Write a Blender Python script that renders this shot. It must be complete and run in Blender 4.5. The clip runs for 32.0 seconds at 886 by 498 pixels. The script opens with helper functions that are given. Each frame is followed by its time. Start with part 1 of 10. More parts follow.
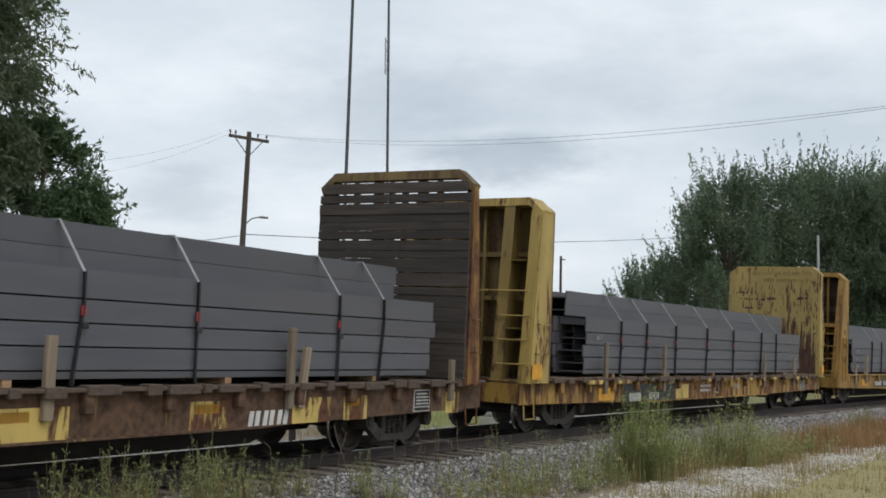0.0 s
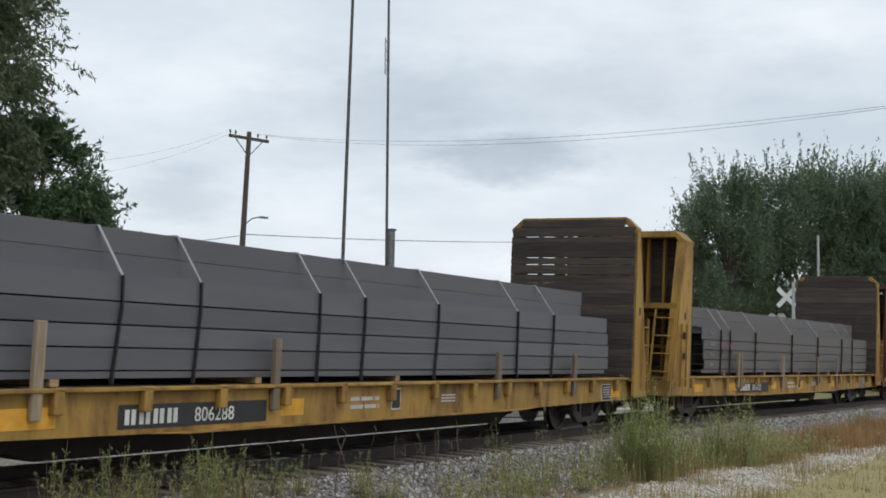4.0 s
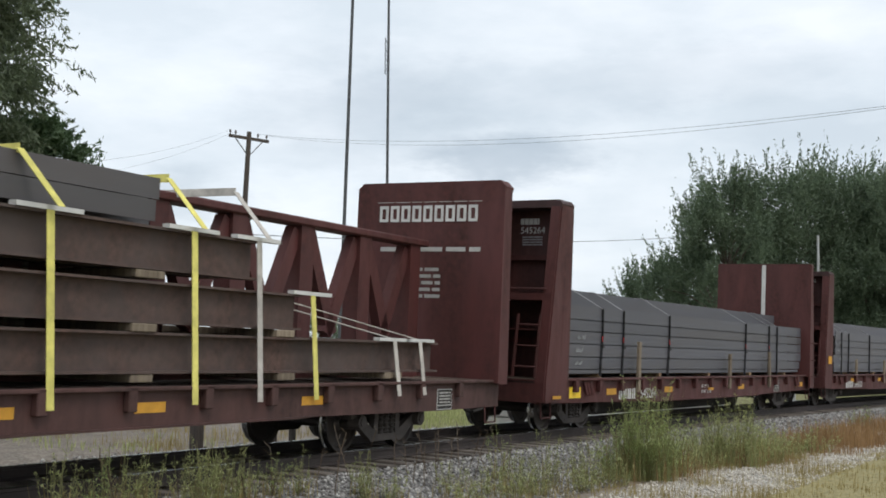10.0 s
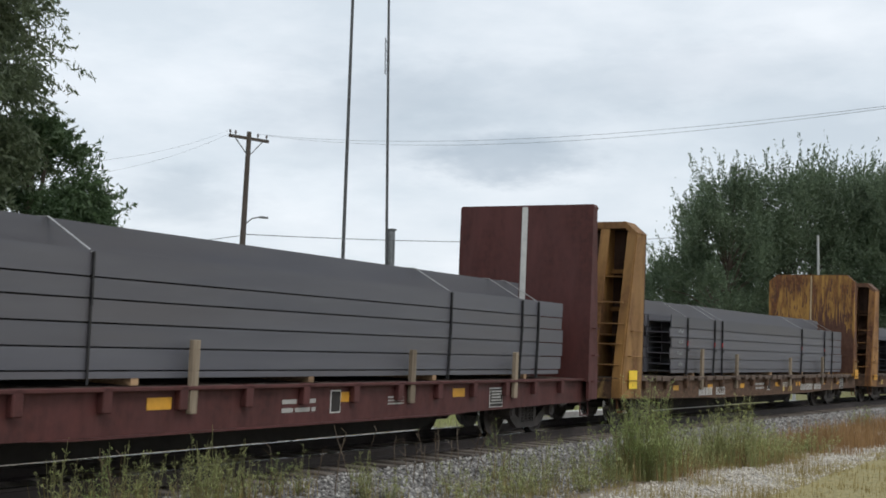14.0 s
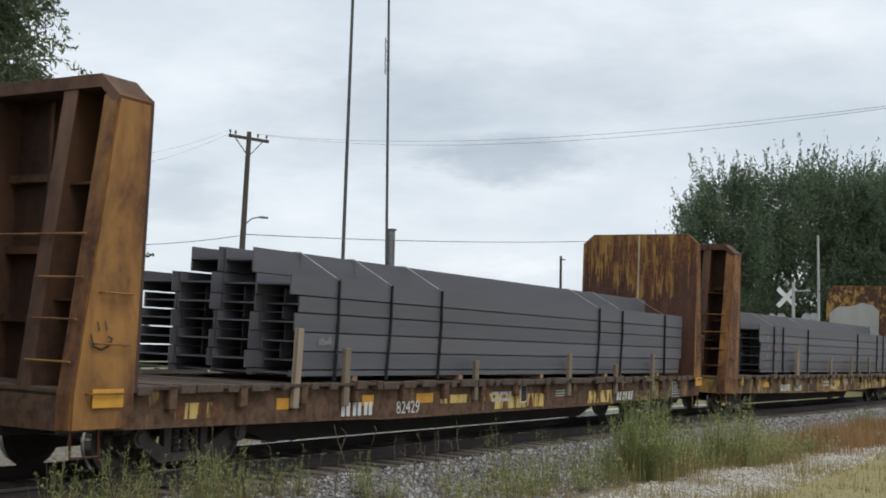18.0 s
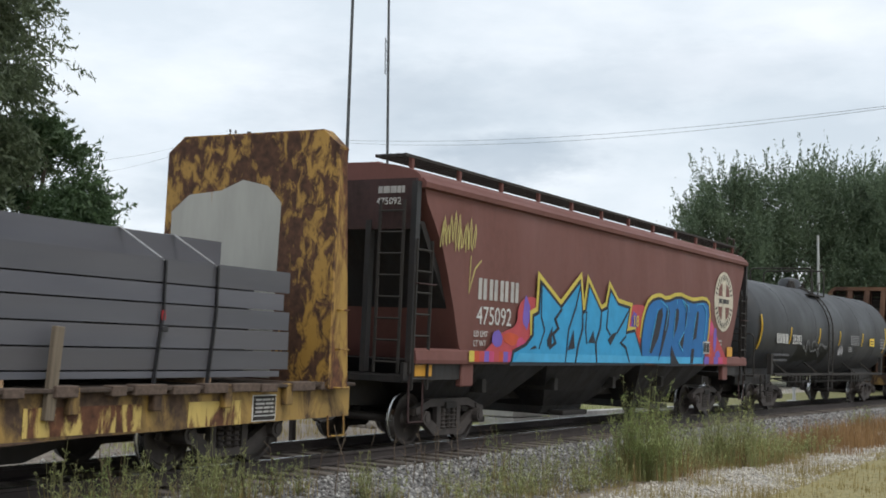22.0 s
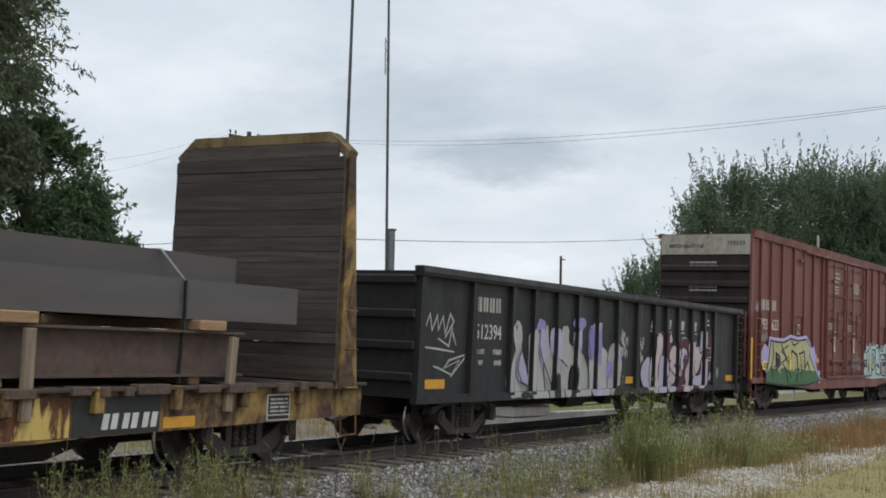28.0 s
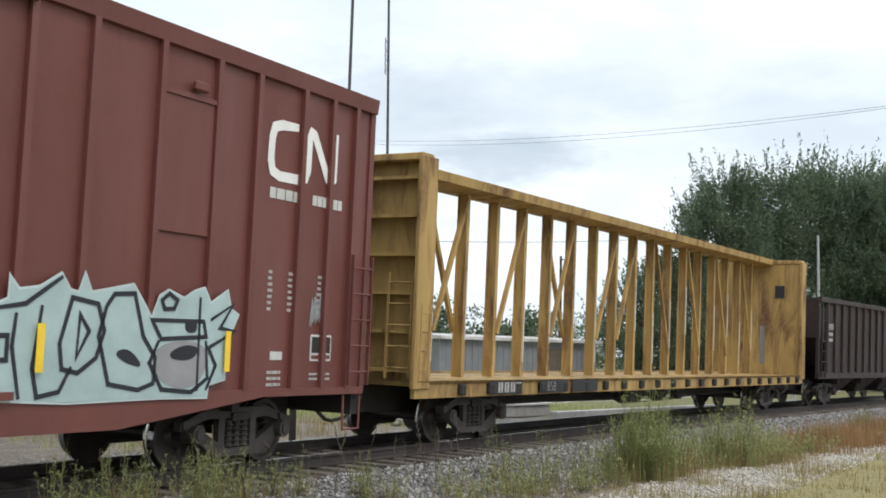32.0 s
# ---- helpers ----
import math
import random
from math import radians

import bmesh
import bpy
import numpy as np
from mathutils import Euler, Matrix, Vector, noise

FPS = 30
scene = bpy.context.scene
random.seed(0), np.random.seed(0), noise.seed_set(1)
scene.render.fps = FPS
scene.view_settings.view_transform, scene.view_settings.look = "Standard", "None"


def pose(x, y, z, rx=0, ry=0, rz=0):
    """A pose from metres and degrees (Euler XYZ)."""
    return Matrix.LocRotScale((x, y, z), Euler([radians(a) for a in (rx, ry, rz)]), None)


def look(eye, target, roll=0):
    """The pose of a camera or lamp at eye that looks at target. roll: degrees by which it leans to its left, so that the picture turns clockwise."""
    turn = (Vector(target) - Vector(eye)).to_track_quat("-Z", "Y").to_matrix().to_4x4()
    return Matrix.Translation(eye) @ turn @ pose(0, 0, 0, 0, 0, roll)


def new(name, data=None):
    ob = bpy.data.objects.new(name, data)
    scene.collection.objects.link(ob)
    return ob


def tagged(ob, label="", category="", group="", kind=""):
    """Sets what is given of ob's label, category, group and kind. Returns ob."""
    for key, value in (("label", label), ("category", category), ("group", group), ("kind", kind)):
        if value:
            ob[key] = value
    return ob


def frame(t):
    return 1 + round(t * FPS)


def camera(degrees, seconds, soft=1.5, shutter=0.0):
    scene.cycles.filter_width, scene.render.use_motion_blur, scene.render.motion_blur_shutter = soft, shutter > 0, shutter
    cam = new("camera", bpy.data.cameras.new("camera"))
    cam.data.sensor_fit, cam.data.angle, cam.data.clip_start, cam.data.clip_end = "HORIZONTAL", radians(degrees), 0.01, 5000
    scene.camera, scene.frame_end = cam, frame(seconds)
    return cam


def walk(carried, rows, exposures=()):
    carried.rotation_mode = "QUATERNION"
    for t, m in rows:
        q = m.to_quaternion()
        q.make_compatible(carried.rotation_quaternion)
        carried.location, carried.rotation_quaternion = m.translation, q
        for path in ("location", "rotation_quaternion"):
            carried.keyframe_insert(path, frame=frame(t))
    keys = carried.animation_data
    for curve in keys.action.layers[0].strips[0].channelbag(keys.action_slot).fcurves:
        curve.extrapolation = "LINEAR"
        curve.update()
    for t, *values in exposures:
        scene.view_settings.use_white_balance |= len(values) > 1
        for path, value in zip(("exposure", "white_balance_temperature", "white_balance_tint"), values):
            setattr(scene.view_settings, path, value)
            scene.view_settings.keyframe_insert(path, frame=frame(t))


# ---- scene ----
import itertools

# ---- camera: it stands still, inside the curve of the track ----
EYE = Vector((0.0, -0.042, 1.469))
WAY = Vector((0.8638511, 0.4959276, 0.08841432))
CAM_RIGHT = Vector((0.49625955, -0.86794963, 0.01974589))
cam = camera(40.94, 32.0, soft=1.75, shutter=0.05)
CAM_POSE = Matrix.Translation(EYE) @ Matrix((CAM_RIGHT, CAM_RIGHT.cross(WAY).normalized(), -WAY)).transposed().to_4x4()
walk(cam, [(0.0, CAM_POSE), (32.0, CAM_POSE)], exposures=[(0.0, 0.04), (1.0, 0.1), (1.6, -0.03), (3.5, 0.06), (5.6, 0.07), (7.0, 0.05), (8.0, 0.16), (9.0, 0.10), (10.0, 0.21), (11.0, 0.17), (12.0, 0.06), (13.0, 0.14), (15.6, 0.0), (18.0, 0.07), (20.0, 0.17), (20.6, -0.02), (21.6, 0.08), (22.4, 0.36), (23.0, 0.45), (24.4, 0.40), (25.5, 0.36), (27.5, 0.02), (29.0, 0.04), (30.0, 0.28), (30.5, 0.54), (31.0, 0.58), (32.0, 0.44)])

# ---- world and sun: bright overcast ----
SUN_EL, SUN_AZ = 52.0, 205.0
world = bpy.data.worlds.new("overcast_sky")
scene.world = world
world.use_nodes = True
wn, wl = world.node_tree.nodes, world.node_tree.links
wn.clear()
w_out = wn.new("ShaderNodeOutputWorld")
w_bg = wn.new("ShaderNodeBackground")
w_sky = wn.new("ShaderNodeTexSky")
w_sky.sky_type, w_sky.sun_disc = "NISHITA", False
w_sky.sun_elevation, w_sky.sun_rotation = radians(SUN_EL), radians(SUN_AZ)
w_sky.air_density, w_sky.dust_density = 1.0, 3.0
w_co = wn.new("ShaderNodeTexCoord")
w_map = wn.new("ShaderNodeMapping")
w_map.inputs["Scale"].default_value = (1.7, 1.7, 5.0)
w_map.inputs["Location"].default_value = (0.9, 0.2, 0.3)


def sky_node(kind, op=None, **values):
    k = wn.new(kind)
    if op:
        k.operation = op
    for i, v in values.items():
        k.inputs[int(i[1:])].default_value = v
    return k


def sky_noise(scale, detail, rough, out="Fac"):
    k = wn.new("ShaderNodeTexNoise")
    k.inputs["Scale"].default_value, k.inputs["Detail"].default_value, k.inputs["Roughness"].default_value = scale, detail, rough
    wl.new(w_map.outputs[0], k.inputs["Vector"])
    return k.outputs[out]


wl.new(w_co.outputs["Generated"], w_map.inputs["Vector"])
w_n = sky_noise(2.0, 7.0, 0.55)
w_warp = sky_noise(9.0, 5.0, 0.6, "Color")
w_r = wn.new("ShaderNodeValToRGB")
el = w_r.color_ramp.elements
el[0].position, el[0].color = 0.36, (6.9, 7.65, 8.35, 1)
el[1].position, el[1].color = 0.60, (8.9, 9.4, 9.95, 1)
wl.new(w_n, w_r.inputs["Fac"])
# single clouds in the overcast: azimuth, elevation, half width, half height, depth of grey
w_col = w_r.outputs["Color"]
for az, elv, ra, re, deep in ((26.7, 9.5, 4.6, 1.1, 0.30), (34.2, 11.7, 5.4, 2.6, 0.13), (42.4, 7.2, 2.8, 1.3, 0.14), (28.2, 12.6, 8.0, 1.6, 0.10), (17.0, 13.4, 6.0, 1.8, 0.12), (11.0, 10.6, 5.0, 1.3, 0.10), (26.1, 4.3, 2.0, 0.7, -0.10), (36.0, 7.6, 3.4, 1.0, -0.05), (43.5, 13.5, 5.0, 3.0, -0.05)):
    ca, sa, ce, se = math.cos(radians(az)), math.sin(radians(az)), math.cos(radians(elv)), math.sin(radians(elv))
    dv = sky_node("ShaderNodeVectorMath", "SUBTRACT")
    dv.inputs[1].default_value = (ca * ce, sa * ce, se)
    wl.new(w_co.outputs["Generated"], dv.inputs[0])
    wob = sky_node("ShaderNodeVectorMath", "MULTIPLY_ADD")
    wob.inputs[1].default_value = (0.13, 0.13, 0.055)
    wob.inputs[2].default_value = (-0.065, -0.065, -0.0275)
    wl.new(w_warp, wob.inputs[0])
    ad = sky_node("ShaderNodeVectorMath", "ADD")
    wl.new(dv.outputs[0], ad.inputs[0])
    wl.new(wob.outputs[0], ad.inputs[1])
    cm = wn.new("ShaderNodeCombineXYZ")
    for i, (axis, size) in enumerate((((-sa, ca, 0.0), radians(ra)), ((-ca * se, -sa * se, ce), radians(re)))):
        dt = sky_node("ShaderNodeVectorMath", "DOT_PRODUCT")
        dt.inputs[1].default_value = tuple(q / size for q in axis)
        wl.new(ad.outputs[0], dt.inputs[0])
        wl.new(dt.outputs["Value"], cm.inputs[i])
    ln = sky_node("ShaderNodeVectorMath", "LENGTH")
    wl.new(cm.outputs[0], ln.inputs[0])
    mr = sky_node("ShaderNodeMapRange")
    mr.interpolation_type = "SMOOTHSTEP"
    for nm, v in (("From Min", 0.25), ("From Max", 1.5), ("To Min", deep), ("To Max", 0.0)):
        mr.inputs[nm].default_value = v
    wl.new(ln.outputs["Value"], mr.inputs["Value"])
    k = sky_node("ShaderNodeMix")
    k.data_type, k.blend_type = "RGBA", "MULTIPLY"
    k.inputs[0].default_value = 1.0
    g3 = wn.new("ShaderNodeCombineColor")
    for i, w in enumerate((1.12, 1.0, 0.88)):
        sb = sky_node("ShaderNodeMath", "MULTIPLY_ADD", _1=-w, _2=1.0)
        wl.new(mr.outputs[0], sb.inputs[0])
        wl.new(sb.outputs[0], g3.inputs[i])
    wl.new(w_col, k.inputs[6])
    wl.new(g3.outputs[0], k.inputs[7])
    w_col = k.outputs[2]
w_mix = wn.new("ShaderNodeMix")
w_mix.data_type = "RGBA"
w_mix.inputs[0].default_value = 0.9
w_bg.inputs["Strength"].default_value = 0.10
wl.new(w_sky.outputs[0], w_mix.inputs[6])
wl.new(w_col, w_mix.inputs[7])
wl.new(w_mix.outputs[2], w_bg.inputs["Color"])
wl.new(w_bg.outputs[0], w_out.inputs["Surface"])
sun = new("sun", bpy.data.lights.new("sun", "SUN"))
sun.data.energy, sun.data.angle, sun.data.color = 1.05, radians(20), (1.0, 0.96, 0.91)
sun_dir = Vector((math.sin(radians(SUN_AZ)) * math.cos(radians(SUN_EL)), math.cos(radians(SUN_AZ)) * math.cos(radians(SUN_EL)), math.sin(radians(SUN_EL))))
sun.matrix_world = look(sun_dir * 200, (0, 0, 0))

# ---- materials ----
MATS = {}


def nodes_of(name):
    m = bpy.data.materials.new(name)
    m.use_nodes = True
    n, l = m.node_tree.nodes, m.node_tree.links
    return m, n, l, n["Principled BSDF"]


def noise_node(n, l, vec, scale, detail=5.0, rough=0.55, distort=0.0):
    t = n.new("ShaderNodeTexNoise")
    t.inputs["Scale"].default_value, t.inputs["Detail"].default_value = scale, detail
    t.inputs["Roughness"].default_value, t.inputs["Distortion"].default_value = rough, distort
    l.new(vec, t.inputs["Vector"])
    return t.outputs["Fac"]


def ramp(n, l, fac, stops):
    r = n.new("ShaderNodeValToRGB")
    e = r.color_ramp.elements
    while len(e) < len(stops):
        e.new(0.5)
    for i, (p, c) in enumerate(stops):
        e[i].position = p
        e[i].color = (*c, 1) if len(c) == 3 else c
    l.new(fac, r.inputs["Fac"])
    return r.outputs["Color"]


def mixc(n, l, fac, a, b, mode="MIX"):
    m = n.new("ShaderNodeMix")
    m.data_type, m.blend_type = "RGBA", mode
    for i, v in ((0, fac), (6, a), (7, b)):
        if isinstance(v, (int, float)):
            m.inputs[i].default_value = v
        elif isinstance(v, tuple):
            m.inputs[i].default_value = (*v, 1)
        else:
            l.new(v, m.inputs[i])
    return m.outputs[2]


def bump(n, l, bsdf, fac, strength, dist=0.01):
    b = n.new("ShaderNodeBump")
    b.inputs["Strength"].default_value, b.inputs["Distance"].default_value = strength, dist
    l.new(fac, b.inputs["Height"])
    l.new(b.outputs[0], bsdf.inputs["Normal"])


def obj_vec(n, l, scale=(1, 1, 1), spread=True):
    c = n.new("ShaderNodeTexCoord")
    m = n.new("ShaderNodeMapping")
    m.inputs["Scale"].default_value = scale
    l.new(c.outputs["Object"], m.inputs["Vector"])
    if spread:
        o = n.new("ShaderNodeObjectInfo")
        k = n.new("ShaderNodeMath")
        k.operation = "MULTIPLY"
        k.inputs[1].default_value = 37.0
        l.new(o.outputs["Random"], k.inputs[0])
        l.new(k.outputs[0], m.inputs["Location"])
    return m.outputs[0]


def steel(name, paint, rust=(0.11, 0.045, 0.022), wear=0.45, rough=0.6, streak=0.9, size=2.2, soft=0.06, metal=0.0, grime=0.35, spread=True, relief=0.25, mottle=1.0):
    """Painted steel: paint worn through to rust in streaks, with grime at a larger scale."""
    if name in MATS:
        return MATS[name]
    m, n, l, b = nodes_of(name)
    v = obj_vec(n, l, (1, 1, 1 - 0.88 * streak), spread)
    flat = obj_vec(n, l, (1, 1, 1), spread)
    f = noise_node(n, l, v, size, 9.0, 0.68, 0.6)
    f2 = noise_node(n, l, flat, 0.55, 3.0)
    add = n.new("ShaderNodeMath")
    add.operation = "MULTIPLY_ADD"
    add.inputs[1].default_value, add.inputs[2].default_value = 0.5, -0.25
    l.new(f2, add.inputs[0])
    tot = n.new("ShaderNodeMath")
    l.new(f, tot.inputs[0])
    l.new(add.outputs[0], tot.inputs[1])
    cut = 0.75 - 0.5 * wear
    mask = ramp(n, l, tot.outputs[0], [(cut - soft, (0, 0, 0)), (cut + soft, (1, 1, 1))])
    rustc = ramp(n, l, noise_node(n, l, flat, 9.0, 5.0), [(0.3, tuple((1 - 0.55 * mottle) * c for c in rust)), (0.7, tuple((1 + 0.35 * mottle) * c for c in rust))])
    g = ramp(n, l, noise_node(n, l, v, 1.3, 6.0, 0.6), [(0.25, (1 - grime,) * 3), (0.7, (1.05,) * 3)])
    pc = mixc(n, l, 1.0, paint, g, "MULTIPLY")
    l.new(mixc(n, l, mask, pc, rustc), b.inputs["Base Color"])
    l.new(ramp(n, l, mask, [(0, (rough,) * 3), (1, (0.9,) * 3)]), b.inputs["Roughness"])
    b.inputs["Metallic"].default_value = metal
    bump(n, l, b, tot.outputs[0], relief, 0.006)
    MATS[name] = m
    return m


def plain(name, color, rough=0.6, vary=0.25, scale=6.0, metal=0.0, bumpy=0.1, spread=True):
    if name in MATS:
        return MATS[name]
    m, n, l, b = nodes_of(name)
    v = obj_vec(n, l, spread=spread)
    f = noise_node(n, l, v, scale, 6.0, 0.6)
    f2 = noise_node(n, l, v, scale * 0.12, 3.0)
    c = mixc(n, l, 1.0, color, ramp(n, l, f, [(0.25, (1 - vary,) * 3), (0.75, (1 + vary,) * 3)]), "MULTIPLY")
    c = mixc(n, l, 1.0, c, ramp(n, l, f2, [(0.3, (1 - vary,) * 3), (0.7, (1 + 0.5 * vary,) * 3)]), "MULTIPLY")
    l.new(c, b.inputs["Base Color"])
    b.inputs["Roughness"].default_value, b.inputs["Metallic"].default_value = rough, metal
    bump(n, l, b, f, bumpy, 0.005)
    MATS[name] = m
    return m


def rolled(name, dark, light, warm):
    """Rolled steel: smooth scale drawn out along the section, each piece a shade of its own."""
    m, n, l, b = nodes_of(name)
    v = obj_vec(n, l, (0.35, 2.0, 2.5))
    f = noise_node(n, l, v, 1.6, 4.0, 0.5)
    o = n.new("ShaderNodeObjectInfo")
    c = ramp(n, l, f, [(0.3, dark), (0.7, light)])
    c = mixc(n, l, ramp(n, l, noise_node(n, l, v, 0.45, 3.0), [(0.45, (0, 0, 0)), (0.75, (0.7, 0.7, 0.7))]), c, warm)
    c = mixc(n, l, 1.0, c, ramp(n, l, o.outputs["Random"], [(0.0, (0.84,) * 3), (0.5, (0.98, 0.99, 1.0)), (1.0, (1.12, 1.13, 1.16))]), "MULTIPLY")
    l.new(c, b.inputs["Base Color"])
    l.new(ramp(n, l, f, [(0.2, (0.44,) * 3), (0.8, (0.6,) * 3)]), b.inputs["Roughness"])
    bump(n, l, b, f, 0.05, 0.004)
    MATS[name] = m
    return m


def wood(name, a, b_, scale=1.0, axis=0):
    if name in MATS:
        return MATS[name]
    m, n, l, b = nodes_of(name)
    sc = [9.0, 9.0, 9.0]
    sc[axis] = 0.5
    v = obj_vec(n, l, tuple(s * scale for s in sc))
    f = noise_node(n, l, v, 2.0, 6.0, 0.65, 0.4)
    o = n.new("ShaderNodeObjectInfo")
    c = ramp(n, l, f, [(0.3, a), (0.7, b_)])
    c = mixc(n, l, 1.0, c, ramp(n, l, o.outputs["Random"], [(0.0, (0.65,) * 3), (1.0, (1.2,) * 3)]), "MULTIPLY")
    l.new(c, b.inputs["Base Color"])
    b.inputs["Roughness"].default_value = 0.88
    bump(n, l, b, f, 0.3, 0.006)
    MATS[name] = m
    return m


def leafy(name, dark, light, scale=2.0):
    """Foliage: a colour for each leaf, patches at a larger scale, and light through the blades."""
    if name in MATS:
        return MATS[name]
    m, n, l, b = nodes_of(name)
    g = n.new("ShaderNodeNewGeometry")
    c = n.new("ShaderNodeTexCoord")
    f = noise_node(n, l, c.outputs["Object"], scale, 3.0)
    col = mixc(n, l, 0.5, ramp(n, l, g.outputs["Random Per Island"], [(0, dark), (1, light)]), ramp(n, l, f, [(0.35, dark), (0.65, light)]))
    l.new(col, b.inputs["Base Color"])
    b.inputs["Roughness"].default_value = 0.6
    t = n.new("ShaderNodeBsdfTranslucent")
    l.new(col, t.inputs["Color"])
    s = n.new("ShaderNodeMixShader")
    s.inputs[0].default_value = 0.38
    l.new(b.outputs[0], s.inputs[1])
    l.new(t.outputs[0], s.inputs[2])
    l.new(s.outputs[0], n["Material Output"].inputs["Surface"])
    MATS[name] = m
    return m


YELLOW = steel("yellow_paint", (0.365, 0.212, 0.042), rust=(0.14, 0.072, 0.029), wear=0.33, size=3.0, soft=0.14, grime=0.45)
YELLOW_WORN = steel("yellow_paint_worn", (0.40, 0.24, 0.05), wear=0.53, size=5.0, soft=0.07)
YELLOW_RUSTED = steel("rusted_yellow_wall", (0.38, 0.215, 0.042), rust=(0.072, 0.033, 0.018), wear=0.62, size=5.5, soft=0.05, streak=0.5)
YELLOW_PALE = steel("pale_yellow_paint", (0.45, 0.325, 0.095), wear=0.33, size=6.0, soft=0.05, grime=0.45)
YELLOW_OLD = steel("old_yellow_paint", (0.40, 0.22, 0.04), rust=(0.115, 0.046, 0.02), wear=0.72, size=4.5, soft=0.12)
MAROON = steel("maroon_paint", (0.086, 0.021, 0.019), rust=(0.058, 0.017, 0.014), wear=0.35, size=2.0, soft=0.2)
MAROON_DUSTY = steel("dusty_maroon_paint", (0.088, 0.036, 0.031), rust=(0.050, 0.026, 0.021), wear=0.45, size=2.0, soft=0.2)
# for front end walls, a step darker than the maroon of their braces
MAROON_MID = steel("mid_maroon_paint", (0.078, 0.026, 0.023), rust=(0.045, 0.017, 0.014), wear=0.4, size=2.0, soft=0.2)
# boxcar ends: oxide paint darkened to hold the shade of the end faces
END_SHADED = steel("sooty_end_paint", (0.024, 0.013, 0.012), rust=(0.018, 0.011, 0.010), wear=0.4, size=2.0, soft=0.2)
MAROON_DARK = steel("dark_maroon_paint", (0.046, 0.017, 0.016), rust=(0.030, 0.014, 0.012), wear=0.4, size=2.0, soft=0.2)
HOPPER_RED = steel("hopper_oxide_paint", (0.160, 0.061, 0.050), rust=(0.130, 0.052, 0.042), wear=0.4, size=0.7, soft=0.3, grime=0.16, relief=0.03, mottle=0.25)
BOX_RED = steel("boxcar_oxide_paint", (0.158, 0.048, 0.039), rust=(0.126, 0.040, 0.033), wear=0.30, rough=0.42, size=0.8, soft=0.3, grime=0.18, relief=0.03, mottle=0.25)
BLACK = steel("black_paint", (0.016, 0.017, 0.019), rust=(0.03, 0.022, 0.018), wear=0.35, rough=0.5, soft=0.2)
GONDOLA = steel("gondola_black_paint", (0.0125, 0.0135, 0.0165), rust=(0.019, 0.018, 0.019), wear=0.35, rough=0.5, soft=0.2, grime=0.25)
TANK_BLACK = steel("tank_black_paint", (0.034, 0.038, 0.044), rust=(0.040, 0.042, 0.045), wear=0.35, rough=0.45, soft=0.3, size=0.5, streak=0.3, grime=0.2, relief=0.01, mottle=0.3)
UNDER = plain("underframe_grime", (0.030, 0.026, 0.023), 0.85)
TRUCK = plain("truck_casting", (0.060, 0.050, 0.045), 0.8, vary=0.35)
WHEEL = plain("wheel_steel", (0.06, 0.05, 0.045), 0.55, metal=0.4)
TREAD = plain("polished_tread", (0.5, 0.5, 0.5), 0.25, metal=1.0, vary=0.1)
RAIL_SIDE = plain("rail_rust", (0.045, 0.035, 0.032), 0.8)
BEAM = rolled("mill_steel", (0.074, 0.075, 0.089), (0.100, 0.100, 0.112), (0.092, 0.084, 0.085))
BEAM_WARM = rolled("mill_steel_browned", (0.072, 0.068, 0.072), (0.094, 0.088, 0.090), (0.098, 0.078, 0.070))
BEAM_BROWN = steel("weathered_girder_steel", (0.085, 0.062, 0.055), rust=(0.10, 0.055, 0.042), wear=0.4, size=1.0, soft=0.25, rough=0.7, streak=0.3)
STRAP = plain("steel_strap", (0.30, 0.30, 0.30), 0.45, metal=0.4)
STRAP_WHITE = plain("white_web_strap", (0.50, 0.47, 0.43), 0.8, vary=0.3)
STRAP_YELLOW = plain("yellow_web_strap", (0.68, 0.62, 0.17), 0.8, vary=0.25)
WHITE = plain("white_marking", (0.57, 0.57, 0.55), 0.7, vary=0.15)
DECAL_YELLOW = plain("reflective_yellow", (0.88, 0.60, 0.035), 0.5, vary=0.1)
DECAL_ORANGE = plain("yellow_plate", (0.60, 0.30, 0.03), 0.6, vary=0.2)
TIMBER = wood("stake_timber", (0.13, 0.10, 0.07), (0.29, 0.235, 0.17), axis=2)
TIMBER_RAW = wood("new_dunnage", (0.22, 0.13, 0.07), (0.42, 0.28, 0.16))
PLANK = wood("dark_plank", (0.027, 0.022, 0.019), (0.080, 0.065, 0.055), axis=1)
DECKWOOD = wood("deck_plank", (0.05, 0.034, 0.026), (0.12, 0.085, 0.065), axis=1)
TIE = wood("tie_timber", (0.07, 0.058, 0.048), (0.20, 0.17, 0.145), axis=1)

# ---- mesh helpers ----


def part(name, bm, mat, parent=None, label="", smooth=False):
    me = bpy.data.meshes.new(name)
    bm.normal_update()
    bm.to_mesh(me)
    bm.free()
    for m in (mat if isinstance(mat, (list, tuple)) else [mat]):
        me.materials.append(m)
    if smooth:
        me.polygons.foreach_set("use_smooth", [True] * len(me.polygons))
        me.set_sharp_from_angle(angle=radians(40))
    ob = new(name, me)
    if parent is not None:
        ob.parent = parent
    return tagged(ob, label)


def again(ob, x=0.0, y=0.0, z=0.0, rz=0.0, parent=None):
    """One more of a part, on the same mesh."""
    o = ob.copy()
    scene.collection.objects.link(o)
    o.parent = parent or ob.parent
    o.matrix_basis = pose(x, y, z, 0, 0, rz)
    return o


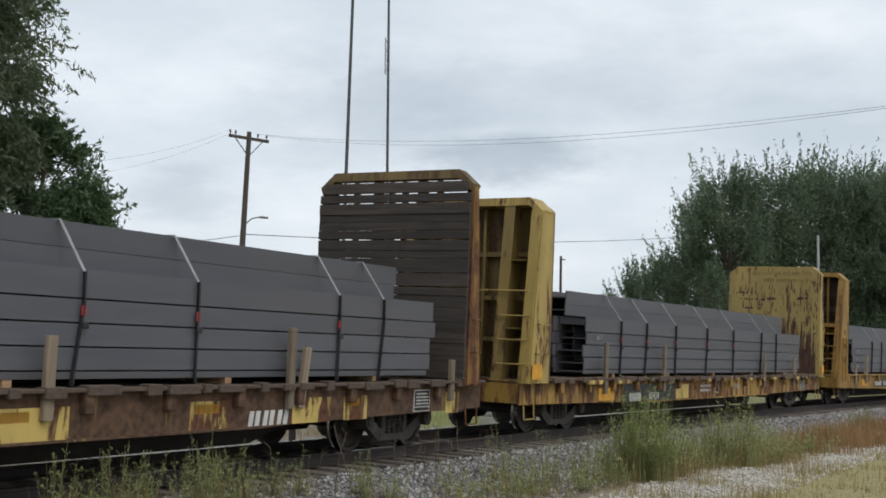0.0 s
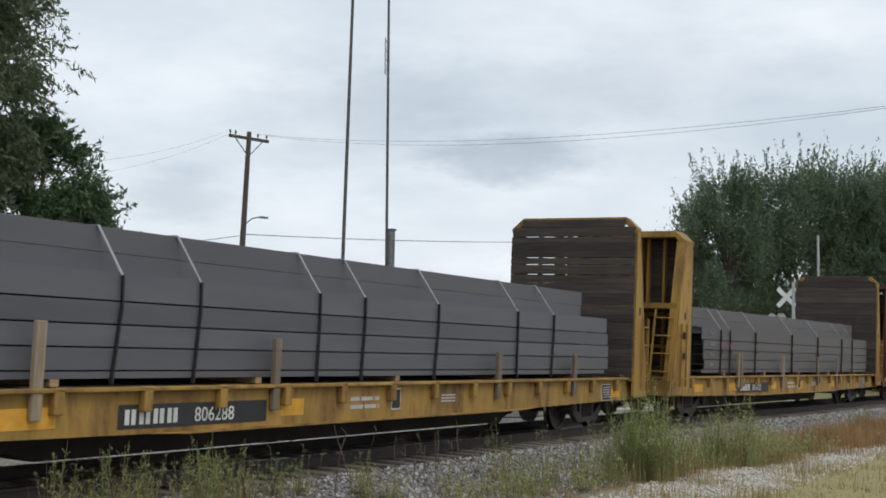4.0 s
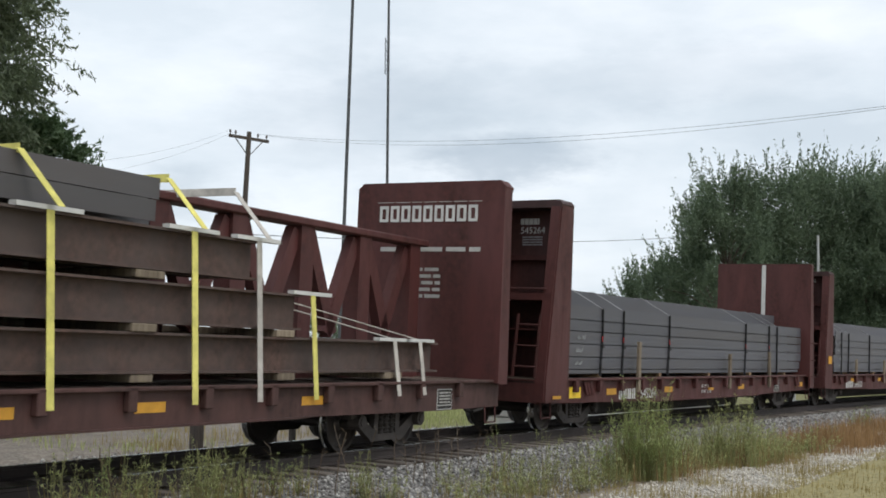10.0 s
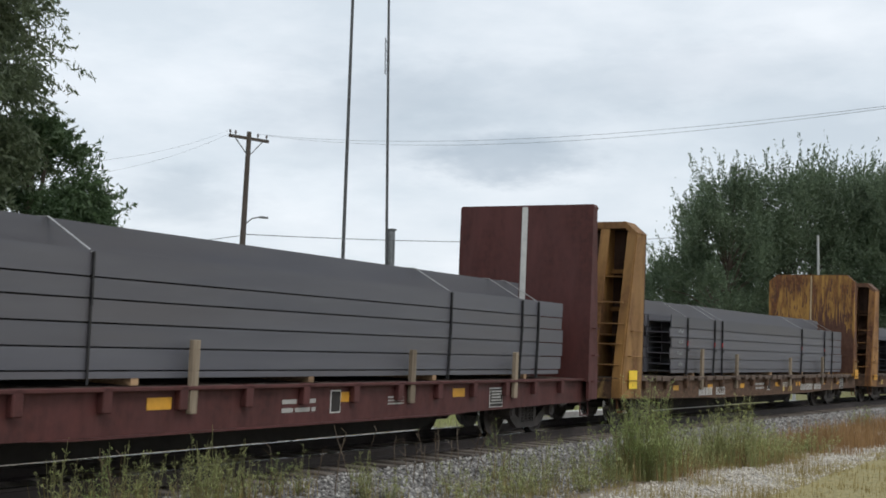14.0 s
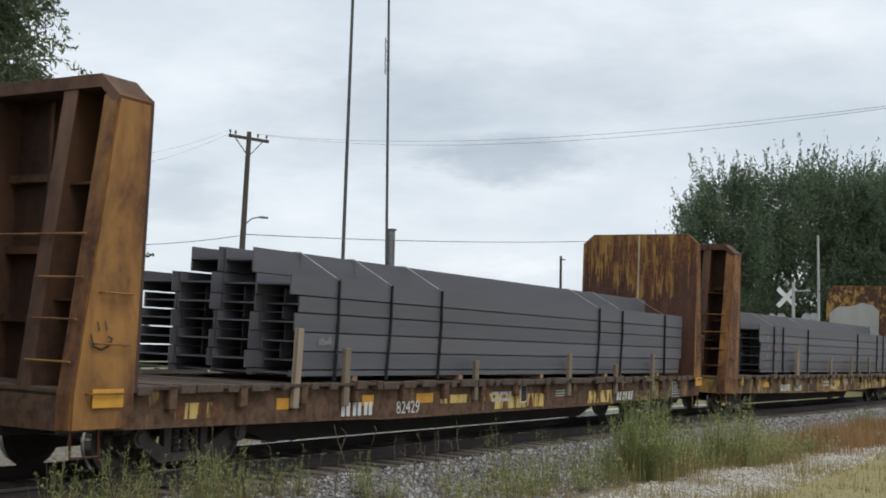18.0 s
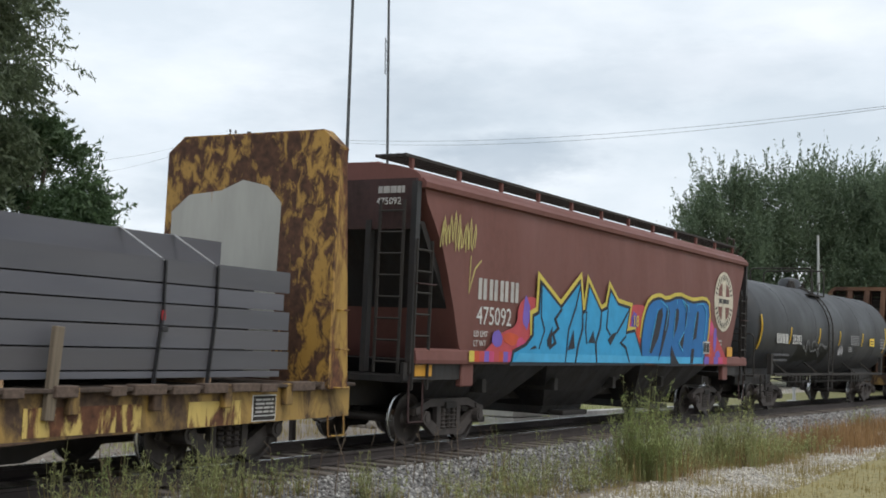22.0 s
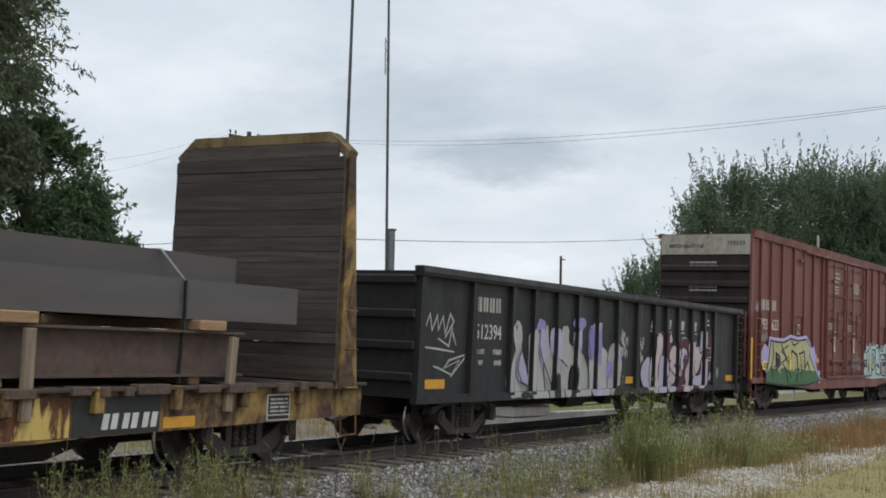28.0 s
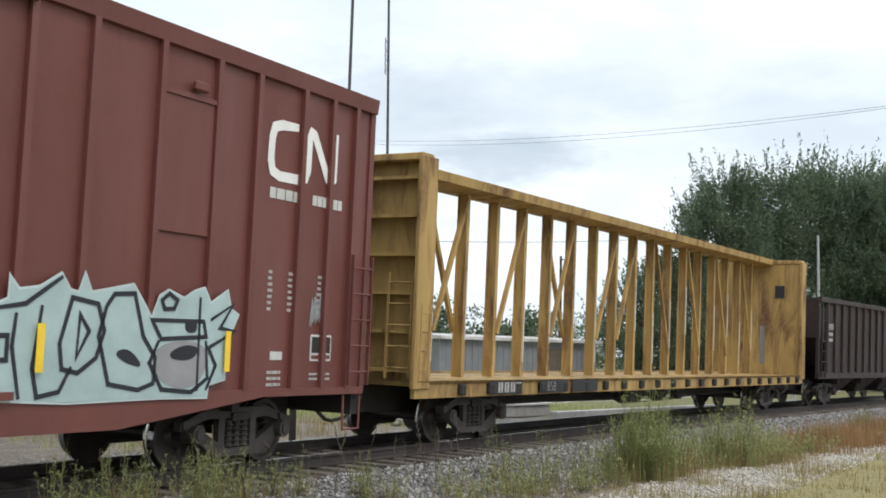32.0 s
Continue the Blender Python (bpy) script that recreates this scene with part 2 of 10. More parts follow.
def box(bm, x0, x1, y0, y1, z0, z1, bev=0.0, mi=0):
    vs = [bm.verts.new((x, y, z)) for x in (x0, x1) for y in (y0, y1) for z in (z0, z1)]
    fs = [bm.faces.new([vs[i] for i in f]) for f in ((0, 1, 3, 2), (4, 6, 7, 5), (0, 4, 5, 1), (2, 3, 7, 6), (0, 2, 6, 4), (1, 5, 7, 3))]
    for f in fs:
        f.material_index = mi
    if bev:
        es = {e for f in fs for e in f.edges}
        bmesh.ops.bevel(bm, geom=list(es), offset=bev, segments=1, affect="EDGES", clamp_overlap=True, material=-1)
    return fs


def bx(*a, bev=0.0):
    bm = bmesh.new()
    box(bm, *a, bev=bev)
    return bm


def prism(bm, pts, axis, a, b, mi=0):
    """Extrudes a polygon given in the two other axes (in order x, y, z) along an axis from a to b."""
    def p(q, w):
        return (w, q[0], q[1]) if axis == 0 else (q[0], w, q[1]) if axis == 1 else (q[0], q[1], w)
    A = [bm.verts.new(p(q, a)) for q in pts]
    B = [bm.verts.new(p(q, b)) for q in pts]
    fs = [bm.faces.new(A), bm.faces.new(B[::-1])]
    for i in range(len(pts)):
        j = (i + 1) % len(pts)
        fs.append(bm.faces.new((A[j], A[i], B[i], B[j])))
    for f in fs:
        f.material_index = mi
    bmesh.ops.recalc_face_normals(bm, faces=fs)
    return fs


def cyl(bm, p0, p1, r, n=10, r1=None, mi=0):
    p0, p1 = Vector(p0), Vector(p1)
    r1 = r if r1 is None else r1
    q = (p1 - p0).to_track_quat("Z", "Y")
    A, B = [], []
    for i in range(n):
        a = 2 * math.pi * i / n
        d = q @ Vector((math.cos(a), math.sin(a), 0))
        A.append(bm.verts.new(p0 + d * r))
        B.append(bm.verts.new(p1 + d * r1))
    fs = [bm.faces.new(A[::-1]), bm.faces.new(B)]
    for i in range(n):
        j = (i + 1) % n
        fs.append(bm.faces.new((A[i], A[j], B[j], B[i])))
    for f in fs:
        f.material_index = mi
    return fs


def bar(bm, p0, p1, w, h, mi=0):
    """A square bar between two points."""
    p0, p1 = Vector(p0), Vector(p1)
    q = (p1 - p0).to_track_quat("X", "Z")
    L = (p1 - p0).length
    vs = [bm.verts.new(p0 + q @ Vector((x, y, z))) for x in (0, L) for y in (-w / 2, w / 2) for z in (-h / 2, h / 2)]
    for f in ((0, 1, 3, 2), (4, 6, 7, 5), (0, 4, 5, 1), (2, 3, 7, 6), (0, 2, 6, 4), (1, 5, 7, 3)):
        bm.faces.new([vs[i] for i in f]).material_index = mi


def tube(bm, pts, r, n=6, mi=0):
    for a, b in zip(pts, pts[1:]):
        cyl(bm, a, b, r, n, mi=mi)


def revolve(bm, prof, axis="x", n=32, mi=0):
    """Turns a profile (along, radius) about an axis through the origin."""
    rings = []
    for a, r in prof:
        ring = []
        for i in range(n):
            t = 2 * math.pi * i / n
            c, s = r * math.cos(t), r * math.sin(t)
            ring.append(bm.verts.new((a, c, s) if axis == "x" else (c, a, s) if axis == "y" else (c, s, a)))
        rings.append(ring)
    for R0, R1 in zip(rings, rings[1:]):
        for i in range(n):
            j = (i + 1) % n
            bm.faces.new((R0[i], R0[j], R1[j], R1[i])).material_index = mi
    bm.faces.new(rings[0][::-1]).material_index = mi
    bm.faces.new(rings[-1]).material_index = mi
    bmesh.ops.recalc_face_normals(bm, faces=bm.faces[:])


def letters(parent, text, x, y, z, size, mat=None, name="lettering", gap=1.0, squash=1.0, end=False):
    """Painted characters on a near side (read along +x), or on a front end (read along -y)."""
    cu = bpy.data.curves.new(name, "FONT")
    cu.body, cu.size, cu.extrude, cu.space_character, cu.resolution_u = text, size / 0.7, 0.002, gap, 3
    ob = bpy.data.objects.new(name, cu)
    me = bpy.data.meshes.new_from_object(ob)
    bpy.data.objects.remove(ob)
    me.transform(Matrix.Diagonal((squash, 1, 1, 1)))
    me.transform(Matrix.Translation((x, y, z)) @ (pose(0, 0, 0, 90, 0, -90) if end else pose(0, 0, 0, 90, 0, 0)))
    me.materials.append(mat or WHITE)
    o = tagged(new(name, me), kind="stuff")
    o.parent = parent
    return o


def bars(parent, x, y, z, w, h, rows, mat=None, name="marking", end=False, words=1, seed=0):
    """Writing too small to read, or a mark that stays a plain shape: short bars in rows."""
    bm = bmesh.new()
    rnd = random.Random(seed + int(x * 100))
    lh = h / (rows * 2 - 1)
    for r in range(rows):
        z1 = z + h - 2 * r * lh
        c = 0.0
        while c < w - 0.02:
            k = min(w - c, w / max(1, words) * rnd.uniform(0.55, 1.0))
            if end:
                box(bm, x - 0.004, x, y - c - k, y - c, z1 - lh, z1)
            else:
                box(bm, x + c, x + c + k, y - 0.004, y, z1 - lh, z1)
            c += k + min(0.12 * w / max(1, words), 0.08)
    return tagged(part(name, bm, mat or MARK_GREY, parent), kind="stuff")


def panel(parent, name, x0, x1, y, z0, z1, mat, label=""):
    """A thin plate or decal on the near side."""
    return part(name, bx(x0, x1, y - 0.005, y, z0, z1), mat, parent, label)


# ---- the track: an arc of 406 m radius, canted towards the inside ----
RADIUS, X0, D, CANT, SPEED = 406.25, 14.25, 10.95, 1.5, 9.5


def along(s, y=0.0, z=0.0):
    """A pose on the track: s metres along it, y out from the curve's inside, z over the rails."""
    a = s / RADIUS
    return pose(X0 + RADIUS * math.sin(a), D - RADIUS + RADIUS * math.cos(a), 0, 0, 0, math.degrees(-a)) @ pose(0, 0, 0, CANT) @ pose(0, y, z)


def travel(t):
    """Metres that the train has gone by t seconds."""
    return SPEED * t


RIDERS = []
WHEELS = []


def thing(name, u, label, category, group=""):
    """A thing that rides on the train; u is its place on the track at the start."""
    e = new(name)
    e.empty_display_size = 0.3
    RIDERS.append((e, u))
    return tagged(e, label, category, group)

# ---- running gear ----
PROTO = {}


def wheelset_mesh():
    bm = bmesh.new()
    for s in (-1, 1):
        prof = [(s * 0.66, 0.10), (s * 0.68, 0.34), (s * 0.665, 0.37), (s * 0.665, 0.455), (s * 0.69, 0.455), (s * 0.70, 0.428), (s * 0.795, 0.42), (s * 0.795, 0.37), (s * 0.76, 0.34), (s * 0.74, 0.16), (s * 0.80, 0.11), (s * 0.80, 0.02)]
        a = bmesh.new()
        revolve(a, prof, "y", 28)
        for f in a.faces:
            c = f.calc_center_median()
            rr = math.hypot(c.x, c.z)
            f.material_index = 1 if 0.417 < rr and abs(c.y) > 0.66 else 0
        tmp = bpy.data.meshes.new("tmp")
        a.to_mesh(tmp)
        a.free()
        bm.from_mesh(tmp)
        bpy.data.meshes.remove(tmp)
    cyl(bm, (0, -1.02, 0), (0, 1.02, 0), 0.08, 12)
    # lightening marks, so that the turning shows
    for s in (-0.80, 0.80):
        for k in range(3):
            a = k * 2.1
            box(bm, math.cos(a) * 0.2 - 0.03, math.cos(a) * 0.2 + 0.03, s - 0.006, s + 0.006, math.sin(a) * 0.2 - 0.03, math.sin(a) * 0.2 + 0.03)
    return bm


def bogie(parent, x, half=0.88):
    """A three-piece truck: two side frames, a bolster, springs and two wheelsets that turn."""
    if not PROTO:
        bm = bmesh.new()
        prism(bm, [(-1.12, 0.60), (-0.62, 0.76), (0.62, 0.76), (1.12, 0.60), (1.12, 0.50), (0.62, 0.63), (-0.62, 0.63), (-1.12, 0.50)], 1, -1.06, -0.95)
        prism(bm, [(-0.44, 0.15), (0.44, 0.15), (0.44, 0.25), (-0.44, 0.25)], 1, -1.06, -0.95)
        for s in (-1, 1):
            prism(bm, [(s * 1.04, 0.52), (s * 0.80, 0.54), (s * 0.28, 0.27), (s * 0.28, 0.15), (s * 0.46, 0.15)], 1, -1.055, -0.955)
            prism(bm, [(s * 0.26, 0.24), (s * 0.38, 0.24), (s * 0.38, 0.66), (s * 0.26, 0.66)], 1, -1.05, -0.96)
            cyl(bm, (s * 0.88, -1.16, 0.46), (s * 0.88, -0.95, 0.46), 0.115, 12)
            cyl(bm, (s * 0.88, -1.18, 0.46), (s * 0.88, -1.16, 0.46), 0.07, 8)
            prism(bm, [(s * 0.84, 0.66), (s * 1.1, 0.62), (s * 1.1, 0.52), (s * 0.9, 0.52)], 1, -1.09, -0.95)
        PROTO["frame"] = (bm, None)
        sm = bmesh.new()
        prof = [(0.24, 0.045)]
        for j in range(5):
            prof += [(0.262 + j * 0.065, 0.05), (0.275 + j * 0.065, 0.075), (0.29 + j * 0.065, 0.05)]
        revolve(sm, prof + [(0.60, 0.045)], "z", 10)
        PROTO["spring"] = (sm, None)
        bb = bmesh.new()
        prism(bb, [(-1.1, 0.60), (-1.1, 0.70), (-0.4, 0.78), (0.4, 0.78), (1.1, 0.70), (1.1, 0.60), (0.4, 0.45), (-0.4, 0.45)], 0, -0.17, 0.17)
        for s in (-1, 1):
            bar(bb, (s * 0.42, -0.8, 0.40), (s * 0.42, 0.8, 0.40), 0.07, 0.10)
            for w in (-0.74, 0.74):
                box(bb, s * 0.40 - 0.05, s * 0.40 + 0.05, w - 0.05, w + 0.05, 0.28, 0.55)
        PROTO["bolster"] = (bb, None)
        PROTO["wheel"] = (wheelset_mesh(), None)
        for k, mt in (("frame", TRUCK), ("spring", TRUCK), ("bolster", UNDER), ("wheel", [WHEEL, TREAD])):
            nm = {"frame": "side_frame", "spring": "spring", "bolster": "bolster", "wheel": "wheelset"}[k]
            ob = part(nm, PROTO[k][0], mt, None)
            PROTO[k] = (ob.data, nm)
            bpy.data.objects.remove(ob)
    b = new("truck", PROTO["bolster"][0])
    b.parent = parent
    b.matrix_basis = pose(x, 0, 0)
    for rz in (0, 180):
        for k, dx in (("frame", 0), ("spring", -0.16), ("spring", 0), ("spring", 0.16)):
            o = new(PROTO[k][1], PROTO[k][0])
            o.parent = b
            o.matrix_basis = pose(0, 0, 0, 0, 0, rz) @ pose(dx, -1.02 if k == "spring" else 0, 0)
    for dx in (-half, half):
        o = new("wheelset", PROTO["wheel"][0])
        o.parent = b
        o.matrix_basis = pose(dx, 0, 0.42)
        WHEELS.append((o, dx, parent, x))
    return b


def coupler(parent, x, way):
    """Knuckle coupler and hose at one end; way is -1 at the front."""
    bm = bmesh.new()
    box(bm, min(x, x + way * 0.55), max(x, x + way * 0.55), -0.09, 0.09, 0.74, 0.94, bev=0.02)
    k = x + way * 0.55
    prism(bm, [(k, -0.16), (k + way * 0.24, -0.16), (k + way * 0.32, -0.02), (k + way * 0.2, 0.14), (k, 0.18)], 2, 0.70, 0.99)
    part("coupler", bm, UNDER, parent)
    hb = bmesh.new()
    pts = [(x + way * 0.05, -0.45, 0.78), (x + way * 0.25, -0.47, 0.60), (x + way * 0.5, -0.46, 0.46), (x + way * 0.75, -0.42, 0.42)]
    tube(hb, pts, 0.03, 6)
    part("brake_hose", hb, UNDER, parent)


def underframe(parent, L, depth=0.35, top=0.95, tc=None, gear=True, belly=False, stub=False):
    """Centre sill, cross-bearers, brake gear and both trucks. The car lies from -L/2 to L/2."""
    if stub:
        for w in (-1, 1):
            part("stub_sill", bx(*sorted((w * (L / 2 - 0.2), w * (L / 2 - 3.2))), -0.25, 0.25, top - depth - 0.12, top - 0.05), UNDER, parent)
        tc = tc or L - 4.6
        bogie(parent, -tc / 2)
        bogie(parent, tc / 2)
        for w in (-1, 1):
            coupler(parent, w * L / 2, w)
        return
    part("centre_sill", bx(-L / 2 + 0.2, L / 2 - 0.2, -0.25, 0.25, top - depth - 0.12, top - 0.05), UNDER, parent)
    if belly:
        k = (tc or L - 4.6) / 2 - 1.45
        bm = bmesh.new()
        prism(bm, [(-k, 0.50), (-k + 1.2, 0.17), (k - 1.2, 0.17), (k, 0.50), (k, 0.62), (-k, 0.62)], 1, -0.26, 0.26)
        part("belly_sill", bm, UNDER, parent)
    n = int(L / 2.6)
    cb = part("cross_bearer", bx(-0.07, 0.07, -1.25, 1.25, top - 0.25, top - 0.02), UNDER, parent)
    cb.matrix_basis = pose(-L / 2 + L / n, 0, 0)
    for i in range(2, n):
        again(cb, -L / 2 + L * i / n)
    if gear:
        bm = bmesh.new()
        cyl(bm, (-1.6, -0.75, 0.62), (-0.7, -0.75, 0.62), 0.17, 12)
        part("air_reservoir", bm, UNDER, parent)
        bm = bmesh.new()
        cyl(bm, (0.4, -0.75, 0.62), (0.9, -0.75, 0.62), 0.14, 12)
        part("brake_cylinder", bm, UNDER, parent)
        bm = bmesh.new()
        tube(bm, [(-L / 2 + 1.5, -0.7, 0.62), (-1.7, -0.72, 0.55), (1.6, -0.72, 0.52), (L / 2 - 1.6, -0.7, 0.64)], 0.022, 6)
        part("train_pipe", bm, UNDER, parent)
        bm = bmesh.new()
        tube(bm, [(-3.2, -0.95, 0.72), (-2.0, -0.95, 0.48), (1.0, -0.95, 0.50), (3.4, -0.95, 0.72)], 0.014, 6)
        part("brake_rod", bm, UNDER, parent)
        part("control_valve", bx(1.4, 1.75, -1.0, -0.8, 0.5, 0.8, bev=0.03), UNDER, parent)
    tc = tc or L - 4.6
    bogie(parent, -tc / 2)
    bogie(parent, tc / 2)
    for w in (-1, 1):
        coupler(parent, w * L / 2, w)


def ladder(parent, x0, x1, y0, y1, z0, z1, n, mat, name="ladder", lean=0.0, r=0.018):
    """Two stiles and n rungs between (x0, y0) and (x1, y1)."""
    stiles = []
    for x, y in ((x0, y0), (x1, y1)):
        bm = bmesh.new()
        bar(bm, (x, y, z0), (x + lean, y, z1), 0.05, 0.02)
        stiles.append(bm)
    rungs = []
    for i in range(n):
        f = (i + 0.5) / n
        z = z0 + (z1 - z0) * f
        bm = bmesh.new()
        cyl(bm, (x0 + lean * f, y0, z), (x1 + lean * f, y1, z), r, 6)
        rungs.append(bm)
    if parent.parent is None:
        lad = part(name, stiles[0], mat, parent)
        part("stile", stiles[1], mat, lad)
        for bm in rungs:
            part("rung", bm, mat, lad)
        return lad
    root = bmesh.new()
    for bm in stiles + rungs:
        me = bpy.data.meshes.new("piece")
        bm.to_mesh(me)
        root.from_mesh(me)
        bpy.data.meshes.remove(me)
    return part(name, root, mat, parent)


def grab(parent, x0, x1, y, z, mat, out=0.07):
    bm = bmesh.new()
    tube(bm, [(x0, y, z), (x0, y - out, z), (x1, y - out, z), (x1, y, z)], 0.013, 6)
    return part("grab_iron", bm, mat, parent)

# ---- bulkhead flat cars ----
DECK = 1.07


def bulkhead(car, xin, way, paint, face, top=4.5, ribs=(-0.45, 0.45), rib_w=0.2, chamfer=0.22, base=1.1, head=0.28, half=1.55, foot=1.0, cap=None, rungs=True, gaps=True, stiff=(-0.85, -0.15, 0.12, 0.85), channel=None, shelves=(), long_rung=None, near_ladder=None, plate_ladder=None, rivets=False, inner=None, name="bulkhead", label=""):
    """An end wall: the inner face at xin, its braces outside it. face: a material for a plate, or 'planks'."""
    outline = [(-half, 1.02), (-half, top - chamfer), (-half + chamfer * 1.3, top), (half - chamfer * 1.3, top), (half, top - chamfer), (half, 1.02)]
    x0, x1 = sorted((xin, xin + way * 0.05))
    bm = bmesh.new()
    if face == "planks":
        box(bm, x0, x1, -half + 0.02, half - 0.02, 1.0, 1.12)
    else:
        prism(bm, outline, 0, x0, x1)
    root = part(name, bm, paint if face == "planks" else face, car, label)
    if face == "planks":
        z, rnd = 1.1, random.Random(int(abs(xin) * 77) + len(label))
        while z < top - 0.16:
            hh = rnd.uniform(0.13, 0.24)
            w = half - 0.02 - (max(0, z + hh - (top - chamfer)) * 1.3)
            gap = rnd.choice((0.003, 0.003, 0.004, 0.005, 0.014)) if z > 2.4 and gaps is True else rnd.choice((0.004, 0.008, 0.020, 0.026)) if z > 2.3 and gaps else 0.003
            p = part("plank", bx(xin - way * 0.06 if way > 0 else xin, xin if way > 0 else xin + 0.06, -w, w, z, z + hh - gap, bev=0.006), PLANK, root)
            p.matrix_basis = pose(rnd.uniform(-0.012, 0.012), 0, 0)
            z += hh
    xa, ht, hb = xin + way * 0.05, xin + way * head, xin + way * base

    def lean(z):
        """The outer line of the braces at a height."""
        return hb + (ht - hb) * min(1.0, max(0.0, (z - 1.0) / (top - chamfer - 1.0)))
    for y in (-half + 0.03, half - 0.03):
        bm = bmesh.new()
        prism(bm, [(xa, foot), (xa, top - chamfer), (ht, top - chamfer), (hb, 1.0), (hb, foot)] if foot < 1.0 else [(xa, 1.0), (xa, top - chamfer), (ht, top - chamfer), (hb, 1.0)], 1, y - 0.03, y + 0.03)
        brace = part("side_brace", bm, paint, root)
        bm = bmesh.new()
        prism(bm, [(ht, top - chamfer), (hb, 1.0), (hb, foot), (hb + way * 0.03, foot), (hb + way * 0.03, 1.0), (ht + way * 0.03, top - chamfer)] if foot < 1.0 else [(ht, top - chamfer), (hb, 1.0), (hb + way * 0.03, 1.0), (ht + way * 0.03, top - chamfer)], 1, *sorted((y, y - math.copysign(0.2, y))))
        part("brace_flange", bm, paint, root)
        if rivets and y < 0:
            bm = bmesh.new()
            for k in range(26):
                z = 1.2 + 0.125 * k
                cyl(bm, (xa + way * 0.07, y - 0.03, z), (xa + way * 0.07, y - 0.042, z), 0.016, 6)
            tagged(part("rivet_line", bm, paint, root), kind="stuff")
            bm = bmesh.new()
            xh = lean(2.55) * 0.5 + xa * 0.5
            cyl(bm, (xh, y - 0.029, 2.5), (xh, y - 0.034, 2.5), 0.045, 12)
            cyl(bm, (xh, y - 0.029, 2.6), (xh, y - 0.034, 2.6), 0.045, 12)
            box(bm, xh - 0.045, xh + 0.045, y - 0.034, y - 0.029, 2.5, 2.6)
            part("lifting_hole", bm, UNDER, root, "dark lifting hole")
    inner = inner or paint
    for y in ribs:
        bm = bmesh.new()
        prism(bm, [(xa, 1.05), (xa, top - 0.1), (ht, top - 0.1), (hb, 1.05)], 1, y - 0.015, y + 0.015)
        prism(bm, [(ht, top - 0.1), (hb, 1.05), (hb + way * 0.02, 1.05), (ht + way * 0.02, top - 0.1)], 1, y - rib_w / 2, y + rib_w / 2)
        part("brace", bm, inner, root)
    for y in stiff:
        part("stiffener", bx(*sorted((xa, xa + way * 0.14)), y - 0.03, y + 0.03, 1.1, top - 0.15), inner, root)
    for z in (1.75, 2.55, 3.4) if face != "planks" else (1.75, 2.55):
        part("cross_rib", bx(*sorted((xa, xa + way * 0.12)), -half + 0.06, half - 0.06, z, z + 0.09), inner, root)
    # plates between the near braces, half as deep as they are
    for z in shelves:
        y1 = min(ribs)
        part("shelf_plate", bx(*sorted((xa, xa + (lean(z) - xa) * 0.75)), -half + 0.05, y1, z, z + 0.03), inner, root)
        part("shelf_plate", bx(*sorted((xa, xa + (lean(z) - xa) * 0.75)), max(ribs) if len(ribs) > 1 else y1 + 0.02, half - 0.05, z, z + 0.03), inner, root)
    if channel:
        x = lean(channel)
        bm = bmesh.new()
        box(bm, *sorted((xa, x)), -half + 0.04, half - 0.04, channel, channel + 0.03)
        box(bm, *sorted((x - way * 0.03, x + way * 0.03)), -half + 0.04, half - 0.04, channel, channel + 0.13)
        part("cross_channel", bm, paint, root)
    bm = bmesh.new()
    prism(bm, [(-half - 0.01, top - chamfer - 0.02), (-half + chamfer * 1.3, top + 0.02), (half - chamfer * 1.3, top + 0.02), (half + 0.01, top - chamfer - 0.02), (half - 0.03, top - chamfer - 0.14), (half - chamfer * 1.3, top - 0.13), (-half + chamfer * 1.3, top - 0.13), (-half + 0.03, top - chamfer - 0.14)], 0, *sorted((xin + way * (0.012 if face != "planks" else -0.01), ht + way * 0.04)))
    part("top_rail", bm, cap or paint, root)
    if long_rung:
        z, y0, y1 = long_rung
        bm = bmesh.new()
        cyl(bm, (lean(z) + way * 0.07, y0, z), (lean(z) + way * 0.07, y1, z), 0.016, 6)
        part("long_rung", bm, paint, root)
    if near_ladder:
        y0, y1, z0, z1, n = near_ladder
        ladder(root, lean(z0) + way * 0.08, lean(z0) + way * 0.08, y0, y1, z0, z1, n, paint, lean=lean(z1) - lean(z0))
    if plate_ladder:
        z0, z1, n = plate_ladder
        xm = xa + (lean(z0) - xa) * 0.56
        ladder(root, xm - 0.17, xm + 0.17, -half - 0.07, -half - 0.07, z0, z1, n, paint, "side_ladder")
    if rungs:
        for z in (1.02, 1.55, 2.1):
            xe = lean(z)
            a, b = sorted((xe + (xa - xe) * 0.18, xe + (xa - xe) * 0.78))
            grab(root, a, b, -half - 0.001, z, paint)
        for z in (1.35, 1.8, 2.25):
            bm = bmesh.new()
            cyl(bm, (lean(z) + way * 0.06, min(ribs) if ribs else -0.8, z), (lean(z) + way * 0.06, -half + 0.08, z), 0.014, 6)
            part("end_rung", bm, paint, root)
    return root


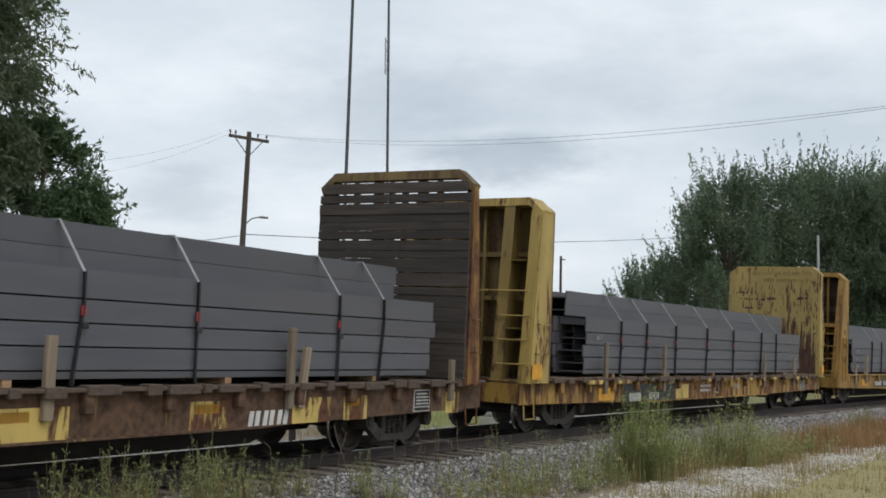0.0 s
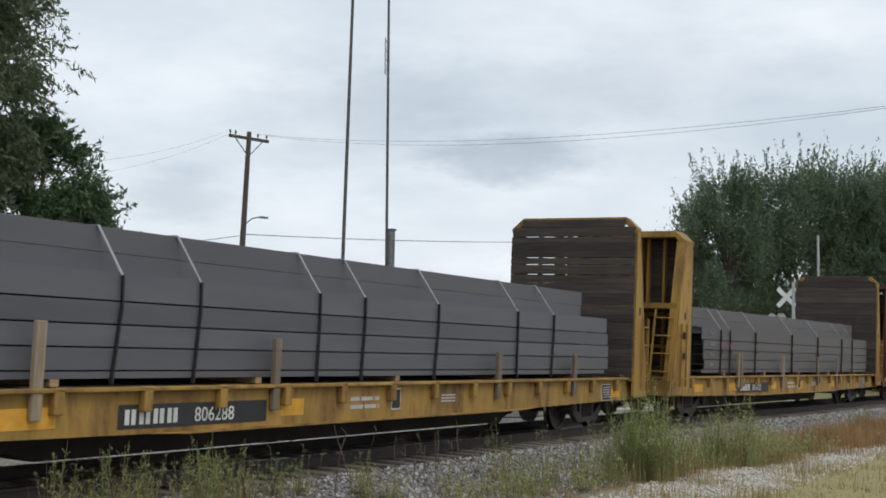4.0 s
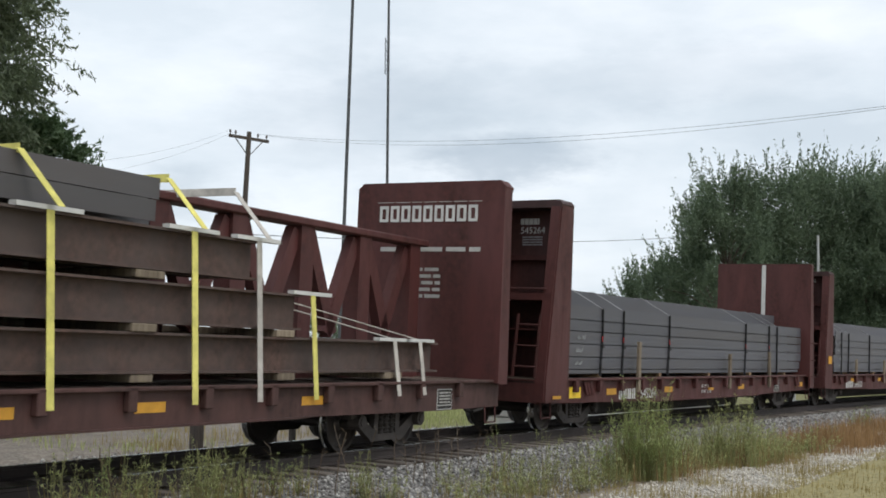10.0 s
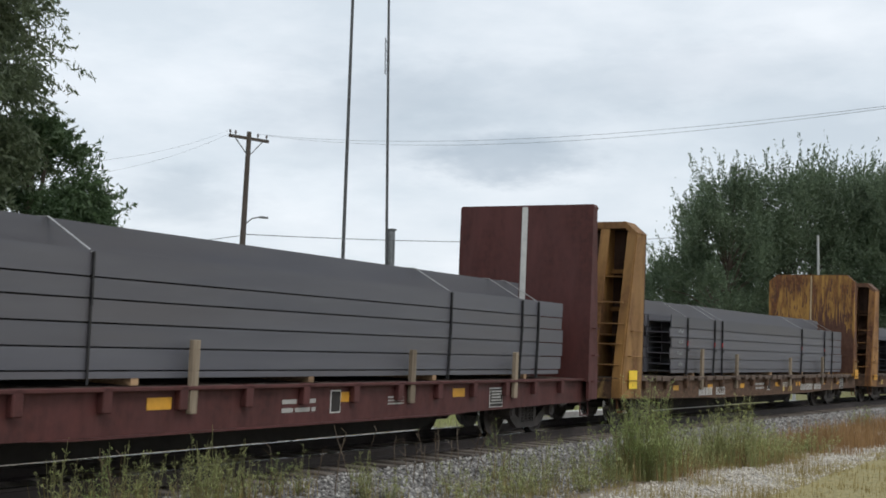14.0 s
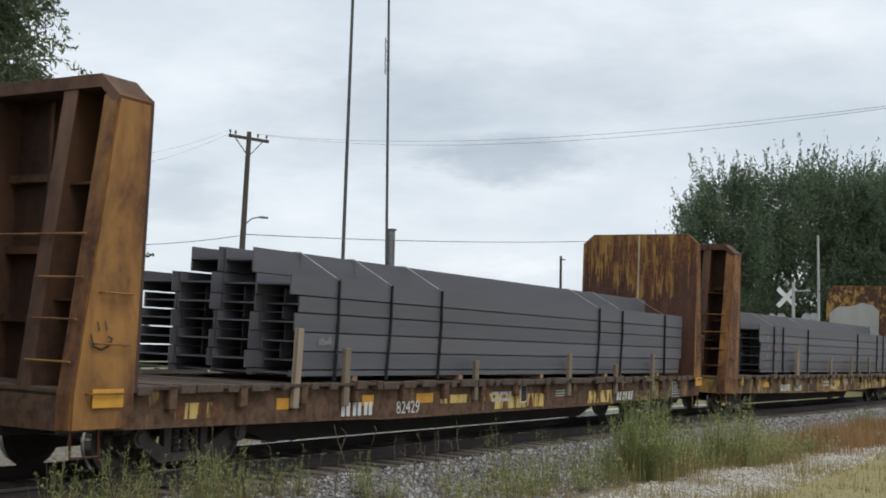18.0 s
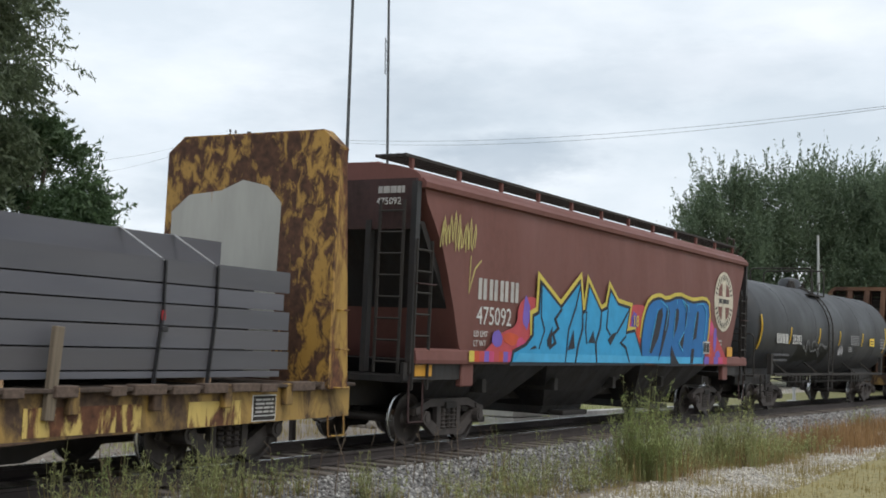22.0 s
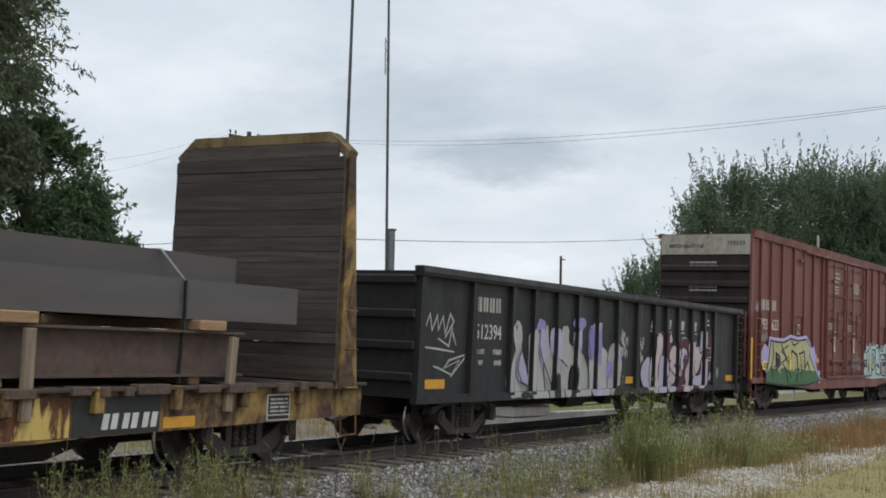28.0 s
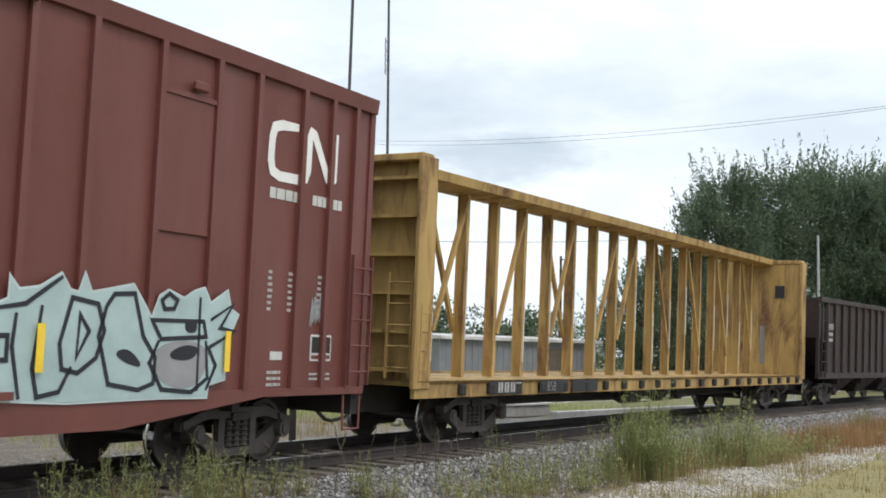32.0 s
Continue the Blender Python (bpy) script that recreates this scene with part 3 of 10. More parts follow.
def flat_car(u0, L, label, paint, sill, front, rear, pockets=15, number="", mark=None, decals=(), stakes=(), tc=None, belly=True, low=0.535, edge=None, blocks=(), stencil=2.28):
    """A bulkhead flat car whose front end is at u0 on the track at the start."""
    car = thing("bulkhead_flat_car", u0 + L / 2, label, "flat car", "cars of the train")
    h = L / 2
    deck = part("deck", bx(-h, h, -1.325, 1.325, DECK - 0.08, DECK - 0.045), UNDER, car)
    n = int(L / 0.24)
    rnd = random.Random(int(u0))
    pl = None
    for i in range(n):
        x = -h + L * (i + 0.5) / n
        if pl is None:
            pl = part("deck_plank", bx(-L / n / 2 + 0.006, L / n / 2 - 0.006, -1.32, 1.32, DECK - 0.042, DECK, bev=0.005), DECKWOOD, deck)
            pl.matrix_basis = pose(x, 0, 0)
        else:
            again(pl, x, 0, rnd.uniform(-0.004, 0.010))
    k = min(6.2, 0.3 * L)
    for s in (-1, 1):
        bm = bmesh.new()
        prism(bm, [(-h, 0.60), (-h + 2.0, 0.585), (-h + k, low), (h - k, low), (h - 2.0, 0.585), (h, 0.60), (h, 1.03), (-h, 1.03)], 1, *sorted((s * 1.33, s * 1.37)))
        side = part("side_sill", bm, sill, car)
        bm = bmesh.new()
        prism(bm, [(-h + k - 0.6, low + 0.012), (h - k + 0.6, low + 0.012), (h - k, low - 0.015), (-h + k, low - 0.015)], 1, *sorted((s * 1.33, s * 1.42)))
        part("lower_flange", bm, sill, side)
        part("upper_flange", bx(-h, h, *sorted((s * 1.33, s * 1.47)), 1.032, 1.078, bev=0.008), edge or sill, side)
    rw = random.Random(int(u0) + 5)
    if edge:
        bm = bmesh.new()
        x = -h + 0.4
        while x < h - 0.4:
            w = rw.uniform(0.12, 0.55)
            box(bm, x, x + w, -1.49 - rw.uniform(0, 0.02), -1.34, 1.0 - rw.uniform(0.0, 0.03), 1.079 + rw.uniform(0.002, 0.03), bev=0.01)
            x += w + rw.uniform(0.02, 0.5)
        tagged(part("splintered_edge", bm, DECKWOOD, car, "splintered dark deck edge"), kind="stuff")
    for x, w, m in blocks:
        part("pocket_block", bx(x - h, x + w - h, -1.54, -1.40, 0.955, 1.035, bev=0.008), m, car)
    pk = part("stake_pocket", bx(-0.07, 0.07, -1.47, -1.37, 0.80, 1.085, bev=0.012), sill, car)
    pk.matrix_basis = pose(-h + 1.6, 0, 0)
    for i in range(pockets):
        x = -h + 1.6 + (L - 3.2) * i / (pockets - 1)
        if i:
            again(pk, x)
        again(pk, x, rz=180)
    for w in (-1, 1):
        bm = bmesh.new()
        box(bm, *sorted((w * h, w * (h - 0.08))), -1.36, 1.36, 0.62, 1.06)
        part("end_sill", bm, sill, car)
        bm = bmesh.new()
        x = w * (h - 0.35)
        tube(bm, [(x - 0.2, -1.38, 0.62), (x - 0.2, -1.40, 0.33), (x + 0.2, -1.40, 0.33), (x + 0.2, -1.38, 0.62)], 0.014, 6)
        part("sill_step", bm, paint, car)
    underframe(car, L, tc=tc, belly=belly)
    if front:
        front["base"] = front.get("base", 1.1) - 0.02
        coat = front.pop("coat", paint)
        bulkhead(car, -h + front.pop("inset", 1.15) - 0.02, -1, coat, **front)
    if rear:
        rear["base"] = rear.pop("spread", min(0.5, rear.get("base", 1.1) + 0.2))
        coat = rear.pop("coat", paint)
        bulkhead(car, h - rear.pop("inset", 1.15) - 0.2, 1, coat, **rear)
    for x, z, w, hh, m in decals:
        panel(car, "reflector_plate", x - h, x - h + w, -1.372, z, z + hh, m)
    for x, z, hh, tilt in stakes:
        o = part("wooden_stake", bx(-0.065, 0.065, -1.455, -1.385, -0.32, hh, bev=0.008), TIMBER, car)
        o.matrix_basis = pose(x - h, 0, z, 0, tilt, 0)
    if number:
        nx, nz, size, text = number
        letters(car, text, nx - h, -1.381, nz, size, name="car_number")
    if mark:
        mx, mz, mw, mh, nchar = mark
        initials(car, mx - h, -1.375, mz, mw, mh, nchar, mat=WHITE, slant=0.18 if nchar == 3 else 0.0)
    x = h - stencil
    plate = panel(car, "consolidated_stencil", x, x + 0.50, -1.372, 0.60, 0.94, WHITE)
    panel(plate, "stencil_field", x + 0.02, x + 0.48, -1.378, 0.68, 0.925, UNDER)
    panel(plate, "stencil_field", x + 0.02, x + 0.48, -1.378, 0.615, 0.665, UNDER)
    bars(plate, x + 0.06, -1.382, 0.71, 0.38, 0.18, 4, words=2)
    return car


def initials(car, x, y, z, w, h, n, mat=None, slant=0.0, heavy=0.3):
    """Owner's initials as plain open blocks, n of them."""
    cw = w / n
    for i in range(n):
        bm = bmesh.new()
        a, b = x + i * cw, x + i * cw + cw * 0.74
        t = (b - a) * heavy

        def at(px, pz):
            return (px + slant * (pz - z), pz)
        for q in ([at(a, z), at(a + 1.35 * t, z), at(a + 1.35 * t, z + h), at(a, z + h)], [at(b - 1.35 * t, z), at(b, z), at(b, z + h), at(b - 1.35 * t, z + h)]):
            prism(bm, q, 1, y - 0.004, y)
        part("marking", bm, mat or MARK_GREY, car)


# ---- loads of steel sections ----


def h_section(L, w, h, t=0.022):
    """A wide-flange section on its side: flanges upright at both sides, web between."""
    bm = bmesh.new()
    a, m = w / 2, t / 2
    prism(bm, [(-a, 0), (-a + t, 0), (-a + t, h / 2 - m), (a - t, h / 2 - m), (a - t, 0), (a, 0), (a, h), (a - t, h), (a - t, h / 2 + m), (-a + t, h / 2 + m), (-a + t, h), (-a, h)], 0, 0, L)
    return bm


MARK_GREY = plain("faded_marking", (0.40, 0.39, 0.37), 0.75, vary=0.2)
STRAP_BLACK = plain("black_chain", (0.018, 0.018, 0.02), 0.6)
PROFILES = {1: ((0.095, 0.255, 0.255, 0.26, 0.325), 0.41, (0.23, 0.29), 0.5), 2: ((0.095, 0.255, 0.264, 0.262, 0.235, 0.30), 0.72, (0.35,), 0.5), 3: ((0.50,), 0.4, (0.33,), 0.9)}


def bundle(u0, u1, kind=1, straps=(), seed=1, label="", cols=4, mat=None, red=False, z0=1.165):
    """A strapped stack of wide-flange sections between u0 and u1, the upper tiers set in."""
    mat = mat or BEAM
    b = thing("steel_beam_bundle", (u0 + u1) / 2, label or "strapped stack of grey wide-flange steel beams on the flat car", "steel beams", "loads on the flat cars")
    rnd = random.Random(seed)
    L, W = u1 - u0, 2.52
    front, back, upper, short = PROFILES[kind]
    z = z0
    for r, h in enumerate(front):
        cw = W / cols
        for c in range(cols):
            y = -W / 2 + cw * (c + 0.5)
            f = rnd.uniform(-0.06, 0.20) if c == 0 else rnd.choice((0.0, 0.0, 0.0, 0.0, -0.08, 0.08)) + rnd.uniform(-0.02, 0.02) - 0.11 * c
            e = rnd.uniform(-0.12, 0.05) - 0.16 * (r == 0)
            part("beam", h_section(L + e - f, cw - 0.012, h - 0.019), mat, b).matrix_basis = pose(-L / 2 + f, y, z)
            # a beam nested between this column and the next, its web on the joint below
            if c and r > 1 and kind != 3:
                k = min(h, front[r - 1]) - 0.05
                part("beam", h_section(L - 0.5 - rnd.uniform(0.0, 0.3), cw - 0.05, k, 0.014), mat, b).matrix_basis = pose(-L / 2 + 0.30 - 0.11 * (c - 0.5) + rnd.uniform(-0.04, 0.06), y - cw / 2, z - 0.0095 - k / 2)
        z += h
    zt, yt = z, -W / 2 + back
    for h in upper:
        n = 3 if kind == 1 else 2
        cw = -2 * yt / n
        for c in range(n):
            f = rnd.uniform(-0.04, 0.04) - 0.13 * c
            part("beam", h_section(L - short - rnd.uniform(0, 0.2), cw - 0.012, h - 0.006), mat, b).matrix_basis = pose(-L / 2 + f, yt + cw * (c + 0.5), z)
        z += h
    for i, s in enumerate(straps):
        x = s * L - L / 2
        low = x > L / 2 - short - 0.3
        bm = bmesh.new()
        if low:
            bar(bm, (x, -W / 2 - 0.010, zt - 0.03), (x, -W / 2 + 0.06, zt + 0.006), 0.04, 0.010)
            bar(bm, (x, -W / 2, zt + 0.006), (x, W / 2, zt + 0.006), 0.04, 0.010)
        else:
            bar(bm, (x, -W / 2 - 0.010, zt - 0.05), (x - 0.01, yt - 0.004, z + 0.004), 0.04, 0.010)
            bar(bm, (x - 0.01, yt, z + 0.006), (x - 0.01, -yt, z + 0.006), 0.04, 0.010)
        st = part("steel_strap", bm, STRAP, b)
        # the strap's upright lower run, black where the upper run is grey
        bm = bmesh.new()
        bar(bm, (x, -W / 2 - 0.014, zt - 0.04), (x + 0.01, -W / 2 - 0.016, 1.95), 0.05, 0.022)
        bar(bm, (x + 0.01, -W / 2 - 0.016, 1.97), (x - rnd.uniform(-0.02, 0.1), -W / 2 - 0.02, 1.10), 0.05, 0.022)
        part("binder_chain", bm, STRAP_BLACK, st, "black lower length of the strap")
        if red and i < 5:
            part("strap_buckle", bx(x - 0.03, x + 0.035, -W / 2 - 0.036, -W / 2 - 0.026, 1.84, 1.95), RED_TAG, st, "red buckle tag")
            part("ratchet", bx(x - 0.03, x + 0.07, -W / 2 - 0.06, -W / 2 - 0.03, 1.70, 1.77, bev=0.01), STRAP_BLACK, st)
    for k in range(5 if z0 < 1.3 else 0):
        x = -L / 2 + L * (k + 0.5) / 5
        part("dunnage", bx(x - 0.06, x + 0.06, -1.25, 1.25, DECK + 0.013, z0 - 0.002), TIMBER_RAW, b)
    return b


RED_TAG = plain("red_tag", (0.36, 0.025, 0.03), 0.6)

# ---- the setting ----


def sweep(name, prof, s0, s1, step, mat, z_rail=True):
    """A strip along the track: a profile (y, z) swept from s0 to s1."""
    n = int((s1 - s0) / step)
    verts, faces = [], []
    k = len(prof)
    for i in range(n + 1):
        m = along(s0 + (s1 - s0) * i / n)
        verts += [tuple(m @ Vector((0, y, z))) for y, z in prof]
    for i in range(n):
        for j in range(k - 1):
            a = i * k + j
            faces.append((a, a + k, a + k + 1, a + 1))
    me = bpy.data.meshes.new(name)
    me.from_pydata(verts, [], faces)
    me.materials.append(mat)
    ob = new(name, me)
    return ob
GROUND = -0.55


def offset(x, y):
    """Metres from the track's middle, positive away from the camera."""
    return math.hypot(x - X0, y - (D - RADIUS)) - RADIUS


def lift(x, y):
    o = offset(x, y)
    a = abs(o)
    f = min(1.0, max(0.0, (a - 1.45) / 1.8))
    z = -0.245 + (GROUND + 0.245) * f * f * (3 - 2 * f)
    n = noise.noise(Vector((x * 0.35, y * 0.35, 0))) * 0.07 + noise.noise(Vector((x * 1.7, y * 1.7, 3))) * 0.03
    z += n * (0.3 + 0.7 * f)
    if o > 5:
        z += 0.25 * min(1, (o - 5) / 8)
    return z


def ground_material():
    m, n, l, b = nodes_of("trackside_ground")
    g = n.new("ShaderNodeNewGeometry")
    sub = n.new("ShaderNodeVectorMath")
    sub.operation = "SUBTRACT"
    sub.inputs[1].default_value = (X0, D - RADIUS, 0)
    l.new(g.outputs["Position"], sub.inputs[0])
    flat = n.new("ShaderNodeVectorMath")
    flat.operation = "MULTIPLY"
    flat.inputs[1].default_value = (1, 1, 0)
    l.new(sub.outputs[0], flat.inputs[0])
    ln = n.new("ShaderNodeVectorMath")
    ln.operation = "LENGTH"
    l.new(flat.outputs[0], ln.inputs[0])
    big = noise_node(n, l, g.outputs["Position"], 0.45, 5.0, 0.6)
    fine = noise_node(n, l, g.outputs["Position"], 3.0, 5.0, 0.65)
    off = n.new("ShaderNodeMath")
    off.operation = "SUBTRACT"
    off.inputs[1].default_value = RADIUS + 0.5 * 2.2 + 0.5 * 1.0
    l.new(ln.outputs["Value"], off.inputs[0])
    w1 = n.new("ShaderNodeMath")
    w1.operation = "MULTIPLY_ADD"
    w1.inputs[1].default_value = 2.2
    l.new(big, w1.inputs[0])
    l.new(off.outputs[0], w1.inputs[2])
    w2 = n.new("ShaderNodeMath")
    w2.operation = "MULTIPLY_ADD"
    w2.inputs[1].default_value = 1.0
    l.new(fine, w2.inputs[0])
    l.new(w1.outputs[0], w2.inputs[2])
    sc = n.new("ShaderNodeMapRange")
    sc.inputs["From Min"].default_value, sc.inputs["From Max"].default_value = -10.0, 30.0
    l.new(w2.outputs[0], sc.inputs["Value"])
    vor = n.new("ShaderNodeTexVoronoi")
    vor.inputs["Scale"].default_value = 19.0
    l.new(g.outputs["Position"], vor.inputs["Vector"])
    bal = ramp(n, l, vor.outputs["Color"], [(0.0, (0.10, 0.095, 0.09)), (0.55, (0.24, 0.23, 0.22)), (1.0, (0.42, 0.41, 0.39))])
    edge = ramp(n, l, vor.outputs["Distance"], [(0.25, (1, 1, 1)), (0.65, (0.35, 0.35, 0.35))])
    bal = mixc(n, l, 1.0, bal, edge, "MULTIPLY")
    white = mixc(n, l, 1.0, ramp(n, l, vor.outputs["Color"], [(0.0, (0.34, 0.31, 0.26)), (1.0, (0.74, 0.70, 0.62))]), edge, "MULTIPLY")
    grass = ramp(n, l, noise_node(n, l, g.outputs["Position"], 9.0, 6.0, 0.7), [(0.3, (0.13, 0.12, 0.045)), (0.7, (0.38, 0.32, 0.15))])
    green = ramp(n, l, noise_node(n, l, g.outputs["Position"], 4.0, 6.0, 0.7), [(0.3, (0.10, 0.105, 0.042)), (0.7, (0.245, 0.225, 0.10))])
    dirt = ramp(n, l, fine, [(0.3, (0.10, 0.075, 0.055)), (0.7, (0.22, 0.18, 0.13))])

    def step(at):
        p = (at + 10) / 40
        return ramp(n, l, sc.outputs[0], [(p - 0.006, (0, 0, 0)), (p + 0.006, (1, 1, 1))])
    c = mixc(n, l, step(-6.0), grass, white)
    c = mixc(n, l, step(-4.3), c, dirt)
    c = mixc(n, l, step(-3.3), c, bal)
    oily = mixc(n, l, 1.0, bal, (0.42, 0.38, 0.34), "MULTIPLY")
    c = mixc(n, l, step(-1.5), c, oily)
    c = mixc(n, l, step(1.3), c, bal)
    sep = n.new("ShaderNodeSeparateXYZ")
    l.new(g.outputs["Position"], sep.inputs[0])
    mr = n.new("ShaderNodeMapRange")
    mr.inputs["From Min"].default_value, mr.inputs["From Max"].default_value = 27.0, 30.0
    l.new(sep.outputs["X"], mr.inputs["Value"])
    mr2 = n.new("ShaderNodeMapRange")
    mr2.inputs["From Min"].default_value, mr2.inputs["From Max"].default_value = 29.0, 33.0
    l.new(sep.outputs["X"], mr2.inputs["Value"])
    stones = mixc(n, l, 0.5, bal, ramp(n, l, fine, [(0.3, (0.15, 0.115, 0.085)), (0.7, (0.33, 0.27, 0.20))]))
    turf = mixc(n, l, mr.outputs[0], stones, green)
    c = mixc(n, l, step(3.6), c, stones)
    c = mixc(n, l, step(5.2), c, turf)
    c = mixc(n, l, step(10.0), c, mixc(n, l, mr2.outputs[0], turf, white))
    c = mixc(n, l, step(17.0), c, mixc(n, l, 0.5, green, white))
    c = mixc(n, l, step(24.0), c, green)
    l.new(c, b.inputs["Base Color"])
    b.inputs["Roughness"].default_value = 0.95
    bump(n, l, b, vor.outputs["Distance"], 0.5, 0.03)
    return m


def build_ground():
    xs = [-900, -300, -80, -20] + [0.4 * i for i in range(-20, 150)] + [60 + 3 * i for i in range(1, 30)] + [180, 260, 500, 1200]
    ys = [-900, -300, -60, -15] + [0.4 * i for i in range(-20, 60)] + [24 + 2.5 * i for i in range(1, 30)] + [130, 260, 600, 1500]
    verts = [(x, y, lift(x, y)) for y in ys for x in xs]
    k = len(xs)
    faces = [(j * k + i, j * k + i + 1, (j + 1) * k + i + 1, (j + 1) * k + i) for j in range(len(ys) - 1) for i in range(k - 1)]
    me = bpy.data.meshes.new("ground")
    me.from_pydata(verts, [], faces)
    me.materials.append(ground_material())
    me.polygons.foreach_set("use_smooth", [True] * len(faces))
    return tagged(new("ground", me), "ballast, gravel strip and dry grass beside the track", "ground", kind="structure")


ground = build_ground()


def rail_profile(y):
    return [(y - 0.075, -0.17), (y - 0.075, -0.155), (y - 0.012, -0.135), (y - 0.012, -0.045), (y - 0.037, -0.035), (y - 0.036, -0.004), (y - 0.028, 0.0), (y + 0.028, 0.0), (y + 0.036, -0.004), (y + 0.037, -0.035), (y + 0.012, -0.045), (y + 0.012, -0.135), (y + 0.075, -0.155), (y + 0.075, -0.17)]


track = tagged(new("track"), "railway track on creosoted timber ties in grey ballast", "track", kind="structure")
for y in (-0.755, 0.755):
    r = sweep("rail", rail_profile(y), -40, 160, 1.0, RAIL_SIDE)
    r.parent = track
    hd = sweep("rail_head", [(y - 0.026, 0.0), (y - 0.018, 0.004), (y + 0.018, 0.004), (y + 0.026, 0.0)], -40, 160, 1.0, TREAD)
    hd.parent = r
tie0 = None
for i in range(150):
    s = -14 + i * 0.52
    r = random.Random(i)
    m = along(s, r.uniform(-0.05, 0.05), -0.17) @ pose(0, 0, 0, 0, 0, r.uniform(-1.2, 1.2))
    if tie0 is None:
        tie0 = part("tie", bx(-0.115, 0.115, -1.40, 1.40, -0.17, 0.0, bev=0.012), TIE, track)
        tie0.matrix_basis = m
    else:
        o = tie0.copy()
        scene.collection.objects.link(o)
        o.matrix_basis = m


def leaves(out, centre, spread, count, size, rnd, flat=0.6, droop=0.0):
    """Leaf blades about a centre."""
    p = np.array(centre) + rnd.normal(size=(count, 3)) * np.array(spread) * 0.55
    a = rnd.normal(size=(count, 3)) - np.array((0, 0, droop))
    a /= np.linalg.norm(a, axis=1)[:, None]
    b = np.cross(a, rnd.normal(size=(count, 3)))
    b /= np.linalg.norm(b, axis=1)[:, None]
    s = size * rnd.uniform(0.6, 1.3, size=(count, 1))
    out.append(np.stack([p - a * s, p + b * s * flat * 0.5, p + a * s, p - b * s * flat * 0.5], 1).reshape(-1, 3))


def shoots(out, c, sp, away, q, count, size, rnd, rise, droop):
    """Leaf-clad shoots that spring from a clump outwards, upwards or hanging, and break the outline."""
    n = 9
    m = max(4, count // n)
    d = away * 0.55 + np.array((0, 0, rise)) * (0.45 + 0.7 * q) + rnd.normal(size=(n, 3)) * (0.20 if rise > 1.0 else 0.38)
    d /= np.linalg.norm(d, axis=1)[:, None]
    base = np.array(c) + rnd.normal(size=(n, 3)) * sp * 0.45
    ln = sp * rnd.uniform(0.9, 2.1, size=(n, 1))
    f = rnd.uniform(0.0, 1.0, size=(n, m, 1))
    p = base[:, None, :] + d[:, None, :] * ln[:, None, :] * f + rnd.normal(size=(n, m, 3)) * (sp * (0.13 if rise > 1.0 else 0.20) * (1.08 - f))
    p = p.reshape(-1, 3)
    a = np.repeat(d, m, axis=0) * 0.8 + rnd.normal(size=p.shape) * 0.6 - np.array((0, 0, droop))
    a /= np.linalg.norm(a, axis=1)[:, None]
    b = np.cross(a, rnd.normal(size=p.shape))
    b /= np.linalg.norm(b, axis=1)[:, None]
    s = size * rnd.uniform(0.6, 1.25, size=(len(p), 1))
    out.append(np.stack([p - a * s, p + b * s * 0.27, p + a * s, p - b * s * 0.27], 1).reshape(-1, 3))


def quads(name, chunks, mat):
    """One mesh of loose four-sided blades."""
    v = np.concatenate(chunks).astype(np.float32)
    n = len(v) // 4
    me = bpy.data.meshes.new(name)
    me.vertices.add(len(v))
    me.vertices.foreach_set("co", v.ravel())
    me.loops.add(len(v))
    me.loops.foreach_set("vertex_index", np.arange(len(v), dtype=np.int32))
    me.polygons.add(n)
    me.polygons.foreach_set("loop_start", np.arange(0, len(v), 4, dtype=np.int32))
    me.update(calc_edges=True)
    me.materials.append(mat)
    return new(name, me)


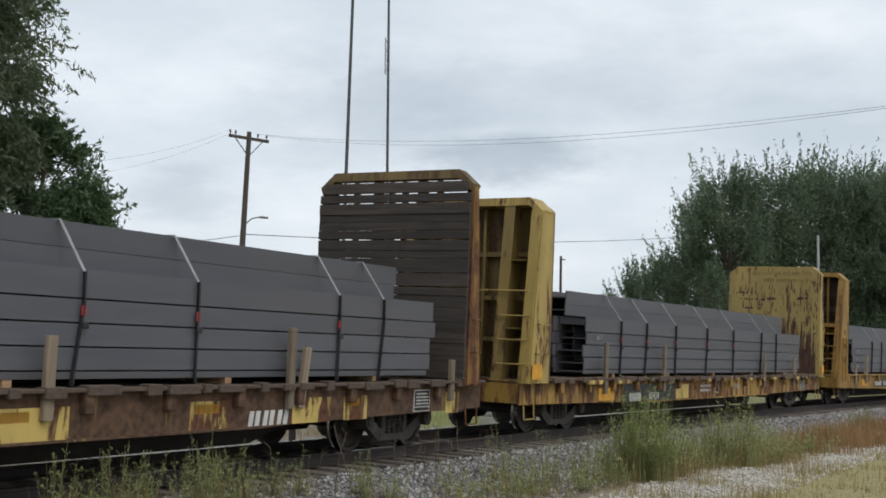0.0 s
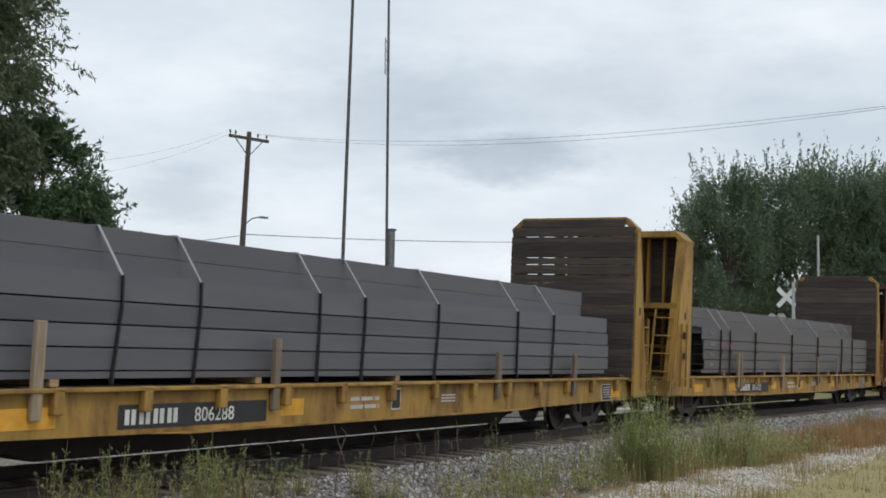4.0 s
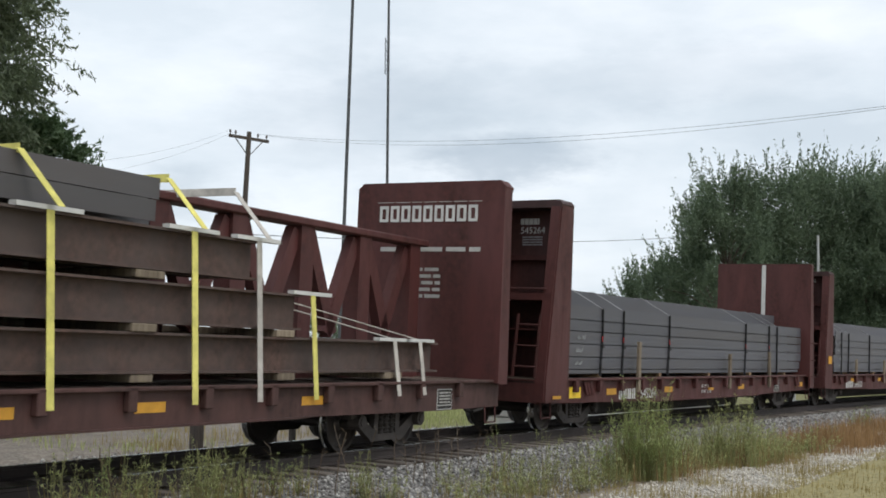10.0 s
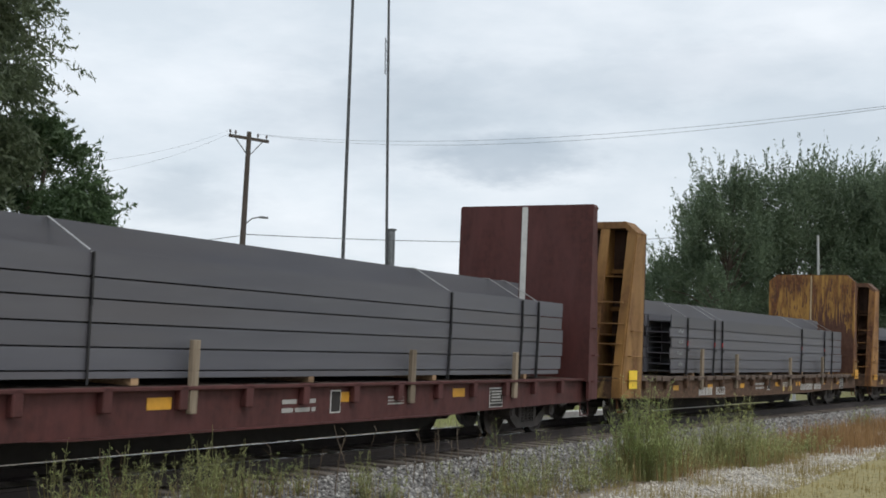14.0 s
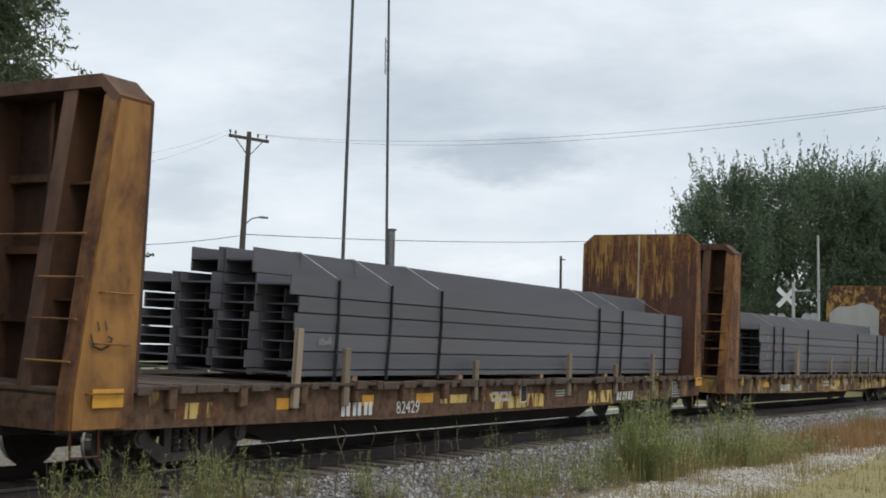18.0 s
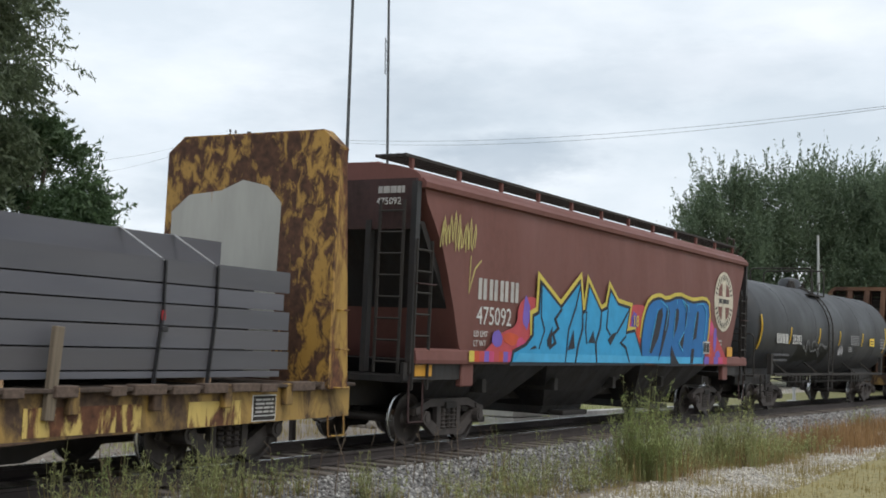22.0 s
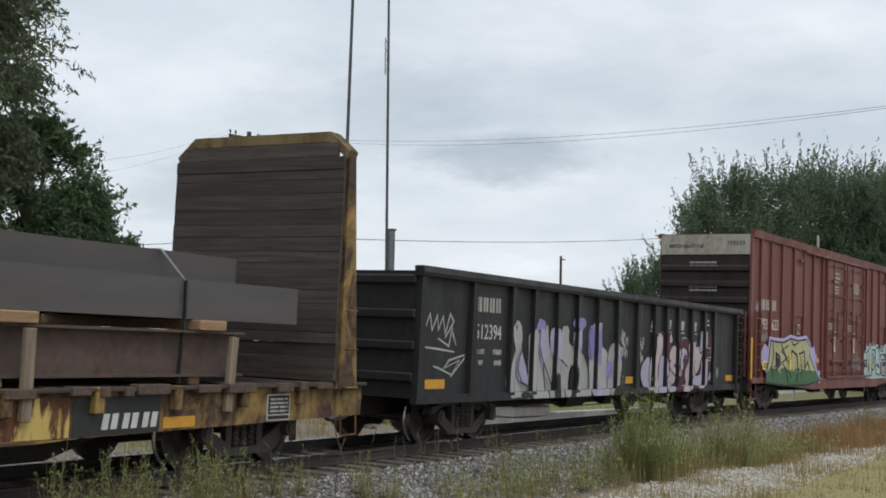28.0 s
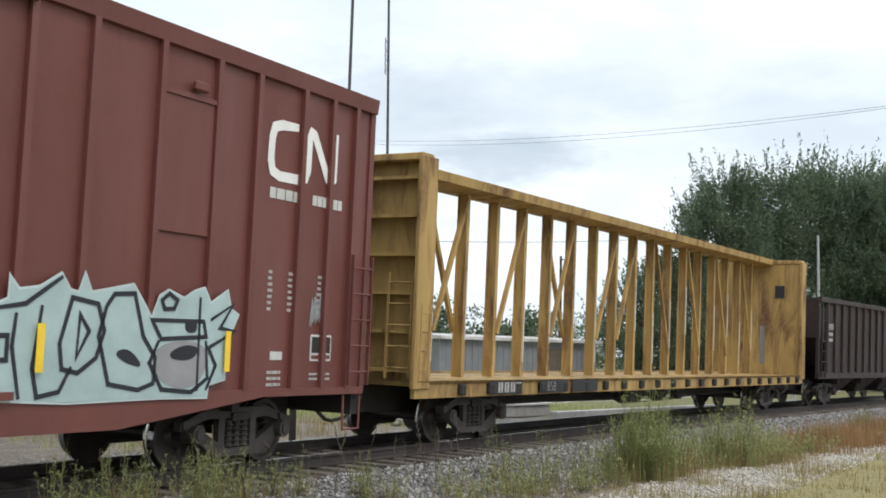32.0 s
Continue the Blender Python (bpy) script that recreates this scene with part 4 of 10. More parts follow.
def tree(x, y, h, crown, seed, mat, leaf=0.16, clumps=90, per=170, base=0.12, label="", trunk_r=0.3, tuft=1.0, droop=0.0, rise=1.0):
    """A tapered trunk with limbs and a ragged crown of leaf clumps."""
    rnd = np.random.default_rng(seed)
    z = lift(x, y)
    t = tagged(new("tree"), label or "tall leafy deciduous tree with a ragged green crown", "tree", "trees")
    t.matrix_basis = pose(x, y, z)
    bm = bmesh.new()
    pts = [Vector((0, 0, -0.2))]
    for i in range(1, 7):
        pts.append(Vector((rnd.normal() * 0.25, rnd.normal() * 0.25, h * 0.75 * i / 6)))
    for i in range(6):
        cyl(bm, pts[i], pts[i + 1], trunk_r * (1 - i / 7), 9, trunk_r * (1 - (i + 1) / 7))
    out = []
    for i in range(clumps):
        q = rnd.uniform(0.0, 1.0)
        f = base + (1 - base) * q
        g = math.sin(math.pi * (0.16 + 0.79 * q)) ** 0.55
        a = rnd.uniform(0, 2 * math.pi)
        rr = crown * g * rnd.uniform(0.05, 1.0) ** 0.42 * (1 + 0.16 * math.sin(3 * a + seed) + 0.12 * math.sin(5 * a + 2 * seed + 9 * f))
        c = np.array((rr * math.cos(a), rr * math.sin(a), h * f))
        k = min(5, int(f * 6 / 0.9))
        if i % 3 == 0:
            st = pts[max(0, k - 1)].lerp(pts[k], 0.5)
            mid = st.lerp(Vector(c), 0.55) + Vector((0, 0, 0.1 * h * rnd.uniform(0, 0.5)))
            cyl(bm, st, mid, trunk_r * 0.25, 6, trunk_r * 0.13)
            cyl(bm, mid, c, trunk_r * 0.13, 5, 0.015)
        sp = crown * rnd.uniform(0.13, 0.24) * tuft
        leaves(out, c, (sp, sp, sp * 0.75), int(per * 0.5), leaf, rnd, droop=droop)
        shoots(out, c, sp, np.array((math.cos(a), math.sin(a), 0.0)), q, int(per * 0.6), leaf, rnd, rise, droop)
    part("trunk", bm, BARK, t)
    o = quads("crown", out, mat)
    o.parent = t
    return t


BARK = wood("bark", (0.05, 0.04, 0.03), (0.14, 0.11, 0.085), axis=2)
LEAF_A = leafy("maple_leaves", (0.050, 0.082, 0.046), (0.165, 0.220, 0.130), 0.32)
LEAF_B = leafy("elm_leaves", (0.062, 0.088, 0.044), (0.175, 0.215, 0.120), 0.7)
LEAF_C = leafy("broad_dark_leaves", (0.040, 0.075, 0.034), (0.115, 0.180, 0.080), 0.9)
TREES = [(17.1, 25.25, 17.0, 3.7, 1, LEAF_B, 0.10, 280, 640), (21.1, 24.3, 7.5, 2.0, 2, LEAF_C, 0.10, 110, 430), (22.5, 23.7, 5.6, 1.4, 13, LEAF_C, 0.09, 70, 360), (13.0, 26.5, 15.0, 4.5, 3, LEAF_B, 0.09, 110, 260),
         (78.7, 22.9, 13.5, 4.5, 4, LEAF_A, 0.125, 125, 700), (83.4, 19.6, 14.4, 4.8, 5, LEAF_A, 0.125, 125, 700), (86.3, 15.2, 14.0, 4.4, 7, LEAF_A, 0.125, 110, 680), (85.0, 10.8, 14.1, 4.8, 8, LEAF_A, 0.125, 110, 620),
         (88.9, 32.0, 8.8, 3.6, 9, LEAF_A, 0.15, 90, 260), (91.0, 28.5, 10.2, 3.6, 12, LEAF_A, 0.15, 90, 260), (98.0, 20.0, 16.6, 6.5, 10, LEAF_A, 0.18, 130, 260), (97.0, 9.0, 15.5, 6.0, 11, LEAF_A, 0.18, 110, 240)]
for x, y, h, c, sd, m, lf, nc, per in TREES:
    tree(x, y, h, c, sd, m, lf, nc, per, base=0.06 if sd in (2, 13, 9, 12) else 0.10, tuft=1.2 if m is LEAF_A else 1.0, droop=0.5 if m is LEAF_B else 0.0, rise=-0.25 if m is LEAF_B else 0.3 if m is LEAF_C else 1.5)

# ---- the train ----

SPRAY = {}


def spray(name, color):
    """Sprayed paint: matt, slightly uneven."""
    if name not in SPRAY:
        SPRAY[name] = plain("spray_" + name, color, 0.75, vary=0.14, scale=3.0, bumpy=0.05)
    return SPRAY[name]


CYAN, BLUE = spray("cyan", (0.028, 0.29, 0.54)), spray("blue", (0.012, 0.135, 0.37))
REDP, LIME = spray("red", (0.42, 0.06, 0.07)), spray("yellow", (0.54, 0.44, 0.08))
NAVY, SILVER, LILAC = spray("dark_outline", (0.018, 0.02, 0.028)), spray("silver", (0.30, 0.30, 0.31)), spray("lilac", (0.40, 0.38, 0.62))
CREAM, LEAFG = spray("cream", (0.43, 0.41, 0.23)), spray("green", (0.055, 0.135, 0.062))
AQUA = spray("pale_aqua", (0.40, 0.52, 0.52))


def paint_shape(car, pts, y, mat, name="graffiti"):
    bm = bmesh.new()
    f = bm.faces.new([bm.verts.new((x, y, z)) for x, z in pts])
    f.normal_update()
    if f.normal.y > 0:
        f.normal_flip()
    bmesh.ops.triangulate(bm, faces=[f])
    r = bmesh.ops.extrude_face_region(bm, geom=bm.faces[:])
    for v in r["geom"]:
        if isinstance(v, bmesh.types.BMVert):
            v.co.y -= 0.003
    bmesh.ops.recalc_face_normals(bm, faces=bm.faces[:])
    return part(name, bm, mat, car)


def grow(pts, d):
    """A polygon pushed outwards by d, about its middle."""
    cx = sum(p[0] for p in pts) / len(pts)
    cz = sum(p[1] for p in pts) / len(pts)
    out = []
    for x, z in pts:
        k = math.hypot(x - cx, z - cz) or 1
        out.append((x + (x - cx) / k * d, z + (z - cz) / k * d))
    return out


def rounded(pts, times=2):
    """A polygon with its corners cut round."""
    for k in range(times):
        out = []
        for (x0, z0), (x1, z1) in zip(pts, pts[1:] + pts[:1]):
            out += [(0.75 * x0 + 0.25 * x1, 0.75 * z0 + 0.25 * z1), (0.25 * x0 + 0.75 * x1, 0.25 * z0 + 0.75 * z1)]
        pts = out
    return pts


def stroke(car, pts, y, w, mat, name="spray_line"):
    """A sprayed line through points: one ribbon with mitred corners and tapered ends."""
    closed = len(pts) > 3 and pts[0] == pts[-1]
    P = [Vector(p) for p in (pts[:-1] if closed else pts)]
    n = len(P)
    left, right = [], []
    for i in range(n):
        a, b = P[i - 1] if i or closed else None, P[(i + 1) % n] if i < n - 1 or closed else None
        d0 = (P[i] - a).normalized() if a is not None else (b - P[i]).normalized()
        d1 = (b - P[i]).normalized() if b is not None else d0
        t = (d0 + d1)
        t = t.normalized() if t.length > 0.2 else d1
        nrm = Vector((-t.y, t.x))
        k = w / 2 / max(0.5, abs(nrm.dot(Vector((-d1.y, d1.x)))))
        c = P[i] + (t * w * 0.3 if b is None else -t * w * 0.3 if a is None else Vector((0, 0)))
        if a is None or b is None:
            k *= 0.75
        left.append(c + nrm * k)
        right.append(c - nrm * k)
    bm = bmesh.new()
    rows_ = [[bm.verts.new((p.x, yy, p.y)) for p in side_] for side_, yy in ((left, y - 0.003), (right, y - 0.003), (left, y), (right, y))]
    L0, R0, L1, R1 = rows_
    for i in range(n if closed else n - 1):
        j = (i + 1) % n
        bm.faces.new((L0[i], R0[i], R0[j], L0[j]))
        bm.faces.new((L1[j], R1[j], R1[i], L1[i]))
        bm.faces.new((L0[j], L1[j], L1[i], L0[i]))
        bm.faces.new((R0[i], R1[i], R1[j], R0[j]))
    if not closed:
        bm.faces.new((L0[0], L1[0], R1[0], R0[0]))
        bm.faces.new((L0[-1], R0[-1], R1[-1], L1[-1]))
    bmesh.ops.recalc_face_normals(bm, faces=bm.faces[:])
    return part(name, bm, mat, car)


def outlined(car, pts, y, fill, line, w, halo=None, hw=0.0, name="graffiti_letter"):
    """A painted shape with an even outline, and a soft-looking halo wider than it."""
    loop_ = pts + pts[:1]
    if halo:
        top = max(p[1] for p in pts)
        edge_ = [(a, b) for a, b in loop_ if b > top - 1.1]
        stroke(car, edge_, y, hw, halo, "graffiti_halo")
    stroke(car, loop_, y - 0.005, w, line, "graffiti_outline")
    paint_shape(car, pts, y - 0.010, fill, name)


def blob(car, x, z, rx, rz, y, mat, seed, n=14, name="spray_patch"):
    r = random.Random(seed)
    pts = []
    for i in range(n):
        a = 2 * math.pi * i / n
        k = r.uniform(0.8, 1.15)
        pts.append((x + rx * k * math.cos(a), z + rz * k * math.sin(a)))
    return paint_shape(car, rounded(pts), y, mat, name)


def tag_scrawl(car, x, z, w, h, y, mat, seed, n=9, pen=0.03):
    """A hand-written scrawl: loops and hooks one after the other."""
    r = random.Random(seed)
    pts, c, step = [], x, w / n
    for i in range(n):
        hh = h * r.uniform(0.5, 1.0)
        base = z + h * r.uniform(0.0, 0.25)
        lean = r.uniform(-0.3, 0.5) * step
        pts += [(c, base), (c + 0.25 * step + lean, base + 0.6 * hh), (c + 0.55 * step + lean, base + hh), (c + 0.85 * step + lean, base + 0.7 * hh), (c + 0.7 * step, base + 0.15 * hh)]
        c += step * r.uniform(0.8, 1.2)
        if i % 4 == 3 or i == n - 1:
            stroke(car, pts, y, pen, mat, "graffiti_tag")
            pts = []


# ---- the flat cars and their steel ----
def fr(xs, L0, L1):
    return [(x - L0) / (L1 - L0) for x in xs]


def plates(xs, z, h, mat):
    return [(a, z, b - a, h, mat) for a, b in zip(xs[::2], xs[1::2])]


def rigged(u0, u1, fin, rin, label, paint, sill, front, rear, load, straps, stakes, rows, seed, number=None, mark=None, decals=(), red=False, load_label="", load_mat=None, fb=None, rb=None, **more):
    L = u1 - u0
    f = {**dict(face=front, gaps=False, inset=fin - u0, base=fin - u0 - 0.02, head=0.5, top=4.62), **(fb or {})} if front else None
    r = {**dict(face=rear, inset=u1 - rin, base=u1 - rin - 0.02, head=0.2, top=4.62), **(rb or {})} if rear else None
    car = flat_car(u0, L, label, paint, sill, f, r, number=number, mark=mark, decals=decals, stakes=[(x, DECK, hh, tt) for x, hh, tt in stakes], **more)
    if load:
        bundle(u0 + load[0], u0 + load[1], kind=1 if u0 < 80 else 2, straps=fr(straps, *load), seed=seed, red=red, label=load_label, mat=load_mat)
    return car


SILL_OLD = steel("brown_sill_paint", (0.46, 0.31, 0.10), rust=(0.100, 0.055, 0.032), wear=0.84, size=1.3, soft=0.035)
RUSTY_END = steel("rusty_end_paint", (0.32, 0.152, 0.034), rust=(0.105, 0.044, 0.021), wear=0.56, size=1.5, soft=0.13, streak=0.75)
# inner plates and ribs of front walls, a darker brown than the outer coats
DARK_BROWN = steel("dark_rust_plate", (0.085, 0.040, 0.022), rust=(0.040, 0.021, 0.015), wear=0.55, size=2.0, soft=0.2)
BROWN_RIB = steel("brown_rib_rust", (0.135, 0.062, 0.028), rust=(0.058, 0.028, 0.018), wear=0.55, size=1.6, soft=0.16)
GOLD_WALL = steel("gold_wall_paint", (0.35, 0.185, 0.036), rust=(0.125, 0.050, 0.020), wear=0.52, size=6.0, soft=0.10, streak=0.96)
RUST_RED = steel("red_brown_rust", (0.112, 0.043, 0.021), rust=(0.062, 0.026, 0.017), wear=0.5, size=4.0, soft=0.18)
TAN_END = steel("tan_end_paint", (0.33, 0.175, 0.05), rust=(0.13, 0.06, 0.026), wear=0.46, size=1.8, soft=0.16)
OLD_GOLD = steel("old_gold_paint", (0.36, 0.225, 0.06), rust=(0.075, 0.045, 0.028), wear=0.57, size=2.4, soft=0.09, streak=0.6)
NAVYPATCH = plain("number_panel_black", (0.02, 0.02, 0.022), 0.6)
PATCH = steel("pale_yellow_panel", (0.60, 0.44, 0.13), wear=0.5, size=4.0, soft=0.03)
PALE_WALL = steel("pale_yellow_wall", (0.325, 0.240, 0.076), wear=0.27, size=9.0, soft=0.04, grime=0.4)
# pale car's front wall: its shade is mixed into the rib and plate yellow
SHADED_RIB = steel("dull_yellow_rib", (0.30, 0.21, 0.065), rust=(0.085, 0.045, 0.024), wear=0.36, size=5.0, soft=0.06, grime=0.5)
DULL_SHADED_PLATE = steel("dull_yellow_plate", (0.18, 0.125, 0.042), rust=(0.085, 0.045, 0.024), wear=0.42, size=4.0, soft=0.08, grime=0.5)
RUST_THROUGH = steel("rusted_through", (0.10, 0.045, 0.024), rust=(0.045, 0.022, 0.016), wear=0.55, size=5.0, soft=0.12)
PRIMER = steel("grey_primer_patch", (0.36, 0.36, 0.33), rust=(0.30, 0.16, 0.06), wear=0.25, size=1.5, soft=0.05)

RUST_FRONT = dict(ribs=(-0.78, 0.6), rib_w=0.22, stiff=(-0.12, 1.1), shelves=(2.0, 3.3), long_rung=(2.72, -1.42, 1.2), foot=0.64)
LADDER_FRONT = dict(ribs=(-0.27, 0.24), stiff=(-0.85, -0.42, 0.9), channel=2.72, near_ladder=(-0.98, -1.46, 0.98, 2.70, 4), plate_ladder=(0.85, 2.35, 4), rivets=True, rungs=False, foot=0.64)
LADDER_REAR = dict(plate_ladder=(0.80, 2.40, 4), rivets=True, rungs=False, foot=0.66, cap=YELLOW)
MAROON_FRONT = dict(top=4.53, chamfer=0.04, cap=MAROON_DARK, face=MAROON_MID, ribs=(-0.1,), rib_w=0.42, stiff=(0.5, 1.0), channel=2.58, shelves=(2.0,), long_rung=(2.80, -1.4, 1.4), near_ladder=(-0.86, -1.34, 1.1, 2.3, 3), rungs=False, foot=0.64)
rigged(-16.9, 4.04, -15.8, 3.35, "rust-brown bulkhead flat car with yellow panels and planked end wall", YELLOW_OLD, SILL_OLD, YELLOW_OLD, "planks", (2.2, 19.4), [5, 8, 11.72, 13.56, 16.61, 17.81], [(11.18, 0.55, 0), (15.32, 0.75, 0), (15.6, 0.5, 8), (19.78, 0.35, 0)], 5, 11, mark=(14.52, 0.55, 0.9, 0.19, 3),
       decals=plates([8.6, 11.53, 13.42, 14.16, 15.46, 16.35, 16.69, 17.30, 19.7, 20.14], 0.545, 0.34, PATCH) + plates([13.5, 13.95, 10.6, 11.0, 16.8, 17.1], 0.74, 0.11, DECAL_ORANGE), edge=DECKWOOD, red=True, rb=dict(cap=DULL_SHADED_PLATE, gaps="wide", label="planked end wall of dark weathered boards"))
car_b = rigged(5.63, 26.65, 6.5, 26.15, "pale yellow bulkhead flat car with rust-streaked plate end walls", YELLOW_PALE, YELLOW_WORN, DULL_SHADED_PLATE, YELLOW_PALE, (2.9, 18.95), [4.8, 6.26, 8.09, 10.3, 12.38, 14.9, 16.35], [(3.7, 0.75, 0), (7.0, 0.75, 0), (14.75, 0.65, 0), (17.8, 0.55, 3)], 4, 12,
               number=(6.18, 0.565, 0.18, "80434"), mark=(5.10, 0.555, 0.66, 0.18, 4), decals=plates([4.75, 7.85], 0.545, 0.38, NAVYPATCH) + plates([7.9, 8.75], 0.56, 0.34, PATCH) + plates([3.48, 4.28], 0.60, 0.26, DECAL_ORANGE), blocks=[(2.75, 0.6, PATCH), (4.18, 0.6, PATCH)] + [(8.7 + 1.12 * i, 0.16 + 0.2 * (i % 3 == 2), PATCH) for i in range(10)], edge=SILL_OLD, red=True, fb=dict(RUST_FRONT, top=4.48, foot=1.0, ribs=(-0.85, 0.5), inner=SHADED_RIB), rb=dict(face=PALE_WALL, head=0.3))
car_c = rigged(28.3, 49.55, 29.5, 48.82, "yellow bulkhead flat car with one planked end wall", YELLOW, YELLOW, "planks", "planks", (2.6, 19.5), [5.15, 6.45, 8.9, 10.03, 12.18, 15.08, 16.65], [(2.55, 0.4, 0), (3.9, 0.7, 0), (7.8, 0.6, 0), (14.1, 0.5, 0), (17.4, 0.5, 0)], 4, 13,
               number=(6.33, 0.655, 0.17, "806288"), mark=(5.2, 0.655, 0.9, 0.17, 4), decals=plates([5.1, 7.7], 0.61, 0.27, NAVYPATCH) + plates([3.48, 4.22, 8.0, 8.5, 19.44, 19.98], 0.66, 0.22, DECAL_ORANGE), fb=dict(LADDER_FRONT), rb=dict(LADDER_REAR, spread=0.84))
car_d = rigged(51.15, 72.0, 52.35, 71.45, "yellow bulkhead flat car with ladder and planked end wall", YELLOW, YELLOW, "planks", "planks", (2.75, 19.7), [4.05, 4.76, 6.88, 10.35, 13.18, 16.15, 17.55], [(5.0, 0.62, 0), (5.24, 0.66, 0), (9.0, 0.6, 0), (12.7, 0.6, 0), (15.0, 0.55, 4)], 5, 14,
               number=(6.33, 0.665, 0.18, "806023"), mark=(5.34, 0.665, 0.84, 0.18, 4), decals=plates([5.12, 7.75], 0.61, 0.27, NAVYPATCH) + plates([1.9, 2.46, 4.44, 5.03, 8.05, 8.5, 10.6, 11.2, 14.4, 14.9], 0.68, 0.20, DECAL_ORANGE), red=True, load_mat=BEAM_WARM, fb=dict(LADDER_FRONT), rb=dict(LADDER_REAR, spread=0.70, top=4.76))
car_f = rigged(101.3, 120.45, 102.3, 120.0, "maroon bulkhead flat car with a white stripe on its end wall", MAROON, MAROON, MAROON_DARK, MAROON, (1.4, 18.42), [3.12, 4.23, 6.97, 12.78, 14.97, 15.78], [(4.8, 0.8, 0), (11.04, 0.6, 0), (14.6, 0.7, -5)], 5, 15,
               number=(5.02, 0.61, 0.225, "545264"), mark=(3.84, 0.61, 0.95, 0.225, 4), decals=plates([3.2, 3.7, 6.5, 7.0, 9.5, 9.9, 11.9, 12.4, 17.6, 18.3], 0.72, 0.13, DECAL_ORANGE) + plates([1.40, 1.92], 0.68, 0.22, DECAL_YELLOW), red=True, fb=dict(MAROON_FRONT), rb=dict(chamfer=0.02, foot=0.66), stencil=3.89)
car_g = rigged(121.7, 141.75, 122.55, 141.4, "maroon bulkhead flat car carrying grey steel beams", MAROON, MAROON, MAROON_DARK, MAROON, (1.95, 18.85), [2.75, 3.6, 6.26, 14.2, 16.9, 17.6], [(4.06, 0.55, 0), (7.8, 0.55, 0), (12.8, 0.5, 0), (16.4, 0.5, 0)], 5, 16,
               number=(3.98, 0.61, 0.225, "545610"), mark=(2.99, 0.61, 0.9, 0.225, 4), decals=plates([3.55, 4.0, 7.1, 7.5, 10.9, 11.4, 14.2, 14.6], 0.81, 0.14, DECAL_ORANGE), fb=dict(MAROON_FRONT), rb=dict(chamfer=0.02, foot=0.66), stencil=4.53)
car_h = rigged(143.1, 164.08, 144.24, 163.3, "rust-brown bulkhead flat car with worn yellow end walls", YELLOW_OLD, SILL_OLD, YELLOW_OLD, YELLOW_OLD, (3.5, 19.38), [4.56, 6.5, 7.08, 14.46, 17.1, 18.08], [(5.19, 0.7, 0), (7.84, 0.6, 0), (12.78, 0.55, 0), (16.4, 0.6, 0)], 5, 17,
               number=(6.35, 0.60, 0.20, "82522"), mark=(5.13, 0.60, 1.0, 0.20, 4), decals=plates([3.4, 3.74, 5.77, 6.11, 8.3, 8.62, 11.46, 11.86, 13.55, 13.73, 13.88, 14.04, 16.48, 16.9, 18.38, 18.66], 0.75, 0.12, DECAL_ORANGE) + plates([12.22, 12.36, 12.46, 12.62, 12.74, 13.12], 0.60, 0.17, PATCH), edge=DECKWOOD, red=True, fb=dict(RUST_FRONT, top=4.52, coat=TAN_END, face=DARK_BROWN), rb=dict(face=GOLD_WALL), stencil=2.15)
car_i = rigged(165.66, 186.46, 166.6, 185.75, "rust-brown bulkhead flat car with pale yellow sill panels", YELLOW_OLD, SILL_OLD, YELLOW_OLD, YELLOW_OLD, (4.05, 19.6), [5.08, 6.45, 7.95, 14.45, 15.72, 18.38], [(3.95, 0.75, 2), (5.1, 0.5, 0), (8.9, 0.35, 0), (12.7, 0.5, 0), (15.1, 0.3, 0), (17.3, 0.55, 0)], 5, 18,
               number=(6.52, 0.595, 0.19, "82429"), mark=(15.3, 0.595, 0.98, 0.18, 3), decals=plates([1.72, 2.53], 0.68, 0.19, PATCH) + plates([7.84, 8.85, 9.08, 9.70], 0.71, 0.14, PATCH) + plates([9.72, 11.7], 0.57, 0.25, PATCH) + plates([13.73, 15.0], 0.57, 0.25, PATCH) + plates([3.62, 3.88, 5.6, 5.9, 7.1, 7.6, 10.4, 10.9], 0.74, 0.15, DECAL_ORANGE), edge=DECKWOOD, fb=dict(RUST_FRONT, top=4.50, coat=RUSTY_END, face=DARK_BROWN, inner=BROWN_RIB, cap=BROWN_RIB), rb=dict(face=GOLD_WALL), stencil=2.0)
initials(car_i, 5.09 - 10.4, -1.375, 0.60, 0.85, 0.19, 3, mat=WHITE)
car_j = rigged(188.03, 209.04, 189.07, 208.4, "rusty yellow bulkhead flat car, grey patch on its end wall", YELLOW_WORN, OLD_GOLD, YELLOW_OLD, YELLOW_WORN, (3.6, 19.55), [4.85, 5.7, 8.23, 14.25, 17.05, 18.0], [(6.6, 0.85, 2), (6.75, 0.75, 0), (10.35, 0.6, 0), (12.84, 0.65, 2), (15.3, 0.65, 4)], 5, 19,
               number=(6.5, 0.60, 0.20, "82384"), mark=(5.2, 0.60, 0.9, 0.20, 4), decals=plates([9.9, 11.8, 15.0, 16.7, 17.5, 18.5], 0.58, 0.3, PATCH) + plates([3.6, 4.1, 6.8, 7.1], 0.74, 0.15, DECAL_ORANGE), edge=DECKWOOD, red=True, fb=dict(RUST_FRONT, coat=RUSTY_END, face=DARK_BROWN, inner=BROWN_RIB, cap=BROWN_RIB), rb=dict(face=YELLOW_RUSTED))
# faded owner's name on one sill, as plain slanted blocks
initials(car_h, 14.05 - 10.49, -1.375, 0.61, 1.36, 0.19, 7, mat=WHITE, slant=0.15, heavy=0.22)
